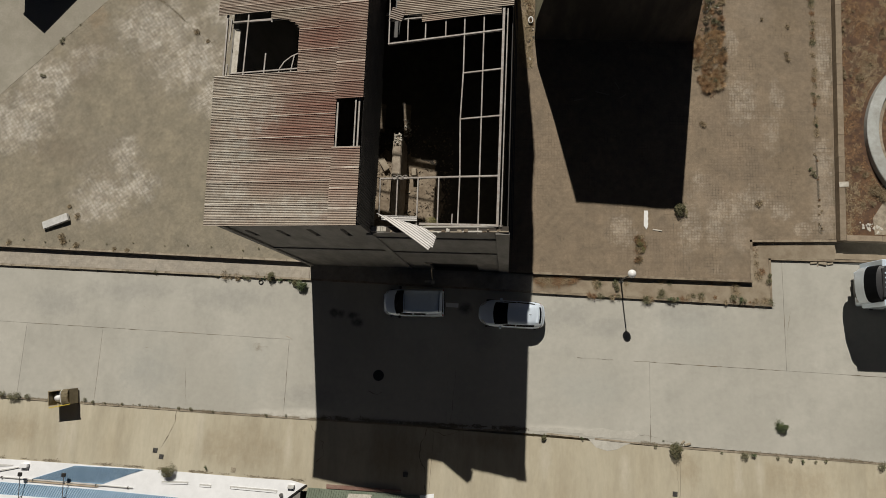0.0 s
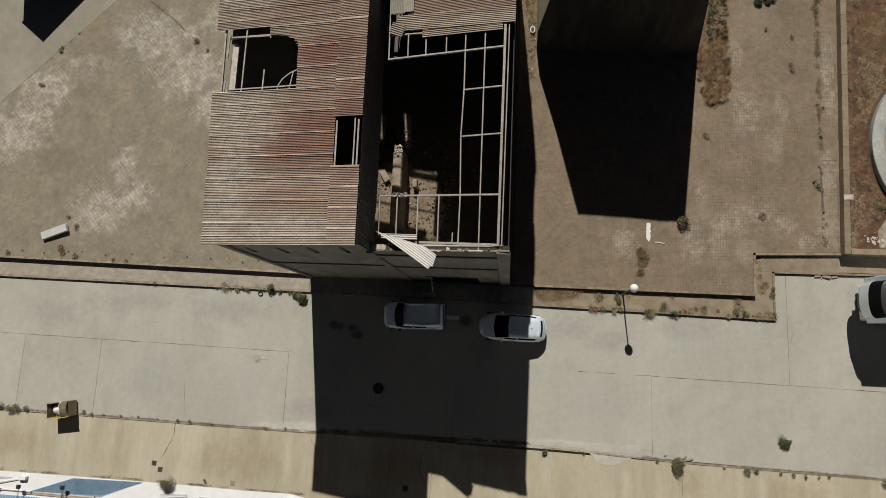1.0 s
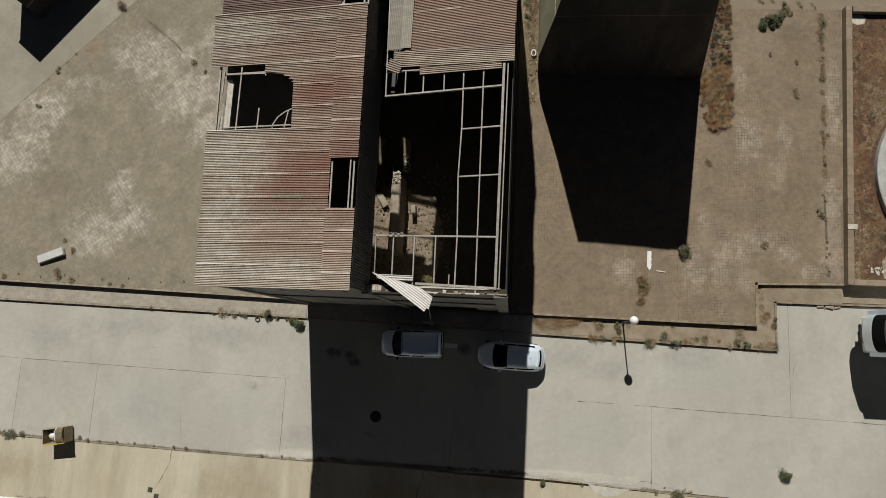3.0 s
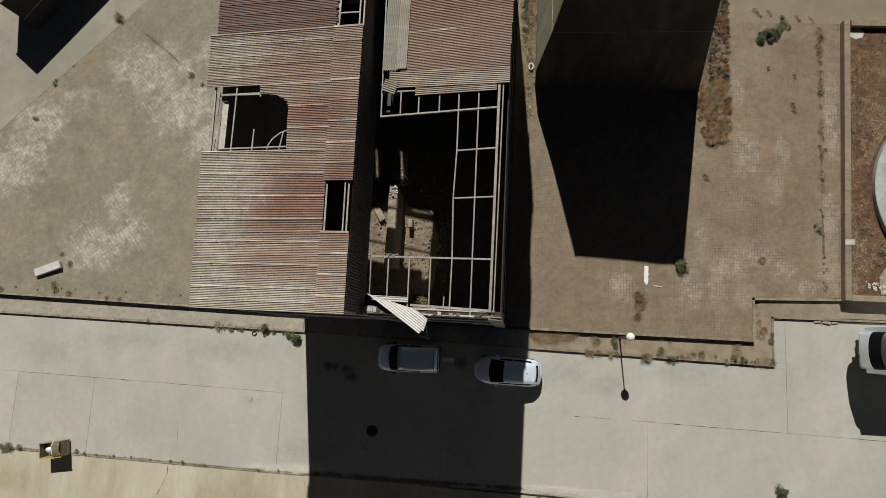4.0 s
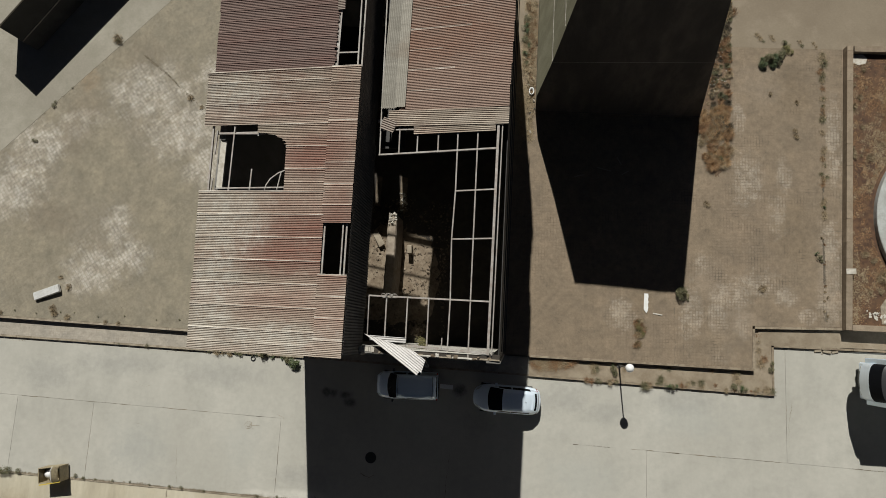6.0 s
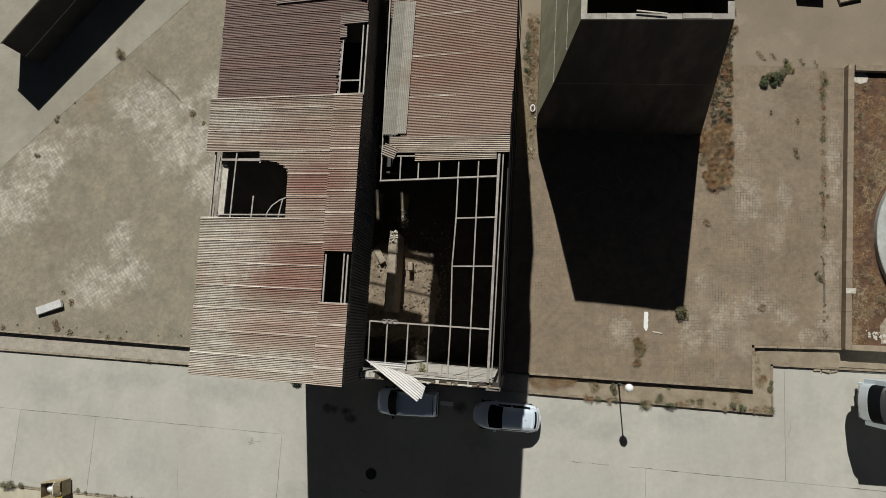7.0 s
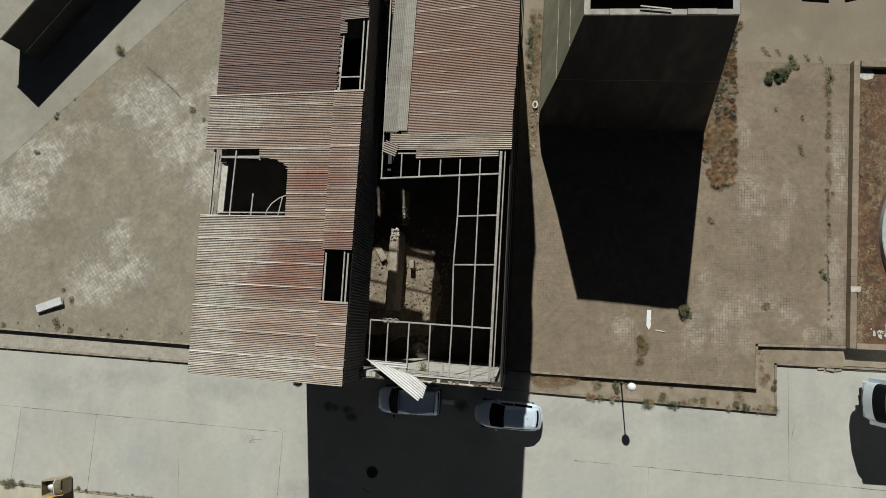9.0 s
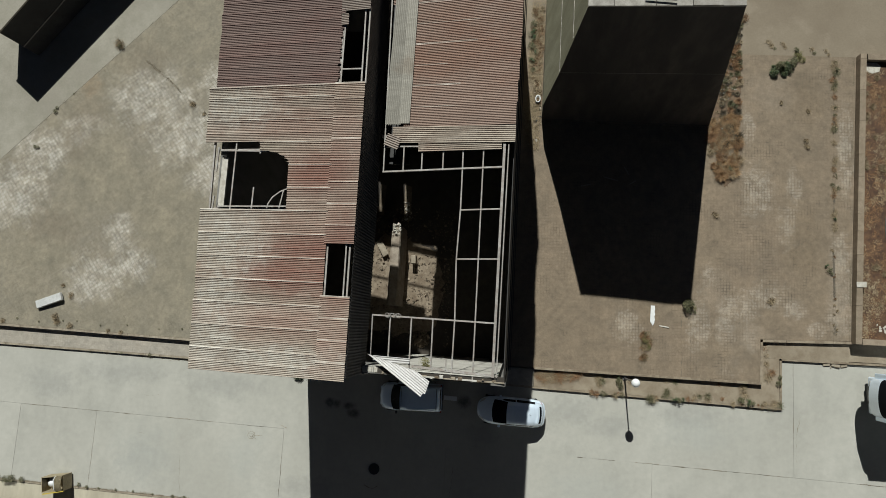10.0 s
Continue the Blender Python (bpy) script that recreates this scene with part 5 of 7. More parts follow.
def bowed(bm, front, rear, a=0.17, b=0.14):
    """Rounds nose and tail in plan: the sides fall back behind the middle."""
    for v in bm.verts:
        u = min(1.0, abs(v.co.y) / 0.8) ** 2.2
        if v.co.x < front:
            v.co.x += a * u * min(1.0, (front - v.co.x) / 0.7)
        elif v.co.x > rear:
            v.co.x -= b * u * min(1.0, (v.co.x - rear) / 0.5)
    return bm


def hatchback(x, y, rz):
    car = thing("car", x, y, gz(x), "white five-door hatchback parked half in the shade", "car", rz)
    car.matrix_basis = pose(x, y, gz(x), 0, 2.97, rz) @ Matrix.Diagonal((1.025, 1.0, 1.0, 1.0))
    low = [(-2.1, 0.26, 0.5), (-2.07, 0.44, 0.58), (-1.98, 0.6, 0.67), (-1.82, 0.74, 0.76), (-1.5, 0.85, 0.87), (-1.1, 0.88, 0.95), (-0.4, 0.88, 0.93), (0.6, 0.885, 0.94),
           (1.4, 0.87, 0.98), (1.8, 0.82, 1.0), (2.0, 0.74, 0.96), (2.08, 0.64, 0.86), (2.1, 0.5, 0.7)]
    cab = [(-1.22, 0.74, 0.92, 0.72, 0.945), (-0.75, 0.78, 0.92, 0.71, 1.2), (-0.27, 0.79, 0.92, 0.67, 1.43), (0.4, 0.79, 0.92, 0.67, 1.47), (1.1, 0.78, 0.94, 0.65, 1.44),
           (1.6, 0.74, 0.96, 0.61, 1.36), (1.88, 0.68, 0.98, 0.6, 1.1), (1.98, 0.62, 0.96, 0.58, 0.99)]
    body, top = car_shell(low, cab, 0.025)
    part("body", bowed(body, 0.0, 1.2), PAINT, car, smooth=True)
    part("cabin", bowed(top, 0.0, 1.2), PAINT, car, smooth=True)
    part("windscreen", bowed(glazing(cab, 0.1, 1.95, 2.05, 5.95), 0.0, 1.2), GLASS, car, "dark tinted windscreen", True)
    part("rear_window", bowed(glazing(cab, 5.4, 5.85, 2.35, 5.65), 0.0, 1.2), GLASS, car, smooth=True)
    part("spoiler", bowed(boxbm(1.5, 1.66, -0.5, 0.5, 1.355, 1.385, bevel=0.012), 0.0, 1.2), PAINT, car)
    for s in (-1, 1):
        for i0, i1 in ((1.15, 2.75), (2.85, 4.7)):
            part("side_window", bowed(glazing(cab, i0, i1, *((0.15, 1.7) if s < 0 else (6.3, 7.85))), 0.0, 1.2), GLASS, car, smooth=True)
        part("wing_mirror", boxbm(-0.78, -0.62, s * 0.9 - 0.09, s * 0.9 + 0.09, 0.93, 1.05, bevel=0.03), PAINT, car)
        part("headlight", bowed(panel([(-2.0, s * 0.4, 0.66), (-1.93, s * 0.62, 0.66), (-1.7, s * 0.76, 0.77), (-1.8, s * 0.54, 0.79)], (-1, s * 0.5, 0.6)), 0.0, 1.2), LAMP_CLEAR, car)
        part("tail_light", bowed(panel([(1.98, s * 0.6, 0.72), (1.93, s * 0.8, 0.72), (1.88, s * 0.78, 0.93), (1.97, s * 0.6, 0.95)], (1, s * 0.5, 0.2)), 0.0, 1.2), LAMP_RED, car)
        for wx in (-1.32, 1.28):
            wheel(car, wx, s * 0.79, 0.31, 0.2)
    cyl_bm = bmesh.new()
    cyl(cyl_bm, (1.05, 0.0, 1.44), (1.18, 0.0, 1.52), 0.012, seg=6)
    part("aerial", cyl_bm, TRIM, car)
    part("number_plate", boxbm(2.095, 2.11, -0.26, 0.26, 0.6, 0.71), BAG, car)
    return car


def small_van(x, y, rz):
    van = thing("van", x, y, gz(x), "boxy pale grey van parked in the shade of the hall", "van", rz)
    van.matrix_basis = pose(x, y, gz(x), 0, 2.97, rz) @ Matrix.Diagonal((0.945, 1.0, 1.0, 1.0))
    low = [(-2.12, 0.6, 0.62), (-2.08, 0.74, 0.78), (-1.9, 0.82, 0.9), (-1.5, 0.86, 1.02), (-1.2, 0.88, 1.08), (0, 0.89, 1.05), (1.6, 0.89, 1.05), (2.0, 0.87, 1.05), (2.1, 0.84, 1.0)]
    cab = [(-1.3, 0.78, 1.04, 0.76, 1.1), (-0.95, 0.8, 1.03, 0.73, 1.45), (-0.6, 0.82, 1.02, 0.7, 1.76), (0, 0.83, 1.02, 0.71, 1.82), (1.2, 0.83, 1.02, 0.71, 1.82),
           (1.85, 0.82, 1.02, 0.7, 1.78), (2.03, 0.8, 1.02, 0.72, 1.62), (2.08, 0.8, 1.02, 0.76, 1.1)]
    body, top = car_shell(low, cab, 0.03)
    part("body", bowed(body, -0.4, 9, 0.2), PAINT, van, smooth=True)
    part("cabin", bowed(top, -0.4, 9, 0.2), PAINT_GREY, van, smooth=True)
    part("windscreen", bowed(glazing(cab, 0.05, 1.98, 2.0, 6.0, 0.035), -0.4, 9, 0.2), GLASS, van, smooth=True)
    part("rear_window", panel([(2.035, -0.62, 1.55), (2.035, 0.62, 1.55), (2.07, 0.66, 1.2), (2.07, -0.66, 1.2)], (1, 0, 0.2)), GLASS, van)
    part("bumper", boxbm(2.06, 2.16, -0.8, 0.8, 0.35, 0.6, bevel=0.03), TRIM, van)
    part("bumper", bowed(boxbm(-2.2, -2.06, -0.6, 0.6, 0.3, 0.58, bevel=0.04), -0.4, 9, 0.2), PAINT_GREY, van)
    for s in (-0.35, 0.4):
        wiper = bmesh.new()
        bar(wiper, (-1.3, s, 1.14), (-0.98, s + 0.3, 1.47), 0.02, 0.02)
        part("wiper", wiper, TRIM, van)
    part("roof_seam", boxbm(-0.515, -0.505, -0.62, 0.62, 1.78, 1.832), TRIM, van)
    part("roof_seam", boxbm(1.8, 1.825, -0.64, 0.64, 1.76, 1.81), TRIM, van)
    for s in (-1, 1):
        for i0, i1 in ((1.2, 2.95), (3.1, 3.75)):
            part("side_window", glazing(cab, i0, i1, *((0.3, 1.5) if s < 0 else (6.5, 7.7))), GLASS, van, smooth=True)
        part("roof_rail", boxbm(-0.5, 1.8, s * 0.66 - 0.015, s * 0.66 + 0.015, 1.8, 1.84, bevel=0.008), PAINT_GREY, van)
        part("wing_mirror", boxbm(-0.98, -0.84, s * 0.96 - 0.09, s * 0.96 + 0.09, 1.02, 1.2, bevel=0.03), TRIM, van)
        part("headlight", bowed(panel([(-2.1, s * 0.5, 0.72), (-2.06, s * 0.72, 0.72), (-1.86, s * 0.8, 0.88), (-1.96, s * 0.6, 0.88)], (-1, s * 0.5, 0.4)), -0.4, 9, 0.2), LAMP_CLEAR, van)
        part("tail_light", boxbm(2.03, 2.1, s * 0.8 - 0.05, s * 0.8 + 0.05, 0.9, 1.3, bevel=0.015), LAMP_RED, van)
        for wx in (-1.35, 1.35):
            wheel(van, wx, s * 0.8, 0.32, 0.2)
    return van


def coach(x, y, rz):
    t = thing("coach", x, y, gz(x), "tall white coach with a rounded nose and black windscreen", "coach", rz)
    t.matrix_basis = pose(x, y, gz(x), 0, 2.97, rz)

    def plan(xf, hw, z, k):
        """Rounded outline at height z: nose at xf, half-width hw, nose depth k."""
        return [(xf + k * (1 - abs(math.cos(a)) ** 0.62), hw * math.sin(a), z) for a in [radians(d) for d in range(-90, 91, 10)]] + [(11.0, hw, z), (11.0, -hw, z)]

    def hull(levels, end=None):
        bm = bmesh.new()
        rows = [[bm.verts.new(p if end is None or p[0] < 10 else (end, p[1], p[2])) for p in plan(*l)] for l in levels]
        n = len(rows[0])
        for a, b in zip(rows, rows[1:]):
            for i in range(n):
                j = (i + 1) % n
                bm.faces.new((a[i], a[j], b[j], b[i]))
        bm.faces.new(rows[-1])
        bm.faces.new(rows[0][::-1])
        return bm
    part("front_panel", hull([(0.9, 0.8, 0.3, 0.3), (0.7, 0.95, 1.2, 0.3), (0.2, 1.03, 1.98, 0.5)], 1.2), TRIM, t, "black lower front")
    part("front_band", hull([(0.02, 1.12, 1.982, 0.55), (-0.06, 1.12, 3.0, 0.55)], 1.0), PAINT, t, "white rounded band of the nose")
    part("windscreen", hull([(-0.055, 1.11, 3.002, 0.55), (0.03, 1.09, 4.0, 0.55)], 1.0), GLASS, t, "black wrap-round windscreen")
    part("roof_front", hull([(0.05, 1.08, 4.002, 0.55), (0.25, 0.99, 4.15, 0.5)], 1.0), TRIM, t)
    part("lower_body", boxbm(0.9, 11.0, -1.12, 1.12, 0.4, 1.9, bevel=0.08), PAINT, t)
    part("upper_body", boxbm(0.42, 11.0, -1.36, 1.4, 1.9, 4.1, bevel=0.04), PAINT_GREY, t)
    part("roof_unit", boxbm(0.3, 2.7, -0.85, 0.85, 4.08, 4.25, bevel=0.03), TRIM, t, "black ventilation unit")
    for k in range(5):
        part("grille_bar", boxbm(0.4, 2.6, -0.6 + 0.28 * k, -0.52 + 0.28 * k, 4.25, 4.3), PAINT_GREY, t)
    for k in range(3):
        part("grille_bar", boxbm(0.5 + 0.6 * k, 0.57 + 0.6 * k, -0.7, 0.7, 4.3, 4.33), PAINT_GREY, t)
    for s in (-1, 1):
        for k in range(5):
            part("side_window", boxbm(1.3 + 1.9 * k, 3.05 + 1.9 * k, 0.02 + s * 1.38 - 0.02, 0.02 + s * 1.38 + 0.02, 2.6, 3.6), GLASS, t)
        part("headlight", boxbm(0.8, 0.95, s * 0.75 - 0.14, s * 0.75 + 0.14, 0.7, 0.9, bevel=0.03), LAMP_CLEAR, t)
        for wx in (2.3, 8.2):
            wheel(t, wx, s * 1.12, 0.5, 0.3)
    return t


hatchback(0.61, -2.82, -1.3)
small_van(-5.8, -2.32, 1.2)
coach(21.53, -0.35, 0.0)

# ---- street furniture ----
def globe_lamp(x, y):
    p = thing("street_lamp", x, y, gz(x) + 0.15, "street lamp with a white globe on a thin grey pole", "street lamp")
    bm = bmesh.new()
    cyl(bm, (0, 0, 0), (0, 0, 0.06), 0.16, seg=12)
    part("base_plate", bm, POLE, p)
    bm = bmesh.new()
    cyl(bm, (0, 0, 0.05), (0, 0, 3.45), 0.05, 0.035, 12)
    part("pole", bm, POLE, p)
    bm = bmesh.new()
    cyl(bm, (0, 0, 3.4), (0, 0, 3.5), 0.1, 0.12, 12)
    part("collar", bm, POLE, p)
    bm = bmesh.new()
    bmesh.ops.create_uvsphere(bm, u_segments=24, v_segments=16, radius=0.255, matrix=Matrix.Translation((0, 0, 3.7)))
    part("globe", bm, GLOBE, p, "white opal glass globe", True)
    return p


globe_lamp(7.75, -0.3)

wl = thing("wall_lamp", -4.42, 0.05, 3.3, "pale broken lamp hanging low on its bent arm from the facade", "wall lamp")
bm = bmesh.new()
for p, q in (((0, 0, 0), (0, -0.25, 0.08)), ((0, -0.25, 0.08), (-0.03, -0.6, -0.6)), ((-0.03, -0.6, -0.6), (-0.08, -0.98, -1.7))):
    cyl(bm, p, q, 0.028, seg=8)
part("arm", bm, KERB, wl)
head = boxbm(-0.62, -0.16, -1.06, -0.9, -1.78, -1.66, bevel=0.05)
for v in head.verts:
    v.co.z += 0.22 * (v.co.x + 0.16)
part("lamp_head", head, LIMEWASH, wl)
part("lamp_hood", boxbm(-0.2, 0.06, -1.16, -0.92, -1.76, -1.62, bevel=0.05), LIMEWASH, wl)
part("wall_plate", boxbm(-0.42, 0.06, -0.06, 0.0, -0.1, 0.08, bevel=0.01), KERB, wl)

sk = thing("rubbish_skip", -28.75, -9.42, gz(-28.75), "mustard metal rubbish container with its lid half open", "container", rz=9)
sk.matrix_basis = pose(-28.75, -9.42, gz(-28.75), 0, 2.97, 9) @ Matrix.Diagonal((0.76, 0.98, 0.95, 1))
bm = bmesh.new()
for a in ((-0.95, 0.95, -0.5, -0.45, 0.15, 1.1), (-0.95, 0.95, 0.45, 0.5, 0.15, 1.1), (-0.95, -0.9, -0.45, 0.45, 0.15, 1.1), (0.9, 0.95, -0.45, 0.45, 0.15, 1.1), (-0.9, 0.9, -0.45, 0.45, 0.15, 0.2)):
    box(bm, *a)
part("tub", bm, SKIP, sk)
bm = bmesh.new()
for i in range(6):
    a0, a1 = radians(30 * i), radians(30 * (i + 1))
    v = [bm.verts.new(p) for p in ((0.34, -0.5 * math.cos(a0), 1.1 + 0.22 * math.sin(a0)), (0.95, -0.5 * math.cos(a0), 1.1 + 0.22 * math.sin(a0)), (0.95, -0.5 * math.cos(a1), 1.1 + 0.22 * math.sin(a1)), (0.34, -0.5 * math.cos(a1), 1.1 + 0.22 * math.sin(a1)))]
    bm.faces.new(v)
r = bmesh.ops.solidify(bm, geom=list(bm.faces), thickness=0.02)
part("lid", bm, SKIP, sk)
bm = bmesh.new()
bar(bm, (-0.95, -0.6, 1.0), (1.0, -0.5, 1.12), 0.07, 0.07)
part("lift_bar", bm, YELLOW, sk, "yellow painted lifting bar")
bm = bmesh.new()
for p, q in (((0.33, -0.5, 1.1), (0.33, -0.3, 1.3)), ((0.33, -0.3, 1.3), (0.33, 0.3, 1.33)), ((0.33, 0.3, 1.33), (0.33, 0.5, 1.1))):
    bar(bm, p, q, 0.05, 0.05)
part("cross_bar", bm, BAG, sk)
for s in (-0.7, 0.7):
    for q in (-0.38, 0.38):
        bm = bmesh.new()
        cyl(bm, (s, q - 0.04, 0.08), (s, q + 0.04, 0.08), 0.08, seg=10)
        part("caster", bm, RUBBER, sk)
bag = thing("rubbish_bag", -29.0, -9.42, gz(-29.0) + 0.22, "pale tied rubbish bag inside the container", "bag")
bm = bmesh.new()
bmesh.ops.create_icosphere(bm, subdivisions=3, radius=0.34)
for v in bm.verts:
    v.co *= 1 + 0.18 * noise.noise(v.co * 5)
    v.co.z = max(v.co.z, -0.25) + 0.25
part("sack", bm, BAG, bag, smooth=True)

bench = thing("concrete_bench", -30.95, 2.4, gz(-30.95) + 0.41, "pale grey concrete bench block on the yard", "bench", rz=21.5)
part("seat", boxbm(-0.94, 0.94, -0.27, 0.27, 0.05, 0.27, bevel=0.02), BENCH, bench)
for s in (-0.7, 0.7):
    part("foot", boxbm(s - 0.12, s + 0.12, -0.2, 0.2, 0.0, 0.05), KERB, bench)

plank = thing("white_plank", 9.35, 3.8, gz(9.35) + 0.41, "white painted broken plank lying on the pavers", "plank", rz=90)
bm = bmesh.new()
vs = [(-0.68, -0.03), (-0.52, -0.12), (-0.4, -0.13), (-0.3, -0.16), (-0.1, -0.12), (0.05, -0.17), (0.2, -0.13), (0.4, -0.16), (0.6, -0.14), (0.6, 0.1), (0.1, 0.12), (-0.42, 0.13)]
lo, hi = [bm.verts.new((a, b, 0.0)) for a, b in vs], [bm.verts.new((a, b, 0.05)) for a, b in vs]
bm.faces.new(hi), bm.faces.new(lo[::-1])
for i in range(12):
    bm.faces.new((lo[i], lo[(i + 1) % 12], hi[(i + 1) % 12], hi[i]))
part("board", bm, BAG, plank)
lath = thing("lath", 10.1, 3.1, gz(10.1) + 0.41, "short pale lath lying on the pavers", "lath", rz=-8)
part("board", boxbm(-0.3, 0.3, -0.04, 0.04, 0.0, 0.04, bevel=0.005), LIMEWASH, lath)

for x, y, w, l, h, a in ((20.0, 27.0, 1.75, 1.3, 0.55, 0), (22.5, 26.9, 1.5, 1.3, 0.25, 17)):
    b = thing("concrete_block", x, y, gz(x) + 0.42, "flat-topped brown concrete block on the yard", "block", rz=a)
    part("block", boxbm(-w / 2, w / 2, -l / 2, l / 2, 0, h, bevel=0.025), KERB, b)

toilet = thing("broken_basin", 1.5, 17.85, gz(1.5) + 0.41, "white broken ceramic basin dumped between the walls", "basin")
toilet.scale = (0.72, 0.72, 0.72)
bm = bmesh.new()
bmesh.ops.create_cone(bm, cap_ends=False, segments=20, radius1=0.16, radius2=0.3, depth=0.36, matrix=Matrix.Translation((0, 0, 0.18)) @ Matrix.Diagonal((0.85, 1.25, 1, 1)))
bmesh.ops.solidify(bm, geom=list(bm.faces), thickness=0.05)
part("bowl", bm, BAG, toilet, smooth=True)
bm = bmesh.new()
cyl(bm, (0, 0, 0.06), (0, 0, 0.1), 0.2, seg=16)
part("drain", bm, DARK, toilet)

old_tyre = thing("dropped_ring", -16.35, -1.25, gz(-16.35), "small black rubber ring lying by the kerb", "ring")
bm = bmesh.new()
for i in range(18):
    a, b = radians(20 * i), radians(20 * (i + 1))
    cyl(bm, (0.14 * math.cos(a), 0.14 * math.sin(a), 0.035), (0.14 * math.cos(b), 0.14 * math.sin(b), 0.035), 0.035, seg=8)
part("ring", bm, RUBBER, old_tyre)

# manholes and drain grates let into the slabs
for x, y, r in ((-7.97, -7.13, 0.36),):
    mh = thing("manhole", x, y, gz(x) + 0.003, "round dark iron manhole cover in the roadway", "manhole")
    mh.matrix_basis = pose(x, y, gz(x) + 0.003, 0, 2.97, 0)
    bm = bmesh.new()
    cyl(bm, (0, 0, -0.05), (0, 0, 0.012), r, seg=24)
    part("frame", bm, DARK, mh)
    bm = bmesh.new()
    cyl(bm, (0, 0, 0), (0, 0, 0.022), r * 0.85, seg=24)
    part("cover", bm, DARK, mh)
for x, y in ((-22.0, -12.98), (-5.88, -13.29), (11.08, -13.6), (-22.45, -12.6), (-17.12, -13.57)):
    gr = thing("drain_grate", x, y, gz(x) - 0.03, "square iron drain grate let into the shoulder", "drain")
    gr.matrix_basis = pose(x, y, gz(x) - 0.028, 0, 2.97, -4)
    gr.scale = (0.75, 0.75, 1.0)
    pale = x == -17.12
    part("frame", boxbm(-0.2, 0.2, -0.2, 0.2, -0.05, 0.012), KERB if pale else DARK, gr)
    for k in range(5):
        part("bar", boxbm(-0.17, 0.17, -0.16 + 0.075 * k, -0.13 + 0.075 * k, 0.0, 0.024), SHOULDER if pale else POLE, gr)

# ---- planter with a round basin ----
planter = thing("planter", 22.0, 2.7, gz(22) + 0.1, "large walled bed of dry red soil with a round concrete basin", "planter", kind="structure")
P0 = Vector((22.0, 2.7, gz(22) + 0.1))


def ppart(name, bm, mat, parent=None, label=""):
    bmesh.ops.translate(bm, verts=bm.verts, vec=-P0)
    return part(name, bm, mat, parent or planter, label)


ppart("soil", slab([(21.85, 3.05), (40, 3.05), (40, 21.4), (22.5, 21.4)], 0.55, 0.4), SOIL)
x = 2.72
k = 0
while x < 21.5:
    l = rnd.choice((1.1, 1.5, 2.1, 2.4))
    l = min(l, 21.55 - x)
    dx = 0.036 * (x - 2.7)
    ppart("wall_block", slab([(21.54 + dx, x), (21.92 + dx, x), (21.92 + dx + 0.036 * l, x + l - 0.012), (21.54 + dx + 0.036 * l, x + l - 0.012)], 0.92 + rnd.uniform(-0.006, 0.006), 1.1), COPING)
    x += l
for a in np.arange(21.95, 40, 2.2):
    ppart("wall_block", slab([(a, 2.7), (a + 2.19, 2.72), (a + 2.19, 3.08), (a, 3.06)], 0.925, 1.1), COPING)
    ppart("wall_block", slab([(a + 0.72, 21.15), (a + 2.91, 21.15), (a + 2.91, 21.55), (a + 0.72, 21.55)], 0.925, 1.1), COPING)
basin = thing("round_basin", 29.85, 9.95, gz(29.85) + 0.53, "round grey concrete basin standing in the soil bed", "basin")


def ring_wall(r0, r1, z0, z1, seg=64):
    bm = bmesh.new()
    rows = []
    for i in range(seg):
        a = 2 * math.pi * i / seg
        c, s = math.cos(a), math.sin(a)
        rows.append([bm.verts.new((r * c, r * s, z)) for r, z in ((r1, z0), (r1, z1 - 0.04), (r1 - 0.04, z1), (r0 + 0.04, z1), (r0, z1 - 0.04), (r0, z0))])
    for i in range(seg):
        a, b = rows[i], rows[(i + 1) % seg]
        for k in range(6):
            j = (k + 1) % 6
            bm.faces.new((a[k], b[k], b[j], a[j]))
    return bm


part("rim", ring_wall(5.45, 6.2, -0.5, 0.75, 96), BASIN, basin)
part("inner_step", ring_wall(5.1, 5.44, -0.5, 0.45, 96), KERB, basin)
bm = bmesh.new()
cyl(bm, (0, 0, -0.5), (0, 0, 0.2), 5.1, seg=64)
part("bed", bm, SOIL, basin)
patch = tagged(mesh_ob("cement_patch", slab([(23.9, 3.2), (26.5, 3.2), (26.2, 5.2), (24.6, 5.4), (23.85, 4.3)], 0.575, 0.1), KERB), "grey cement patch in the corner of the bed", "patch", kind="structure")
lump = tagged(mesh_ob("cement_patch", slab([(22.72, 20.5), (23.1, 20.35), (23.55, 20.5), (23.65, 20.85), (23.4, 21.1), (22.7, 21.1)], 0.57, 0.1), LIMEWASH), "pale cement patch in the far corner of the bed", "patch", kind="structure")
tile = thing("pale_tile", 21.95, 6.42, gz(21.95) + 0.926, "pale cement tile lying across the coping", "tile", rz=3)
part("tile", boxbm(-0.29, 0.3, -0.17, 0.17, 0.0, 0.04, bevel=0.01), LIMEWASH, tile)
for i in range(26):
    u = rnd.random()
    x, y = 23.0 + 1.4 * u + rnd.gauss(0, 0.12), 3.98 - 0.5 * u + rnd.gauss(0, 0.13)
    st = thing("plaster_lump", x, y, gz(x) + 0.55, "pale broken lump of plaster", "plaster", rz=rnd.uniform(0, 180), group="plaster lumps in the soil bed")
    k = rnd.uniform(0.25, 0.8)
    part("lump", boxbm(-0.15 * k, 0.15 * k, -0.1 * k, 0.1 * k, 0.0, 0.05, bevel=0.02), LIMEWASH, st)

# ---- lower premises beyond the street ----
low = thing("low_building", -36.0, -20.0, gz(-36.0) - 5.0, "low flat building below the street with white and blue roofs", "building")
L0 = Vector((-36.0, -20.0, gz(-36.0) - 5.0))


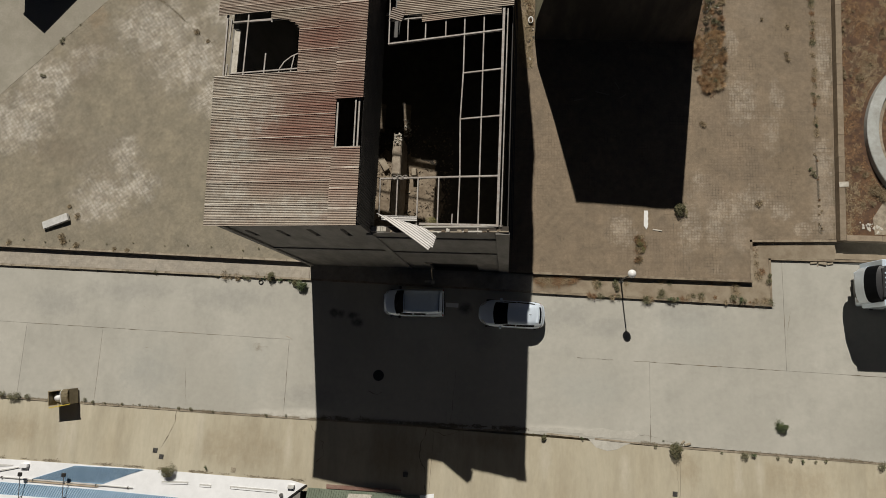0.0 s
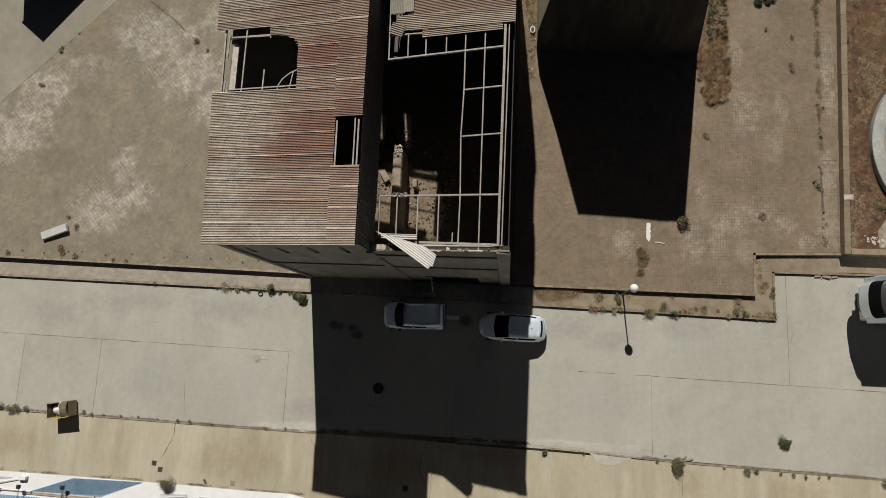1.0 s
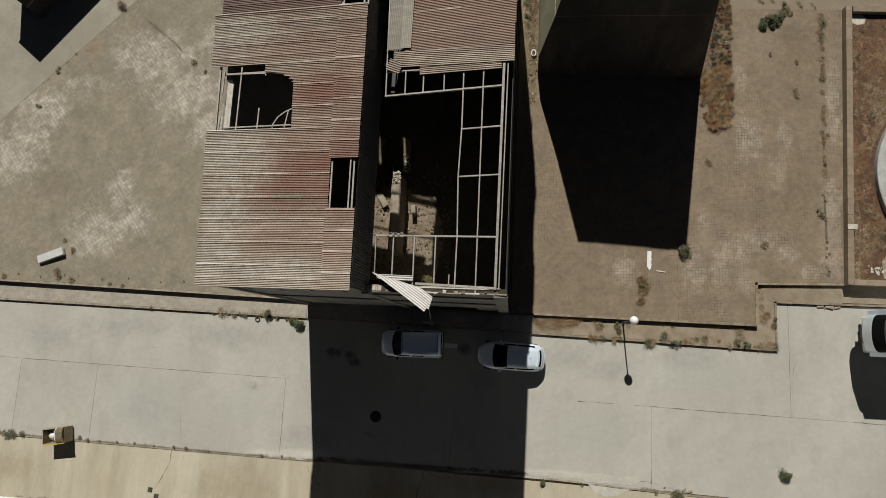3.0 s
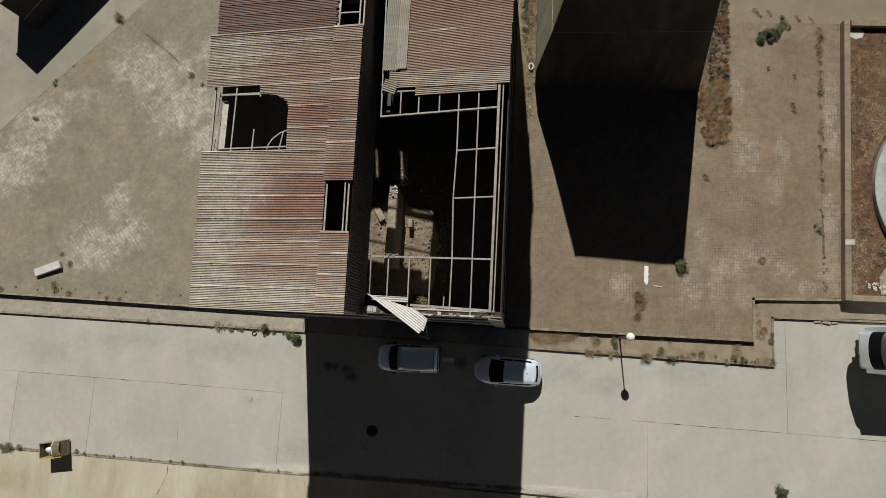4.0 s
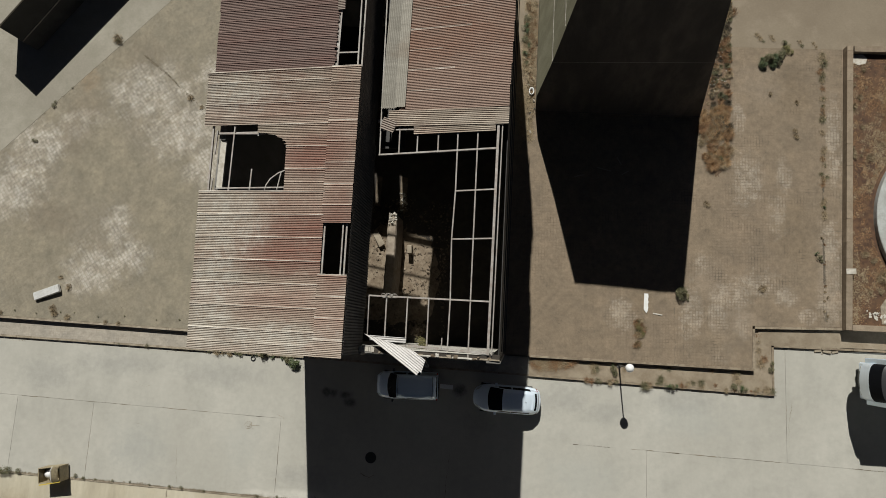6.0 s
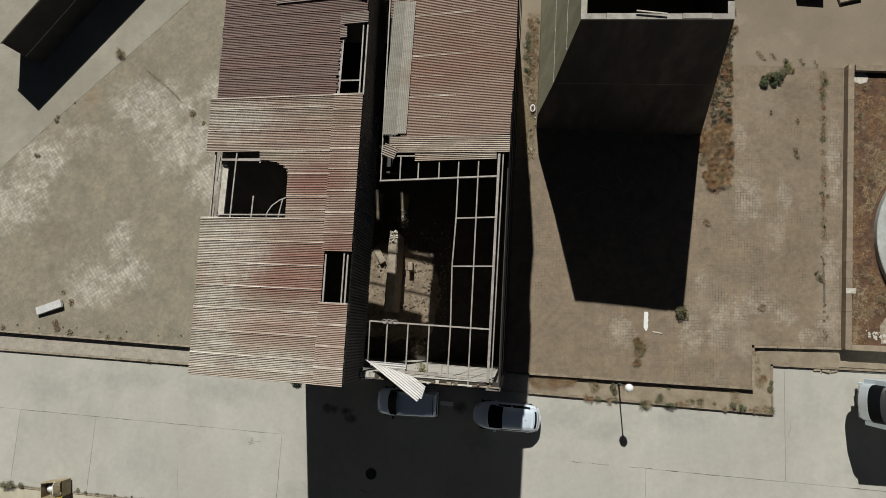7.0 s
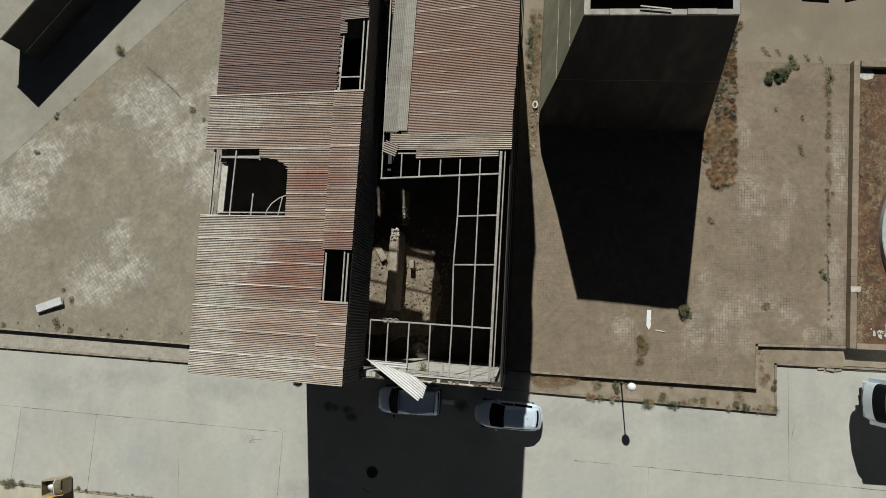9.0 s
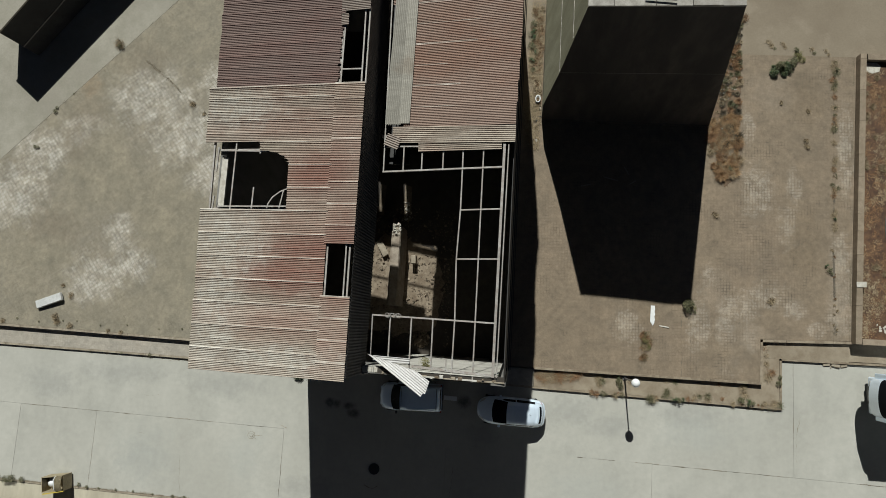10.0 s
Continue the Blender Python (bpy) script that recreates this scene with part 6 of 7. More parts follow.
def lpart(name, bm, mat, parent=None, label="", base=L0):
    bmesh.ops.translate(bm, verts=bm.verts, vec=-base)
    return part(name, bm, mat, parent or low, label)


def quad(a, b, c, d, dz, thick):
    return slab([a, b, c, d], dz, thick)


lpart("wall", slab([(-58, -28), (-12.9, -28), (-12.6, -14.7), (-58, -14.7)], -0.03, 4.9), PLASTER)
lpart("roof", slab([(-58, -28.2), (-13.3, -28.2), (-14.3, -15.9), (-12.24, -14.24), (-13.2, -14.02), (-16.3, -13.99), (-20.5, -13.86), (-23.1, -13.81), (-29.8, -13.68), (-32.9, -13.64), (-58, -13.5)], 0.0, 0.026), WHITE, label="white roof membrane")
lpart("edge_trim", slab([(-14.42, -15.9), (-14.26, -15.9), (-12.2, -14.24), (-12.32, -14.24)], 0.08, 0.1), DARK)
blue = lpart("blue_panel", slab([(-30.48, -14.78), (-25.72, -14.89), (-23.12, -13.83), (-27.72, -13.82)], 0.02, 0.016), BLUE, label="translucent blue corrugated panel")
blue2 = lpart("blue_roof", slab([(-58, -16.6), (-20.0, -16.6), (-20.6, -15.46), (-26.0, -15.25), (-32.7, -15.1), (-58, -14.6)], 0.02, 0.016), BLUE, label="blue ribbed metal roof")
for k in range(56):
    x = -30.42 + 0.0845 * k
    lpart("rib", quad((x, -14.78), (x + 0.035, -14.78), (x + 2.72, -13.84), (x + 2.685, -13.84), 0.04, 0.02), BLUE_PALE if k % 2 else BLUE, blue)
for k in range(80):
    x = -33.6 + 0.165 * k
    yt = float(np.interp(x, (-32.7, -26, -20.6), (-15.11, -15.26, -15.47)))
    lpart("rib", quad((x - 0.62, -16.5), (x - 0.56, -16.5), (x + 0.06, yt), (x, yt), 0.05, 0.03), BLUE_PALE, blue2)
lpart("seam", quad((-34.0, -16.15), (-24.0, -16.3), (-24.0, -15.98), (-34.0, -15.85), 0.07, 0.05), WHITE, blue2, "white ridge strip")
lpart("parapet", quad((-30.8, -14.98), (-26.05, -15.1), (-25.8, -14.92), (-30.45, -14.81), 0.06, 0.05), TAN_STRIP, label="tan cement strip below the blue panel")
rail = lpart("rail", quad((-33.2, -14.78), (-23.65, -15.03), (-23.65, -14.98), (-33.2, -14.74), 0.09, 0.05), BENCH)
for k in range(5):
    x = -32.6 + 2.15 * k
    lpart("bracket", quad((x, -14.86 - 0.026 * (x + 32.6)), (x + 0.08, -14.86 - 0.026 * (x + 32.6)), (x + 0.08, -14.72 - 0.026 * (x + 32.6)), (x, -14.72 - 0.026 * (x + 32.6)), 0.1, 0.1), POLE, rail)
for x0, x1, y0, y1 in ((-21.75, -20.0, -14.49, -14.45), (-19.22, -18.46, -14.55, -14.57), (-17.2, -14.1, -14.57, -14.67)):
    kerbed = lpart("rooflight", quad((x0, y0 - 0.14), (x1, y1 - 0.14), (x1, y1 + 0.02), (x0, y0 + 0.02), 0.045, 0.045), BENCH, label="low white upstand with a dark slot")
    lpart("slot", quad((x0 + 0.05, y0 - 0.15), (x1 - 0.05, y1 - 0.15), (x1 - 0.05, y1 - 0.08), (x0 + 0.05, y0 - 0.08), 0.049, 0.03), WHITE, kerbed)
lpart("roof_patch", quad((-33.6, -14.2), (-32.0, -14.06), (-31.9, -13.98), (-33.6, -13.98), 0.02, 0.016), BENCH)
lpart("duct", quad((-33.6, -14.62), (-31.4, -14.12), (-31.36, -14.06), (-33.6, -14.5), 0.07, 0.06), BENCH)
lpart("vent_box", slab([(-31.35, -14.1), (-30.85, -14.08), (-30.8, -13.86), (-31.3, -13.86)], 0.24, 0.24), WHITE)
lpart("vent_box", slab([(-13.42, -14.48), (-13.02, -14.48), (-12.97, -14.28), (-13.37, -14.28)], 0.2, 0.2), BENCH)
bm = bmesh.new()
cyl(bm, (-13.81, -14.94, gz(-13.81)), (-13.81, -14.94, gz(-13.81) + 0.12), 0.12, seg=14)
lpart("roof_outlet", bm, POLE)
for x, y in ((-31.04, -15.93), (-28.1, -15.82)):
    fl = thing("floodlight", x, y, gz(x) + 0.02, "dark floodlight on a long thin arm over the roof", "floodlight", group="floodlights on the blue roof")
    bm = bmesh.new()
    cyl(bm, (0, 0, 0), (0, 0, 0.3), 0.03, seg=8)
    cyl(bm, (0, 0, 0.28), (0.06, 1.42, 0.5), 0.024, seg=8)
    part("arm", bm, POLE, fl)
    part("head", boxbm(-0.08, 0.2, 1.36, 1.62, 0.44, 0.58, bevel=0.04), DARK, fl)
# lean-to with the green roof, a rusty beam along its top
green = thing("green_roof_shed", -8.0, -19.0, gz(-8.0) - 5.0, "lean-to with green ribbed roof below the street", "shed")
G0 = Vector((-8.0, -19.0, gz(-8.0) - 5.0))
lpart("wall", slab([(-12.4, -24), (-4.8, -24), (-4.9, -14.7), (-12.1, -14.7)], -0.03, 4.9), PLASTER, green, base=G0)
gro = lpart("roof", slab([(-13.2, -24.2), (-4.6, -24.2), (-4.95, -14.52), (-12.14, -14.4)], -0.004, 0.022), GREEN, green, base=G0)
for k in range(44):
    x = -12.05 + 0.16 * k
    lpart("rib", quad((x - 0.5, -17), (x - 0.44, -17), (x + 0.06, -14.45 - 0.014 * (x + 12)), (x, -14.45 - 0.014 * (x + 12)), 0.03, 0.03), GREEN, gro, base=G0)
lpart("beam", quad((-10.92, -14.38), (-6.1, -14.4), (-6.1, -14.24), (-10.92, -14.13), 0.06, 0.08), OXIDE, green, "rust-red painted beam with flaking ends", base=G0)
lpart("roof_patch", quad((-9.62, -15.3), (-8.1, -15.3), (-7.95, -14.62), (-9.45, -14.62), 0.036, 0.02), LIMEWASH, green, "pale cement patch", base=G0)
white = thing("white_roof_house", 8.0, -21.0, gz(8.0) - 5.0, "house with a plain white roof below the street", "house")
W0 = Vector((8.0, -21.0, gz(8.0) - 5.0))
lpart("wall", slab([(-4.2, -28), (30, -28), (30, -16.8), (-4.2, -16.7)], -0.2, 4.7), PLASTER, white, base=W0)
lpart("roof", slab([(-4.5, -28.2), (30.2, -28.2), (30.2, -16.7), (-4.0, -16.6), (-4.0, -14.36), (-4.88, -14.5)], 0.0, 0.024), WHITE, white, base=W0)

# unseen pale wall added to the south to bounce sun into the street's shade
setting("wall_south", boxbm(-62, 62, -34.4, -34.0, -6.5, 9.5), PLASTER_WARM, "plain pale wall added out of view to bounce sunlight into the street", "wall")

# ---- cracks and repairs ----
def crack(pts, w, dz, parent, mat, wob=0.04, step=0.1):
    """A ragged dark crack wandering along a line of points, closed here and there."""
    fine, drift = [], 0.0
    for (x0, y0), (x1, y1) in zip(pts, pts[1:]):
        n = max(1, int(math.hypot(x1 - x0, y1 - y0) / step))
        for i in range(n):
            drift = 0.85 * drift + rnd.gauss(0, wob * 0.5)
            fine.append((x0 + (x1 - x0) * i / n + drift, y0 + (y1 - y0) * i / n + drift * 0.7))
    fine.append(pts[-1])
    bm = bmesh.new()
    prev = None
    for i, (x, y) in enumerate(fine):
        q = fine[min(i + 1, len(fine) - 1)]
        p = fine[max(i - 1, 0)]
        d = Vector((q[0] - p[0], q[1] - p[1])).normalized()
        h = w * rnd.uniform(0.15, 1.0) * (0.55 + 0.9 * max(-0.5, noise.noise(Vector((x * 1.3, y * 1.3, 4.0))))) / 2
        a = bm.verts.new((x - d.y * h, y + d.x * h, gz(x) + dz))
        b = bm.verts.new((x + d.y * h, y - d.x * h, gz(x) + dz))
        if prev:
            bm.faces.new((prev[0], prev[1], b, a))
        prev = (a, b)
    return part("crack", bm, mat, parent)


def dirt_line(name, label, lines, mat, n, spread, size, seed, gaps=0.0, tall=0.012):
    """Dry soil, grit and litter gathered along lines of points (x, y, dz)."""
    q = random.Random(seed)
    ob = tagged(new(name, bpy.data.meshes.new(name)), label, "dirt", kind="stuff")
    verts, faces = [], []
    legs = [(p, r) for pts in lines for p, r in zip(pts, pts[1:])]
    lens = [math.hypot(r[0] - p[0], r[1] - p[1]) for p, r in legs]
    for p, r in q.choices(legs, lens, k=n):
        u = q.random()
        x, y, dz = [a + (b - a) * u for a, b in zip(p, r)]
        if noise.noise(Vector((x * 0.8, y * 0.8, seed))) + 0.5 * noise.noise(Vector((x * 3.1, y * 3.1, seed))) < gaps + q.uniform(-0.3, 0.3):
            continue
        wide = spread * (0.6 + 0.8 * abs(noise.noise(Vector((x * 0.5, y * 0.5, 3.0 + seed)))))
        x, y = x + q.gauss(0, wide), y + q.gauss(0, wide)
        k, a = size * q.choice((0.3, 0.4, 0.5, 0.6, 0.8, 1.0, 1.5)), q.uniform(0, 6.28)
        i = len(verts)
        z = gz(x) + dz + 0.004
        for c in range(5):
            b = a + 1.2566 * c
            e = k * q.uniform(0.5, 1.1)
            verts.append((x + e * math.cos(b), y + e * math.sin(b), z))
        verts.append((x, y, z + tall * q.uniform(0.3, 1.0)))
        faces += [(i + c, i + (c + 1) % 5, i + 5) for c in range(5)]
    ob.data.from_pydata(verts, [], faces)
    ob.data.materials.append(mat)
    return ob


DIRT = surface("gutter_dirt", (0.19, 0.155, 0.105), (0.26, 0.215, 0.15), (0.12, 0.1, 0.065), big=1.2, mid=4, relief=0.2)
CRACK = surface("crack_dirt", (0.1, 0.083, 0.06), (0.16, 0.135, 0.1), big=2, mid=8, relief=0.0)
crack([(-21.3, -9.9), (-21.35, -10.7), (-21.75, -11.7), (-22.1, -12.4)], 0.07, -0.024, shoulder, CRACK, 0.05)
crack([(-4.6, -10.4), (-5.0, -11.3), (-5.0, -12.3), (-4.7, -13.2), (-4.5, -14.4)], 0.09, -0.024, shoulder, CRACK, 0.06)
crack([(11.2, -11.0), (11.3, -13.9)], 0.03, -0.024, shoulder, CRACK, 0.03)
crack([(-12.4, -10.25), (-11.9, -10.9), (-11.4, -11.6), (-11.3, -12.4), (-11.7, -12.8)], 0.06, -0.024, shoulder, CRACK, 0.05)
crack([(-4.6, -10.35), (-3.4, -10.15), (-2.4, -10.4), (-3.4, -10.7), (-4.3, -10.4)], 0.06, 0.009, road, CRACK, 0.05)
crack([(-5.4, -10.2), (-4.4, -10.1), (-2.5, -10.05), (-0.6, -10.0), (1.6, -10.1)], 0.12, 0.009, road, CRACK, 0.07)
crack([(8.8, -10.1), (9.5, -10.15), (11.2, -10.5)], 0.03, 0.006, road, CRACK, 0.04)
crack([(-21.0, -7.2), (-20.7, -9.6)], 0.025, 0.006, road, CRACK, 0.02)
crack([(-2.9, -6.6), (-2.95, -8.0), (-3.1, -9.9)], 0.04, 0.006, road, CRACK, 0.05)
crack([(-8.6, -8.2), (-8.1, -8.45), (-7.7, -8.2)], 0.16, 0.006, road, CRACK, 0.06)
crack([(20.6, 9.0), (22.0, 9.1)], 0.06, 0.422, yard_e, CRACK, 0.04)
crack([(11.2, -0.0), (11.25, 2.0), (11.1, 4.0)], 0.05, 0.416, yard_e, CRACK, 0.03)
crack([(11.75, 0.1), (11.8, 1.6), (11.7, 3.6)], 0.03, 0.416, yard_e, CRACK, 0.03)
for k in range(22):
    a = rnd.choice((rnd.uniform(-33, -16.5), rnd.uniform(2, 24)))
    b = a + rnd.uniform(0.4, 2.4)
    crack([(a, joint_y(a)), (b, joint_y(b))], rnd.uniform(0.03, 0.06), 0.0085, road, rnd.choice((DIRT, CRACK)), 0.02)
for x, hi, lo in ((-27.0, -4.8, -9.6), (-14.1, -5.0, -9.9), (9.6, -5.6, -10.4), (18.2, 1.2, -5.6)):
    for k in range(4):
        y = rnd.uniform(lo, hi)
        crack([(x, y), (x, y - rnd.uniform(0.3, 1.2))], rnd.uniform(0.02, 0.045), 0.0085, road, rnd.choice((DIRT, CRACK)), 0.015)
for p in ([(-24.4, -3.2), (-23.6, -3.5), (-22.8, -3.4)], [(18.6, -2.0), (18.3, -3.4), (18.4, -4.8)], [(-16.6, -5.3), (-15.9, -5.9)], [(-24.0, -5.9), (-23.3, -6.1)]):
    crack(p, 0.022, 0.0085, road, DIRT, 0.04)


for r, w in ((0.24, 0.05), (0.12, 0.07)):
    crack([(-16.25 + r * math.cos(0.63 * k), -5.59 + r * math.sin(0.63 * k)) for k in range(11)], w, 0.0085, road, DIRT, 0.03, 0.05)
crack([(-16.0, -5.62), (-15.5, -5.6)], 0.03, 0.0085, road, DIRT, 0.03, 0.05)
crack([(-14.35, -4.8), (-14.1, -5.0), (-13.95, -5.05)], 0.14, 0.0085, road, RUSSET, 0.06, 0.05)


def along(f, a, b, dz, off=0.0, n=12):
    return [(a + (b - a) * k / n, f(a + (b - a) * k / n) + off, dz) for k in range(n + 1)]


dirt_line("gutter_dirt", "dry soil and grit gathered along the broken gutter", [along(gutter_y, -34, -13, 0.006), along(gutter_y, -12.6, -4.8, 0.006), along(gutter_y, 9.0, 25, 0.006)], DIRT, 16000, 0.055, 0.022, 2, 0.0)
# this stretch of the gutter gets the darker material
dirt_line("gutter_dirt", "darker soil in the gutter before the hall", [along(gutter_y, -11.5, 1.8, 0.008, 0.1)], CRACK, 9000, 0.1, 0.03, 4, 0.0)
dirt_line("kerb_dirt", "dry soil along the foot of the kerb", [along(kerb_y, -34, -13.2, 0.005, -0.06), along(kerb_y, 2.2, 17.2, 0.005, -0.06)], DIRT, 9000, 0.06, 0.022, 5, 0.05)
dirt_line("edge_dirt", "dry soil and grit along the lower edge of the street", [[(-33.5, -13.52, -0.024), (-23.5, -13.68, -0.024), (-16.3, -13.9, -0.024), (-12.4, -14.0, -0.024)]], DIRT, 6000, 0.06, 0.022, 6, 0.1)
dirt_line("joint_dirt", "dark soil and dead growth in the long joint of the yard", [[(20.6, 3.2, 0.414), (20.55, 9.0, 0.414), (20.7, 14.0, 0.414), (20.85, 21.3, 0.414)]], CRACK, 9000, 0.055, 0.022, 7, 0.05)
dirt_line("joint_dirt", "brown soil washed into the joint of the yard", [[(-26.3, 19.8, 0.412), (-24.3, 18.3, 0.412), (-22.4, 16.6, 0.412), (-20.9, 15.6, 0.412)]], DIRT, 2600, 0.05, 0.02, 8, 0.0)
dirt_line("joint_dirt", "thin brown soil along the edge of the cast concrete", [[(-40.0, 8.05, 0.418), (-22.0, 26.95, 0.418)]], DIRT, 2400, 0.06, 0.02, 10, 0.15)
dirt_line("wall_dirt", "dark soil at the foot of the bed's wall", [[(21.45, 3.0, 0.414), (22.05, 21.3, 0.414)]], DIRT, 5000, 0.05, 0.022, 9, 0.05)
upper = [(5.5, -10.36), (8.5, -10.42), (8.9, -10.1), (8.6, -9.85), (7.6, -9.98), (6.6, -9.8), (5.7, -9.92), (5.2, -10.12)]
lower = [(5.9, -10.72), (6.2, -11.02), (6.9, -11.2), (7.5, -11.08), (8.0, -10.8), (8.5, -10.62), (8.62, -10.36), (5.5, -10.3)]
part("cement_patch", slab(upper, 0.012, 0.1), PATCH, gutter)
part("cement_patch", slab(lower, -0.02, 0.1), PATCH, gutter)
part("cement_patch", slab([(2.0, -10.18), (5.3, -10.2), (5.3, -9.99), (3.8, -9.9), (2.0, -9.96)], 0.01, 0.1), PATCH, gutter)
part("cement_patch", slab([(-15.2, -10.02), (-12.6, -10.14), (-12.1, -9.98), (-12.5, -9.84), (-13.4, -9.88), (-14.1, -9.72), (-14.9, -9.78)], 0.009, 0.1), PATCH, gutter)

# ---- weeds and dry grass ----
def leaf_mesh(name, n, r, h, leaf, mat, seed, lean=0.7, narrow=0.35):
    """A clump of small leaves on short stalks, uneven in outline."""
    q = random.Random(seed)
    verts, faces = [], []
    lobes = [(q.uniform(0, 6.28), q.uniform(0.25, 1.0)) for _ in range(5)]
    for _ in range(n):
        a, k = q.choice(lobes)
        a += q.gauss(0, 0.55)
        d = r * k * q.random() ** 0.6
        z = h * (1 - 0.6 * (d / r) ** 2) * q.uniform(0.25, 1.0)
        c = Vector((d * math.cos(a), d * math.sin(a), z))
        u = Vector((math.cos(a + q.gauss(0, 0.8)), math.sin(a + q.gauss(0, 0.8)), q.uniform(-0.3, lean))).normalized()
        v = u.cross(Vector((q.uniform(-1, 1), q.uniform(-1, 1), 1))).normalized()
        l, w = leaf * q.uniform(0.6, 1.4), leaf * narrow * q.uniform(0.6, 1.2)
        i = len(verts)
        verts += [c - u * l / 2, c + v * w / 2, c + u * l / 2, c - v * w / 2]
        faces.append((i, i + 1, i + 2, i + 3))
    me = bpy.data.meshes.new(name)
    me.from_pydata([tuple(p) for p in verts], [], faces)
    me.materials.append(mat)
    return me


def blade_mesh(name, n, r, h, mat, seed, reach=0.6):
    """A tuft of dry blades fanning out from its root."""
    q = random.Random(seed)
    verts, faces = [], []
    for _ in range(n):
        a, d = q.uniform(0, 6.28), r * 0.8 * q.random()
        o = Vector((d * math.cos(a), d * math.sin(a) * 0.7, 0))
        b = a + q.gauss(0, 1.4)
        out = r * q.uniform(0.15, 1.0) * reach
        tip = o + Vector((out * math.cos(b), out * math.sin(b), h * q.uniform(0.15, 1.0)))
        mid = (o + tip) / 2 + Vector((0, 0, h * 0.15))
        w = Vector((-math.sin(b), math.cos(b), 0)) * q.uniform(0.003, 0.008)
        i = len(verts)
        verts += [o - w, o + w, mid + w, mid - w, tip]
        faces += [(i, i + 1, i + 2, i + 3), (i + 3, i + 2, i + 4)]
    me = bpy.data.meshes.new(name)
    me.from_pydata([tuple(p) for p in verts], [], faces)
    me.materials.append(mat)
    return me


GREENS = [leaf_mesh("leaves", 260, 0.34, 0.32, 0.075, m, 11 + i) for i, m in enumerate((LEAF, LEAF, LEAF_BRIGHT))]
BUSHY = [leaf_mesh("leaves", 1500, 0.62, 0.6, 0.085, LEAF, 31), leaf_mesh("leaves", 1300, 0.6, 0.55, 0.09, LEAF_BRIGHT, 33), leaf_mesh("leaves", 900, 0.6, 0.5, 0.08, LEAF_YELLOW, 35)]
TUFTS = [blade_mesh("grass", 260, 0.45, 0.3, m, 51 + i) for i, m in enumerate((STRAW, RUSSET, STRAW, LEAF))]


FANS = [blade_mesh("grass", 150, 0.42, 0.2, m, 71 + i, 1.0) for i, m in enumerate((STRAW, RUSSET, LEAF))]


def plant(me, x, y, z, s, name, label, group):
    p = thing(name, x, y, z, label, "weed" if name == "weed" else name.replace("_", " "), rz=rnd.uniform(0, 360), group=group)
    p.scale = (s, s, s)
    shared("foliage" if name != "grass_tuft" else "grass", me, p)
    return p


def weed(x, y, dz, s, kind=None):
    plant(GREENS[rnd.randrange(3) if kind is None else kind], x, y, gz(x) + dz, s, "weed", "small dusty green weed growing from a joint", "weeds in the joints")


def tuft(x, y, dz, s, kind=None):
    plant(TUFTS[rnd.randrange(3) if kind is None else kind], x, y, gz(x) + dz, s, "grass_tuft", "tuft of dry straw-coloured grass", "dry grass tufts")


def fan(x, y, dz, s, kind=0):
    plant(FANS[kind], x, y, gz(x) + dz, s, "grass_tuft", "wide tuft of dry overhanging grass", "dry grass tufts")


def bush(x, y, dz, s, kind=0):
    plant(BUSHY[kind], x, y, gz(x) + dz, s, "bush", "rounded dusty green bush growing from the concrete", "bushes")


# street
bush(17.8, -9.06, 0, 0.95, 1)
bush(11.3, -10.95, 0, 1.1)
bush(2.8, -10.5, 0, 0.5)
bush(-21.37, -13.62, 0, 1.1)
bush(-13.35, -1.25, 0, 1.0, 1)
bush(-13.9, -1.15, 0, 0.6, 0)
bush(-15.5, -0.9, 0.1, 0.7)
for x, y, s in ((-18.9, -13.5, 0.6), (-15.0, -1.1, 0.7), (-16.1, -0.95, 0.6), (-14.4, -1.1, 0.6), (5.3, -10.5, 0.55), (9.9, -10.75, 0.5), (15.4, -11.05, 1.0), (15.9, -11.0, 0.8), (14.0, -10.95, 0.35),
                (17.4, -11.1, 0.45), (18.2, -11.15, 0.55), (18.9, -11.2, 0.6), (19.7, -11.2, 0.4), (20.3, -11.15, 0.45), (23.6, -11.3, 1.0), (24.6, -11.3, 1.1), (10.4, -10.4, 0.3), (2.2, -10.4, 0.3)):
    weed(x, y, 0, s)
for x, y, s in ((-33.36, -9.44, 0.9), (-32.65, -9.58, 1.2), (-32.2, -9.55, 1.1), (-31.54, -9.52, 0.8), (-27.57, -9.58, 0.55), (-27.0, -9.7, 0.5), (-25.01, -9.72, 0.35), (-23.84, -9.72, 0.35), (-21.12, -9.82, 0.45),
                (-20.3, -9.85, 0.5), (-18.81, -9.96, 0.35), (-15.21, -10.0, 0.4), (-13.9, -9.96, 0.4), (-26.2, -9.72, 0.3), (-22.5, -9.8, 0.3)):
    weed(x, y, 0, s, 0)
for x, y, s in ((-25.68, -0.8, 0.55), (-23.7, -0.8, 0.65), (-27.91, -0.85, 0.35), (-19.4, -0.95, 0.5)):
    weed(x, y, 0.02, s, 0)
for i in range(22):
    x = rnd.uniform(-19.0, -13.6)
    (tuft if rnd.random() < 0.6 else weed)(x, kerb_y(x) - 0.02 + rnd.uniform(-0.1, 0.12), 0.03, rnd.uniform(0.25, 0.7), 0)
for x, y, s in ((-18.86, -0.85, 0.9), (-18.0, -0.9, 0.7), (-16.6, -0.8, 0.6), (-15.9, -0.8, 0.6)):
    tuft(x, y, 0.05, s)
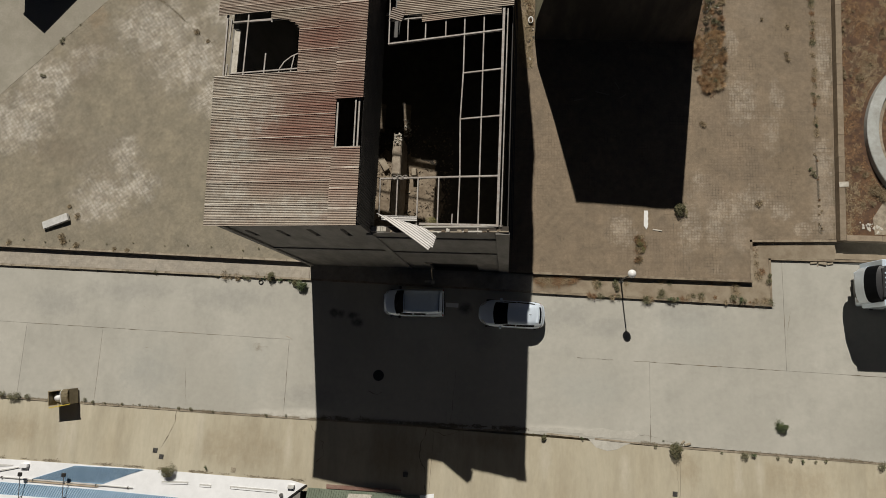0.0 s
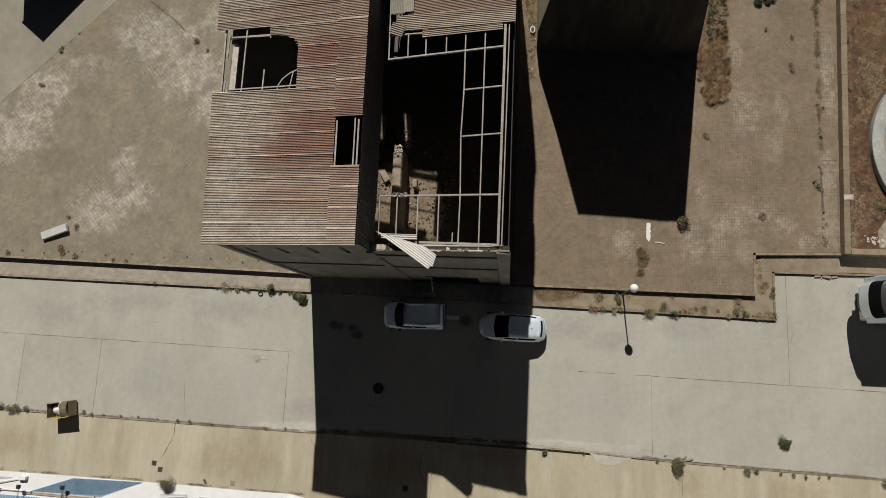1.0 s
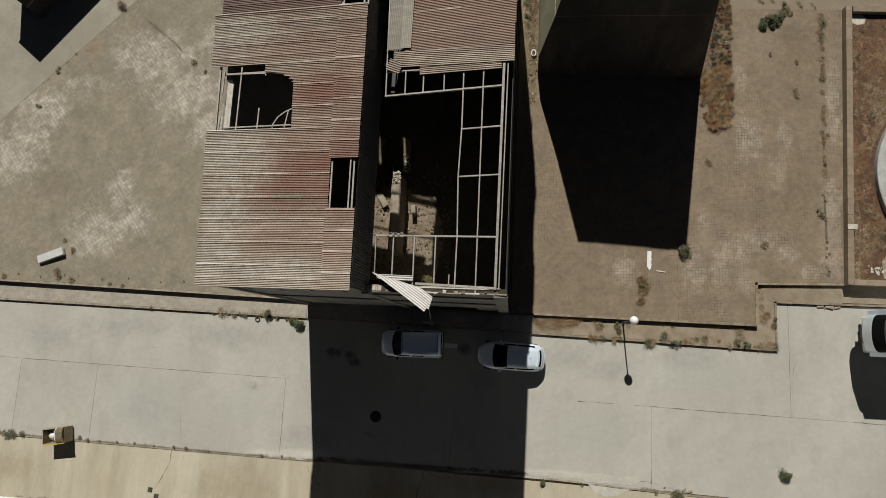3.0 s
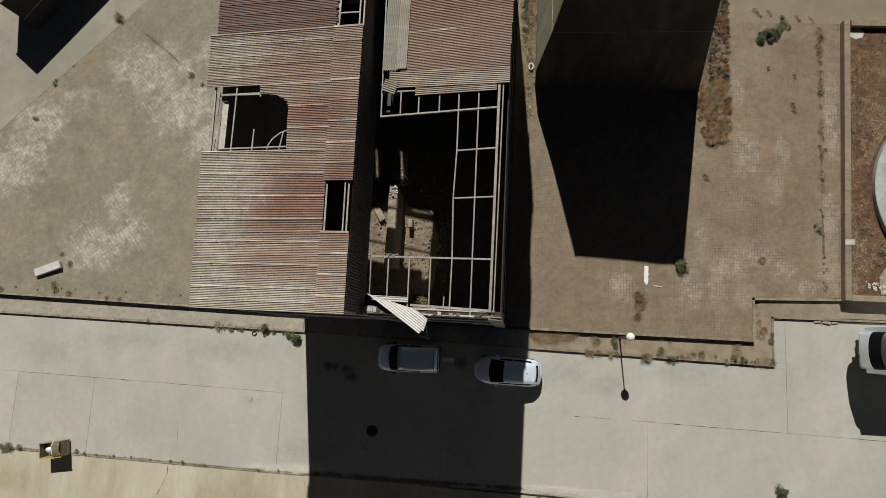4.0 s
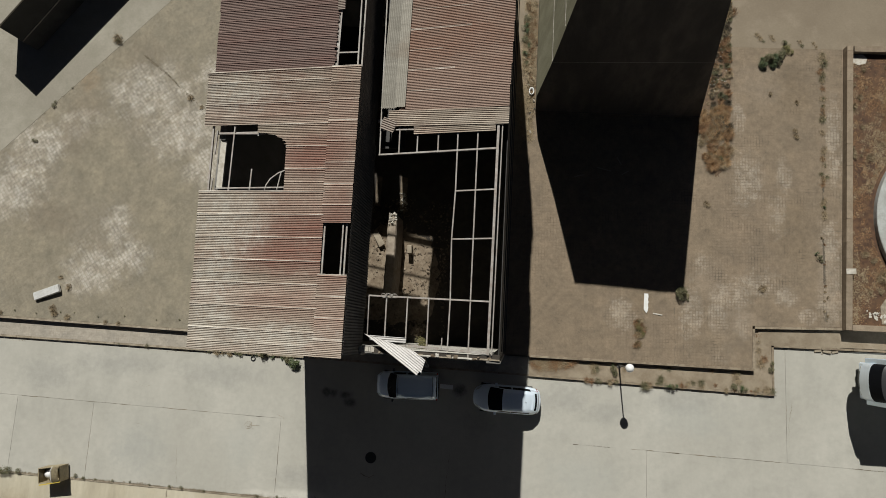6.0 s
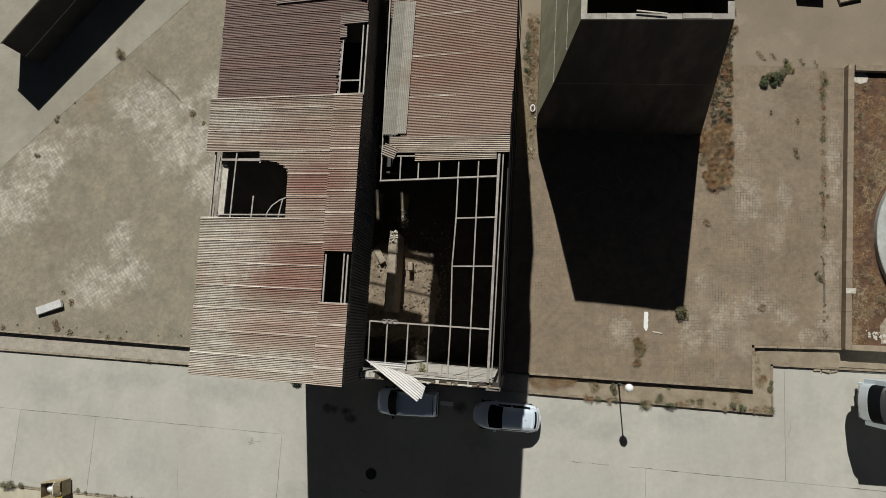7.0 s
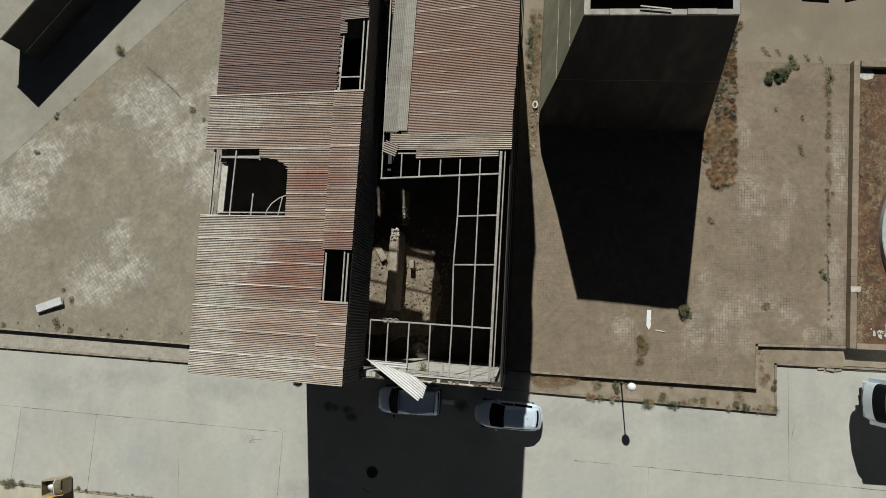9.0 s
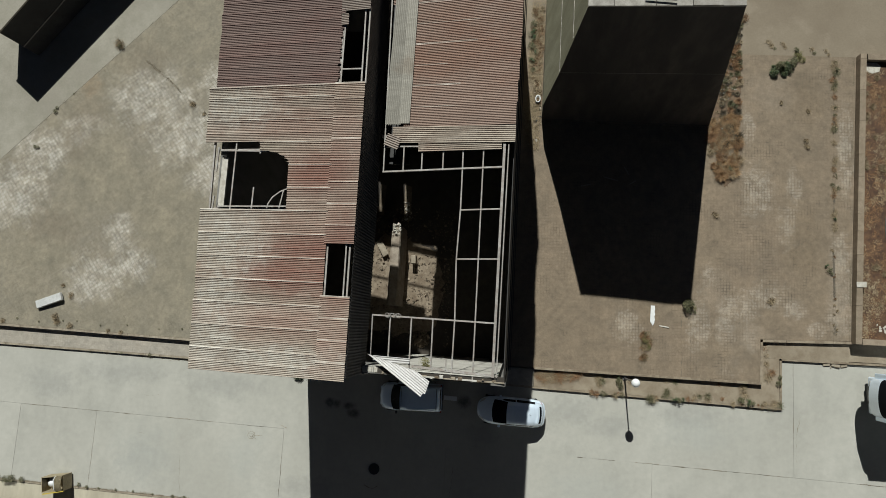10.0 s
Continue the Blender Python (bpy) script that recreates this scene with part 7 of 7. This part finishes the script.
# eastern pavement
for k in range(16):
    fan(2.2 + 0.17 * k + rnd.uniform(-0.1, 0.1), -0.42 + rnd.uniform(-0.25, 0.2), 0.15, rnd.uniform(0.8, 1.2), rnd.choice((0, 0, 1, 0)))
for x, y, s, k in ((6.05, -0.4, 0.8, 0), (6.3, -0.6, 0.75, 2), (6.15, -0.85, 0.6, 0), (6.0, -1.4, 0.6, 1), (6.4, -1.35, 0.55, 2), (5.7, -1.3, 0.5, 1), (7.2, -1.4, 0.6, 0), (7.6, -1.35, 0.45, 2),
                   (9.35, -1.5, 0.8, 2), (9.65, -1.45, 0.8, 0), (9.5, -1.62, 0.55, 2), (10.35, -1.2, 0.75, 2), (10.4, -0.95, 0.6, 2), (11.7, -1.35, 0.55, 1), (12.1, -1.2, 0.6, 0), (12.4, -1.15, 0.5, 2),
                   (12.9, -1.1, 0.7, 2), (12.9, -1.35, 0.6, 0), (13.8, -1.2, 0.4, 1), (15.0, -0.45, 0.7, 0), (15.1, -0.8, 0.8, 0), (15.2, -0.25, 0.6, 2), (10.3, -0.3, 0.5, 0), (10.9, -0.35, 0.5, 2), (13.6, -0.3, 0.4, 1),
                   (16.6, 0.3, 0.9, 0), (16.8, 0.6, 0.8, 1), (16.5, 1.1, 0.6, 0), (16.95, -1.3, 0.8, 0), (17.3, -1.35, 0.7, 2), (16.4, -1.3, 0.5, 0), (16.45, 2.1, 0.6, 1), (16.5, 1.7, 0.5, 0), (8.1, -0.45, 0.5, 0)):
    fan(x, y, 0.15, s, k)
for x, y, s, k in ((7.4, -0.5, 0.95, 0), (7.5, -0.8, 0.8, 0), (7.35, -0.28, 0.6, 2), (10.85, -1.42, 0.9, 2), (11.15, -1.48, 0.8, 0), (11.4, -1.4, 0.6, 2), (14.95, -1.2, 0.95, 0), (15.4, -1.3, 0.9, 2), (15.6, -1.35, 0.7, 0), (17.25, 0.0, 0.8, 0), (17.3, 0.35, 0.6, 0), (9.4, -1.4, 0.5, 0)):
    weed(x, y, 0.15, s, k)
for k in range(26):
    x = rnd.choice((rnd.uniform(5.4, 8), rnd.uniform(9.0, 13.8), rnd.uniform(14.4, 17.2)))
    fan(x, kerb_y(x) + rnd.uniform(-0.02, 0.2), 0.15, rnd.uniform(0.15, 0.35), rnd.choice((0, 1, 2)))
# eastern yard
for x, y, s in ((13.2, 10.5, 0.7), (16.7, 5.1, 0.8), (19.0, 15.3, 0.6), (18.95, 15.7, 0.55), (19.1, 17.7, 0.5), (17.4, 18.2, 0.45), (8.95, 2.3, 0.8), (8.95, 1.7, 0.7)):
    tuft(x, y, 0.41, s)
for x, y, s in ((20.25, 7.3, 0.8), (20.1, 7.55, 0.6), (20.4, 7.05, 0.5), (20.67, 10.58, 0.5), (20.8, 18.0, 0.4), (20.9, 20.6, 0.6), (8.9, 2.6, 0.5), (9.0, 2.0, 0.4), (12.0, 4.1, 0.4)):
    weed(x, y, 0.41, s)
for i in range(90):
    y = rnd.uniform(3.0, 21.3) if i < 50 else rnd.uniform(11.5, 21.3)
    if noise.noise(Vector((0.0, y * 0.9, 8.0))) > -0.15:
        x = float(np.interp(y, (3.2, 9.0, 14.0, 21.3), (20.6, 20.55, 20.7, 20.85))) + rnd.gauss(0, 0.08)
        (fan if y > 9 else tuft)(x, y, 0.41, rnd.uniform(0.2, 0.6) if y > 9 else rnd.uniform(0.12, 0.3), rnd.choice((0, 0, 1, 2)))
for x, y, s, k in ((20.85, 20.7, 0.9, 0), (20.9, 20.4, 0.8, 2), (20.8, 21.0, 0.7, 0), (20.75, 19.4, 0.65, 2), (20.8, 18.0, 0.7, 0), (20.7, 16.5, 0.7, 2), (20.78, 18.7, 0.6, 1), (20.7, 15.6, 0.6, 0), (20.7, 14.4, 0.6, 0)):
    fan(x, y, 0.41, s, k)
bush(11.7, 4.5, 0.41, 1.0, 0)
bush(11.55, 4.65, 0.41, 0.6, 1)
bush(11.8, 4.4, 0.41, 0.5, 2)
bush(8.95, 2.25, 0.41, 0.5, 2)
bush(9.1, 1.75, 0.41, 0.4, 2)
for i in range(14):
    (fan if i % 2 else tuft)(8.95 + rnd.gauss(0, 0.17), rnd.uniform(0.9, 3.0), 0.41, rnd.uniform(0.3, 0.7), rnd.choice((0, 1, 2)))
for x, y, s, k in ((17.0, 20.3, 0.75, 1), (17.35, 20.55, 0.85, 0), (17.55, 20.75, 0.9, 1), (17.85, 20.85, 0.8, 0), (17.15, 20.75, 0.6, 0), (17.6, 20.3, 0.55, 1), (16.8, 20.6, 0.5, 1), (17.95, 20.45, 0.5, 0),
                   (18.1, 21.1, 0.6, 0), (18.4, 21.35, 0.6, 2), (18.65, 21.55, 0.45, 2), (18.3, 21.8, 0.45, 0), (18.75, 21.2, 0.4, 2)):
    bush(x, y, 0.41, s, k)
for x, y, s in ((16.48, 22.49, 0.6), (16.7, 22.3, 0.4), (17.37, 22.4, 0.5), (19.22, 22.05, 0.5), (20.14, 21.96, 0.45)):
    weed(x, y, 0.42, s * 0.25, 0)
    fan(x + 0.15, y - 0.1, 0.42, s * 0.9, 0)
    fan(x + 0.3, y - 0.35, 0.42, s * 0.8, rnd.choice((0, 2)))
for i in range(16):
    y = rnd.uniform(13.2, 25.5)
    w = 1.0 if y < 17 else 0.75
    x = float(np.interp(y, (13.2, 16, 20, 25.5), (13.7, 13.2, 13.55, 14.2))) + rnd.uniform(-0.25, 1.35 * w)
    tuft(x, y, 0.41, rnd.uniform(0.7, 1.25), 1 if rnd.random() < 0.6 else 0)
for x, y in ((13.5, 21.5), (13.7, 19.5), (13.6, 22.7), (14.1, 13.6), (13.4, 20.2)):
    weed(x, y, 0.41, 0.9, 0)
for i in range(34):
    y = rnd.uniform(14.8, 25.0)
    tuft(1.35 + 0.02 * (y - 20) + rnd.uniform(-0.35, 0.25), y, 0.41, rnd.uniform(0.45, 0.8))
for x, y, s in ((1.0, 23.2, 1.1), (0.95, 22.6, 1.2), (1.05, 22.2, 1.1), (0.95, 21.6, 1.1), (1.2, 21.2, 0.9), (1.0, 20.6, 1.0), (1.1, 19.9, 0.8)):
    weed(x, y, 0.41, s, rnd.choice((0, 2)))
    tuft(x + 0.45, y + 0.3, 0.41, s * 0.8, 1)
plant(BUSHY[2], -3.36, 0.5, 12.98, 0.75, "bush", "dusty olive bush rooted in the broken wall head", "bushes")
plant(BUSHY[0], -3.15, 0.46, 13.05, 0.45, "bush", "dusty olive bush rooted in the broken wall head", "bushes")
# western yard
for x, y, s in ((-28.35, 20.9, 1.2), (-30.21, 3.51, 0.5), (-29.55, 2.86, 0.7), (-30.45, 1.3, 0.9), (-30.3, 1.0, 0.7), (-29.37, 0.8, 0.7), (-34.2, 0.85, 0.6), (-26.64, 0.6, 0.5), (-25.72, 0.58, 0.5), (-22.5, 16.7, 0.7), (-21.6, 16.0, 0.5)):
    tuft(x, y, 0.41, s, 0)
weed(-28.3, 20.8, 0.41, 0.8, 0)
for x, y, s in ((-32.5, 15.8, 0.7), (-32.4, 16.05, 0.5), (-33.6, 13.15, 0.6), (-33.4, 13.1, 0.45), (-31.3, 17.15, 0.3)):
    weed(x, y, 0.41, s, 0)
for i in range(12):
    weed(-33.5 + 1.7 * i + rnd.uniform(-0.6, 0.6), 0.75 + rnd.uniform(-0.1, 0.2) - 0.0165 * (-20 + 1.7 * i), 0.41, rnd.uniform(0.2, 0.35), 0)
# dry ground cover of the soil bed
def litter(label, n, mat, size, bias, seed):
    q = random.Random(seed)
    ob = tagged(new("dry_litter", bpy.data.meshes.new("dry_litter")), label, "litter", kind="stuff")
    verts, faces = [], []
    for _ in range(n):
        x, y = q.uniform(21.9, 30), q.uniform(3.1, 21.1)
        if x < 21.95 + 0.036 * (y - 2.7) or math.hypot(x - 29.65, y - 9.95) < 6.25:
            continue
        dens = noise.noise(Vector((x * 0.6, y * 0.45, 3.1 + bias))) + 0.8 * noise.noise(Vector((x * 2.3, y * 1.9, 8.1 + bias))) - 0.05
        if dens < q.uniform(-0.1, 0.45):
            continue
        a, l, w = q.uniform(0, 6.28), q.uniform(0.3, 1.0) * size, q.uniform(0.1, 0.3) * size
        c, s = math.cos(a), math.sin(a)
        z = gz(x) + 0.55 + q.uniform(0.004, 0.02)
        k = len(verts)
        verts += [(x - c * l - s * w, y - s * l + c * w, z), (x - c * l + s * w, y - s * l - c * w, z + 0.01), (x + c * l + s * w, y + s * l - c * w, z + q.uniform(0, 0.02)), (x + c * l - s * w, y + s * l + c * w, z)]
        faces.append((k, k + 1, k + 2, k + 3))
    ob.data.from_pydata(verts, [], faces)
    ob.data.materials.append(mat)


litter("dry straw and leaf litter strewn over the soil bed", 60000, STRAW, 0.05, 0.0, 61)
litter("golden dead leaves drifted over the soil bed", 30000, GOLD, 0.045, 4.0, 62)
litter("rust-brown dead leaves drifted over the soil bed", 60000, RUSSET, 0.05, 7.0, 63)
for i in range(60):
    x, y = rnd.uniform(22.4, 25.5), rnd.uniform(3.4, 20.8)
    if math.hypot(x - 29.65, y - 9.95) > 6.4 and noise.noise(Vector((x * 0.9, y * 0.6, 5.0))) > -0.1:
        tuft(x, y, 0.55, rnd.uniform(0.3, 0.85), 0)
for x, y, s in ((24.0, 6.2, 1.2), (24.4, 5.9, 1.3), (24.7, 5.7, 1.1), (23.0, 7.6, 0.8), (23.6, 14.0, 0.9)):
    tuft(x, y, 0.55, s, 0)
# low dry brush covering the ground beside the tower
def brush(name, label, n, inside, mat, dz, seed, tall=0.25):
    q = random.Random(seed)
    ob = tagged(new(name, bpy.data.meshes.new(name)), label, "brush", kind="stuff")
    verts, faces = [], []
    while len(faces) < n:
        p = inside(q)
        if p is None:
            continue
        x, y = p
        a, l, w = q.uniform(0, 6.28), q.uniform(0.04, 0.2), q.uniform(0.003, 0.009)
        c, s = math.cos(a), math.sin(a)
        z = gz(x) + dz + q.random() ** 2 * tall
        k = len(verts)
        u = q.uniform(-0.08, 0.1)
        verts += [(x - c * l - s * w, y - s * l + c * w, z), (x - c * l + s * w, y - s * l - c * w, z), (x + c * l + s * w, y + s * l - c * w, z + u), (x + c * l - s * w, y + s * l + c * w, z + u)]
        faces.append((k, k + 1, k + 2, k + 3))
    ob.data.from_pydata(verts, [], faces)
    ob.data.materials.append(mat)
    return ob


def scrub(name, label, clumps, mat, seed):
    """Clumps of dead stalks, each one fanning out from its root."""
    q = random.Random(seed)
    ob = tagged(new(name, bpy.data.meshes.new(name)), label, "brush", kind="stuff")
    verts, faces = [], []
    for cx, cy, r in clumps:
        for _ in range(int(520 * r + 110)):
            a = q.uniform(0, 6.28)
            d = r * 0.45 * q.random()
            o = Vector((cx + d * math.cos(a), cy + d * math.sin(a), gz(cx) + 0.415 + 0.15 * r * q.random()))
            b, l = a + q.gauss(0, 0.6), r * q.uniform(0.2, 0.95) * q.uniform(0.6, 1.0)
            t = o + Vector((l * math.cos(b), l * math.sin(b), r * q.uniform(0.0, 0.6)))
            e = Vector((-math.sin(b), math.cos(b), 0)) * q.uniform(0.003, 0.008)
            m = (o + t) / 2 + Vector((0, 0, 0.08 * r))
            k = len(verts)
            verts += [o - e, o + e, m + e, m - e, t]
            faces += [(k, k + 1, k + 2, k + 3), (k + 3, k + 2, k + 4)]
    ob.data.from_pydata([tuple(v) for v in verts], [], faces)
    ob.data.materials.append(mat)
    return ob


def west_gap(q):
    y = q.uniform(14.4, 25)
    x = 1.4 + 0.015 * (y - 20) + q.uniform(-0.6, 0.35)
    return (x, y) if noise.noise(Vector((x * 1.6, y * 0.8, 2.2))) > q.uniform(-0.5, 0.4) else None


DUFF = surface("leaf_mould", (0.125, 0.08, 0.046), (0.205, 0.138, 0.082), (0.07, 0.044, 0.026), big=1.5, mid=5, fine=25, relief=0.6)
ROT = surface("rotted_stalk", (0.06, 0.05, 0.03), (0.11, 0.088, 0.055), (0.035, 0.03, 0.02), big=1.5, mid=5, relief=0)
q = random.Random(77)
beds = {"rust": [], "straw": [], "green": [], "dark": [], "gold": []}
BED_Y = (12.9, 13.6, 14.5, 16, 17.2, 18.5, 21, 25)
for i in range(250):
    y = q.uniform(13.0, 17.2) if i < 130 else q.uniform(17.2, 25)
    c = float(np.interp(y, BED_Y, (13.9, 13.85, 13.8, 13.75, 13.9, 14.1, 14.35, 14.7)))
    h = float(np.interp(y, BED_Y, (0.3, 0.8, 1.0, 1.0, 0.8, 0.65, 0.5, 0.3)))
    r = q.uniform(0.12, 0.5) * (1.0 if y < 17 else 0.7)
    x = min(c + q.uniform(-h, h), 14.9 - 0.5 * r)
    if y < 14.2:
        kind = q.choice(("rust", "gold", "straw", "gold"))
    elif y < 17.2:
        kind = q.choice(("gold", "straw", "rust", "gold", "dark", "rust"))
    elif y < 20:
        kind = q.choice(("dark", "dark", "straw", "dark", "green", "rust"))
    else:
        kind = q.choice(("rust", "dark", "green", "dark", "green", "straw"))
    beds[kind].append((x, y, r))
for k in range(11):
    y0 = 12.95 + 1.15 * k + q.uniform(-0.2, 0.2)
    c = float(np.interp(y0, (12.7, 13.5, 14.5, 16, 17.2, 18.5, 21, 26), (13.9, 13.85, 13.75, 13.7, 13.55, 13.6, 13.6, 13.7)))
    rim, turn = [], q.uniform(0, 1)
    for s in range(26):
        a = 6.2832 * s / 26 + turn
        d = q.uniform(0.55, 1.0) * (0.62 if y0 > 13.5 else 0.4)
        rim.append((c + 0.85 * d * math.cos(a), y0 + 1.15 * d * math.sin(a)))
    part("leaf_mould", slab(rim, 0.4155 + 0.0012 * k, 0.05), DUFF, yard_e)
rim = [(12.9, 26.0), (12.9, 16.6)]
for y in np.arange(16.6, 26.1, 0.2):
    rim.append((14.82 + q.uniform(-0.05, 0.02), float(y)))
part("leaf_mould", slab(rim, 0.431, 0.05), DUFF, yard_e)
scrub("dry_brush", "dead rust-brown brush growing along the tower's foot", beds["rust"], RUSSET, 3)
scrub("dry_brush", "straw and dead twigs along the tower's foot", beds["straw"], STRAW, 4)
scrub("dry_brush", "golden dry weeds along the tower's foot", beds["gold"], GOLD, 14)
scrub("dead_brush", "dark rotted stalks along the tower's foot", beds["dark"], ROT, 12)
scrub("green_brush", "sparse dusty green growth along the tower's foot", beds["green"], LEAF, 9)
scraps = tagged(new("litter_scraps", bpy.data.meshes.new("litter_scraps")), "torn pale plastic and paper caught in the dead brush", "litter", kind="stuff")
verts, faces = [], []
for i in range(90):
    y = q.choice((q.gauss(20.2, 0.9), q.gauss(18.9, 0.5), q.uniform(13.2, 25)))
    x = float(np.interp(y, BED_Y, (13.9, 13.85, 13.8, 13.75, 13.75, 13.75, 13.8, 14.0))) + q.gauss(0, 0.25)
    z, r, k = gz(x) + 0.44 + q.uniform(0.0, 0.3), q.choice((0.012, 0.02, 0.025, 0.04)), len(verts)
    for c in range(5):
        a = 1.2566 * c + q.uniform(-0.3, 0.3)
        verts.append((x + r * math.cos(a), y + r * q.uniform(0.5, 1.2) * math.sin(a), z + q.uniform(-0.03, 0.03)))
    verts.append((x, y, z + 0.02))
    faces += [(k + c, k + (c + 1) % 5, k + 5) for c in range(5)]
scraps.data.from_pydata(verts, [], faces)
scraps.data.materials.append(WHITEWASH)
brush("dry_brush", "straw and rubbish in the gap between hall and tower", 4200, west_gap, STRAW, 0.42, 5, 0.15)
for i in range(16):
    x, y, k = 1.5 + rnd.uniform(-0.25, 0.2), rnd.uniform(14.3, 18.5), rnd.uniform(0.04, 0.11)
    st = thing("debris_lump", x, y, gz(x) + 0.41, "small pale lump of dumped debris", "debris", rz=rnd.uniform(0, 180), group="debris in the gap")
    part("lump", boxbm(-k, k, -k * 0.6, k * 0.6, 0, k, bevel=k * 0.25), LIMEWASH if i % 2 else DARK, st)
# loose broken kerb pieces
for x, y, s, a in ((20.2, 1.32, 0.22, 6), (20.75, 1.3, 0.26, -9), (21.25, 1.3, 0.2, 14), (20.5, 1.2, 0.1, 60), (11.9, -10.55, 0.2, 20), (11.6, -10.45, 0.16, 50)):
    st = thing("kerb_fragment", x, y, gz(x), "broken piece of pale kerb stone", "stone", rz=a, group="broken kerb pieces")
    part("lump", boxbm(-s, s, -s * 0.4, s * 0.4, 0, s * 0.45, bevel=0.03), KERB, st)
for x, y, l, a in ((4.9, 12.1, 0.35, 12), (6.5, 12.6, 0.5, -14), (7.5, 13.2, 0.3, -60), (7.9, 12.4, 0.25, 30)):
    st = thing("lath", x, y, gz(x) + 0.41, "pale broken lath lying in the tower's shade", "lath", rz=a, group="broken laths")
    part("board", boxbm(-l, l, -0.035, 0.035, 0, 0.03, bevel=0.005), KERB, st)
# white flake beside the van
fl = thing("pale_board", -3.3, -2.35, gz(-3.3), "narrow pale board lying behind the van", "board", rz=-2)
part("board", boxbm(-0.42, 0.42, -0.12, 0.16, 0, 0.05, bevel=0.008), WHITE, fl)
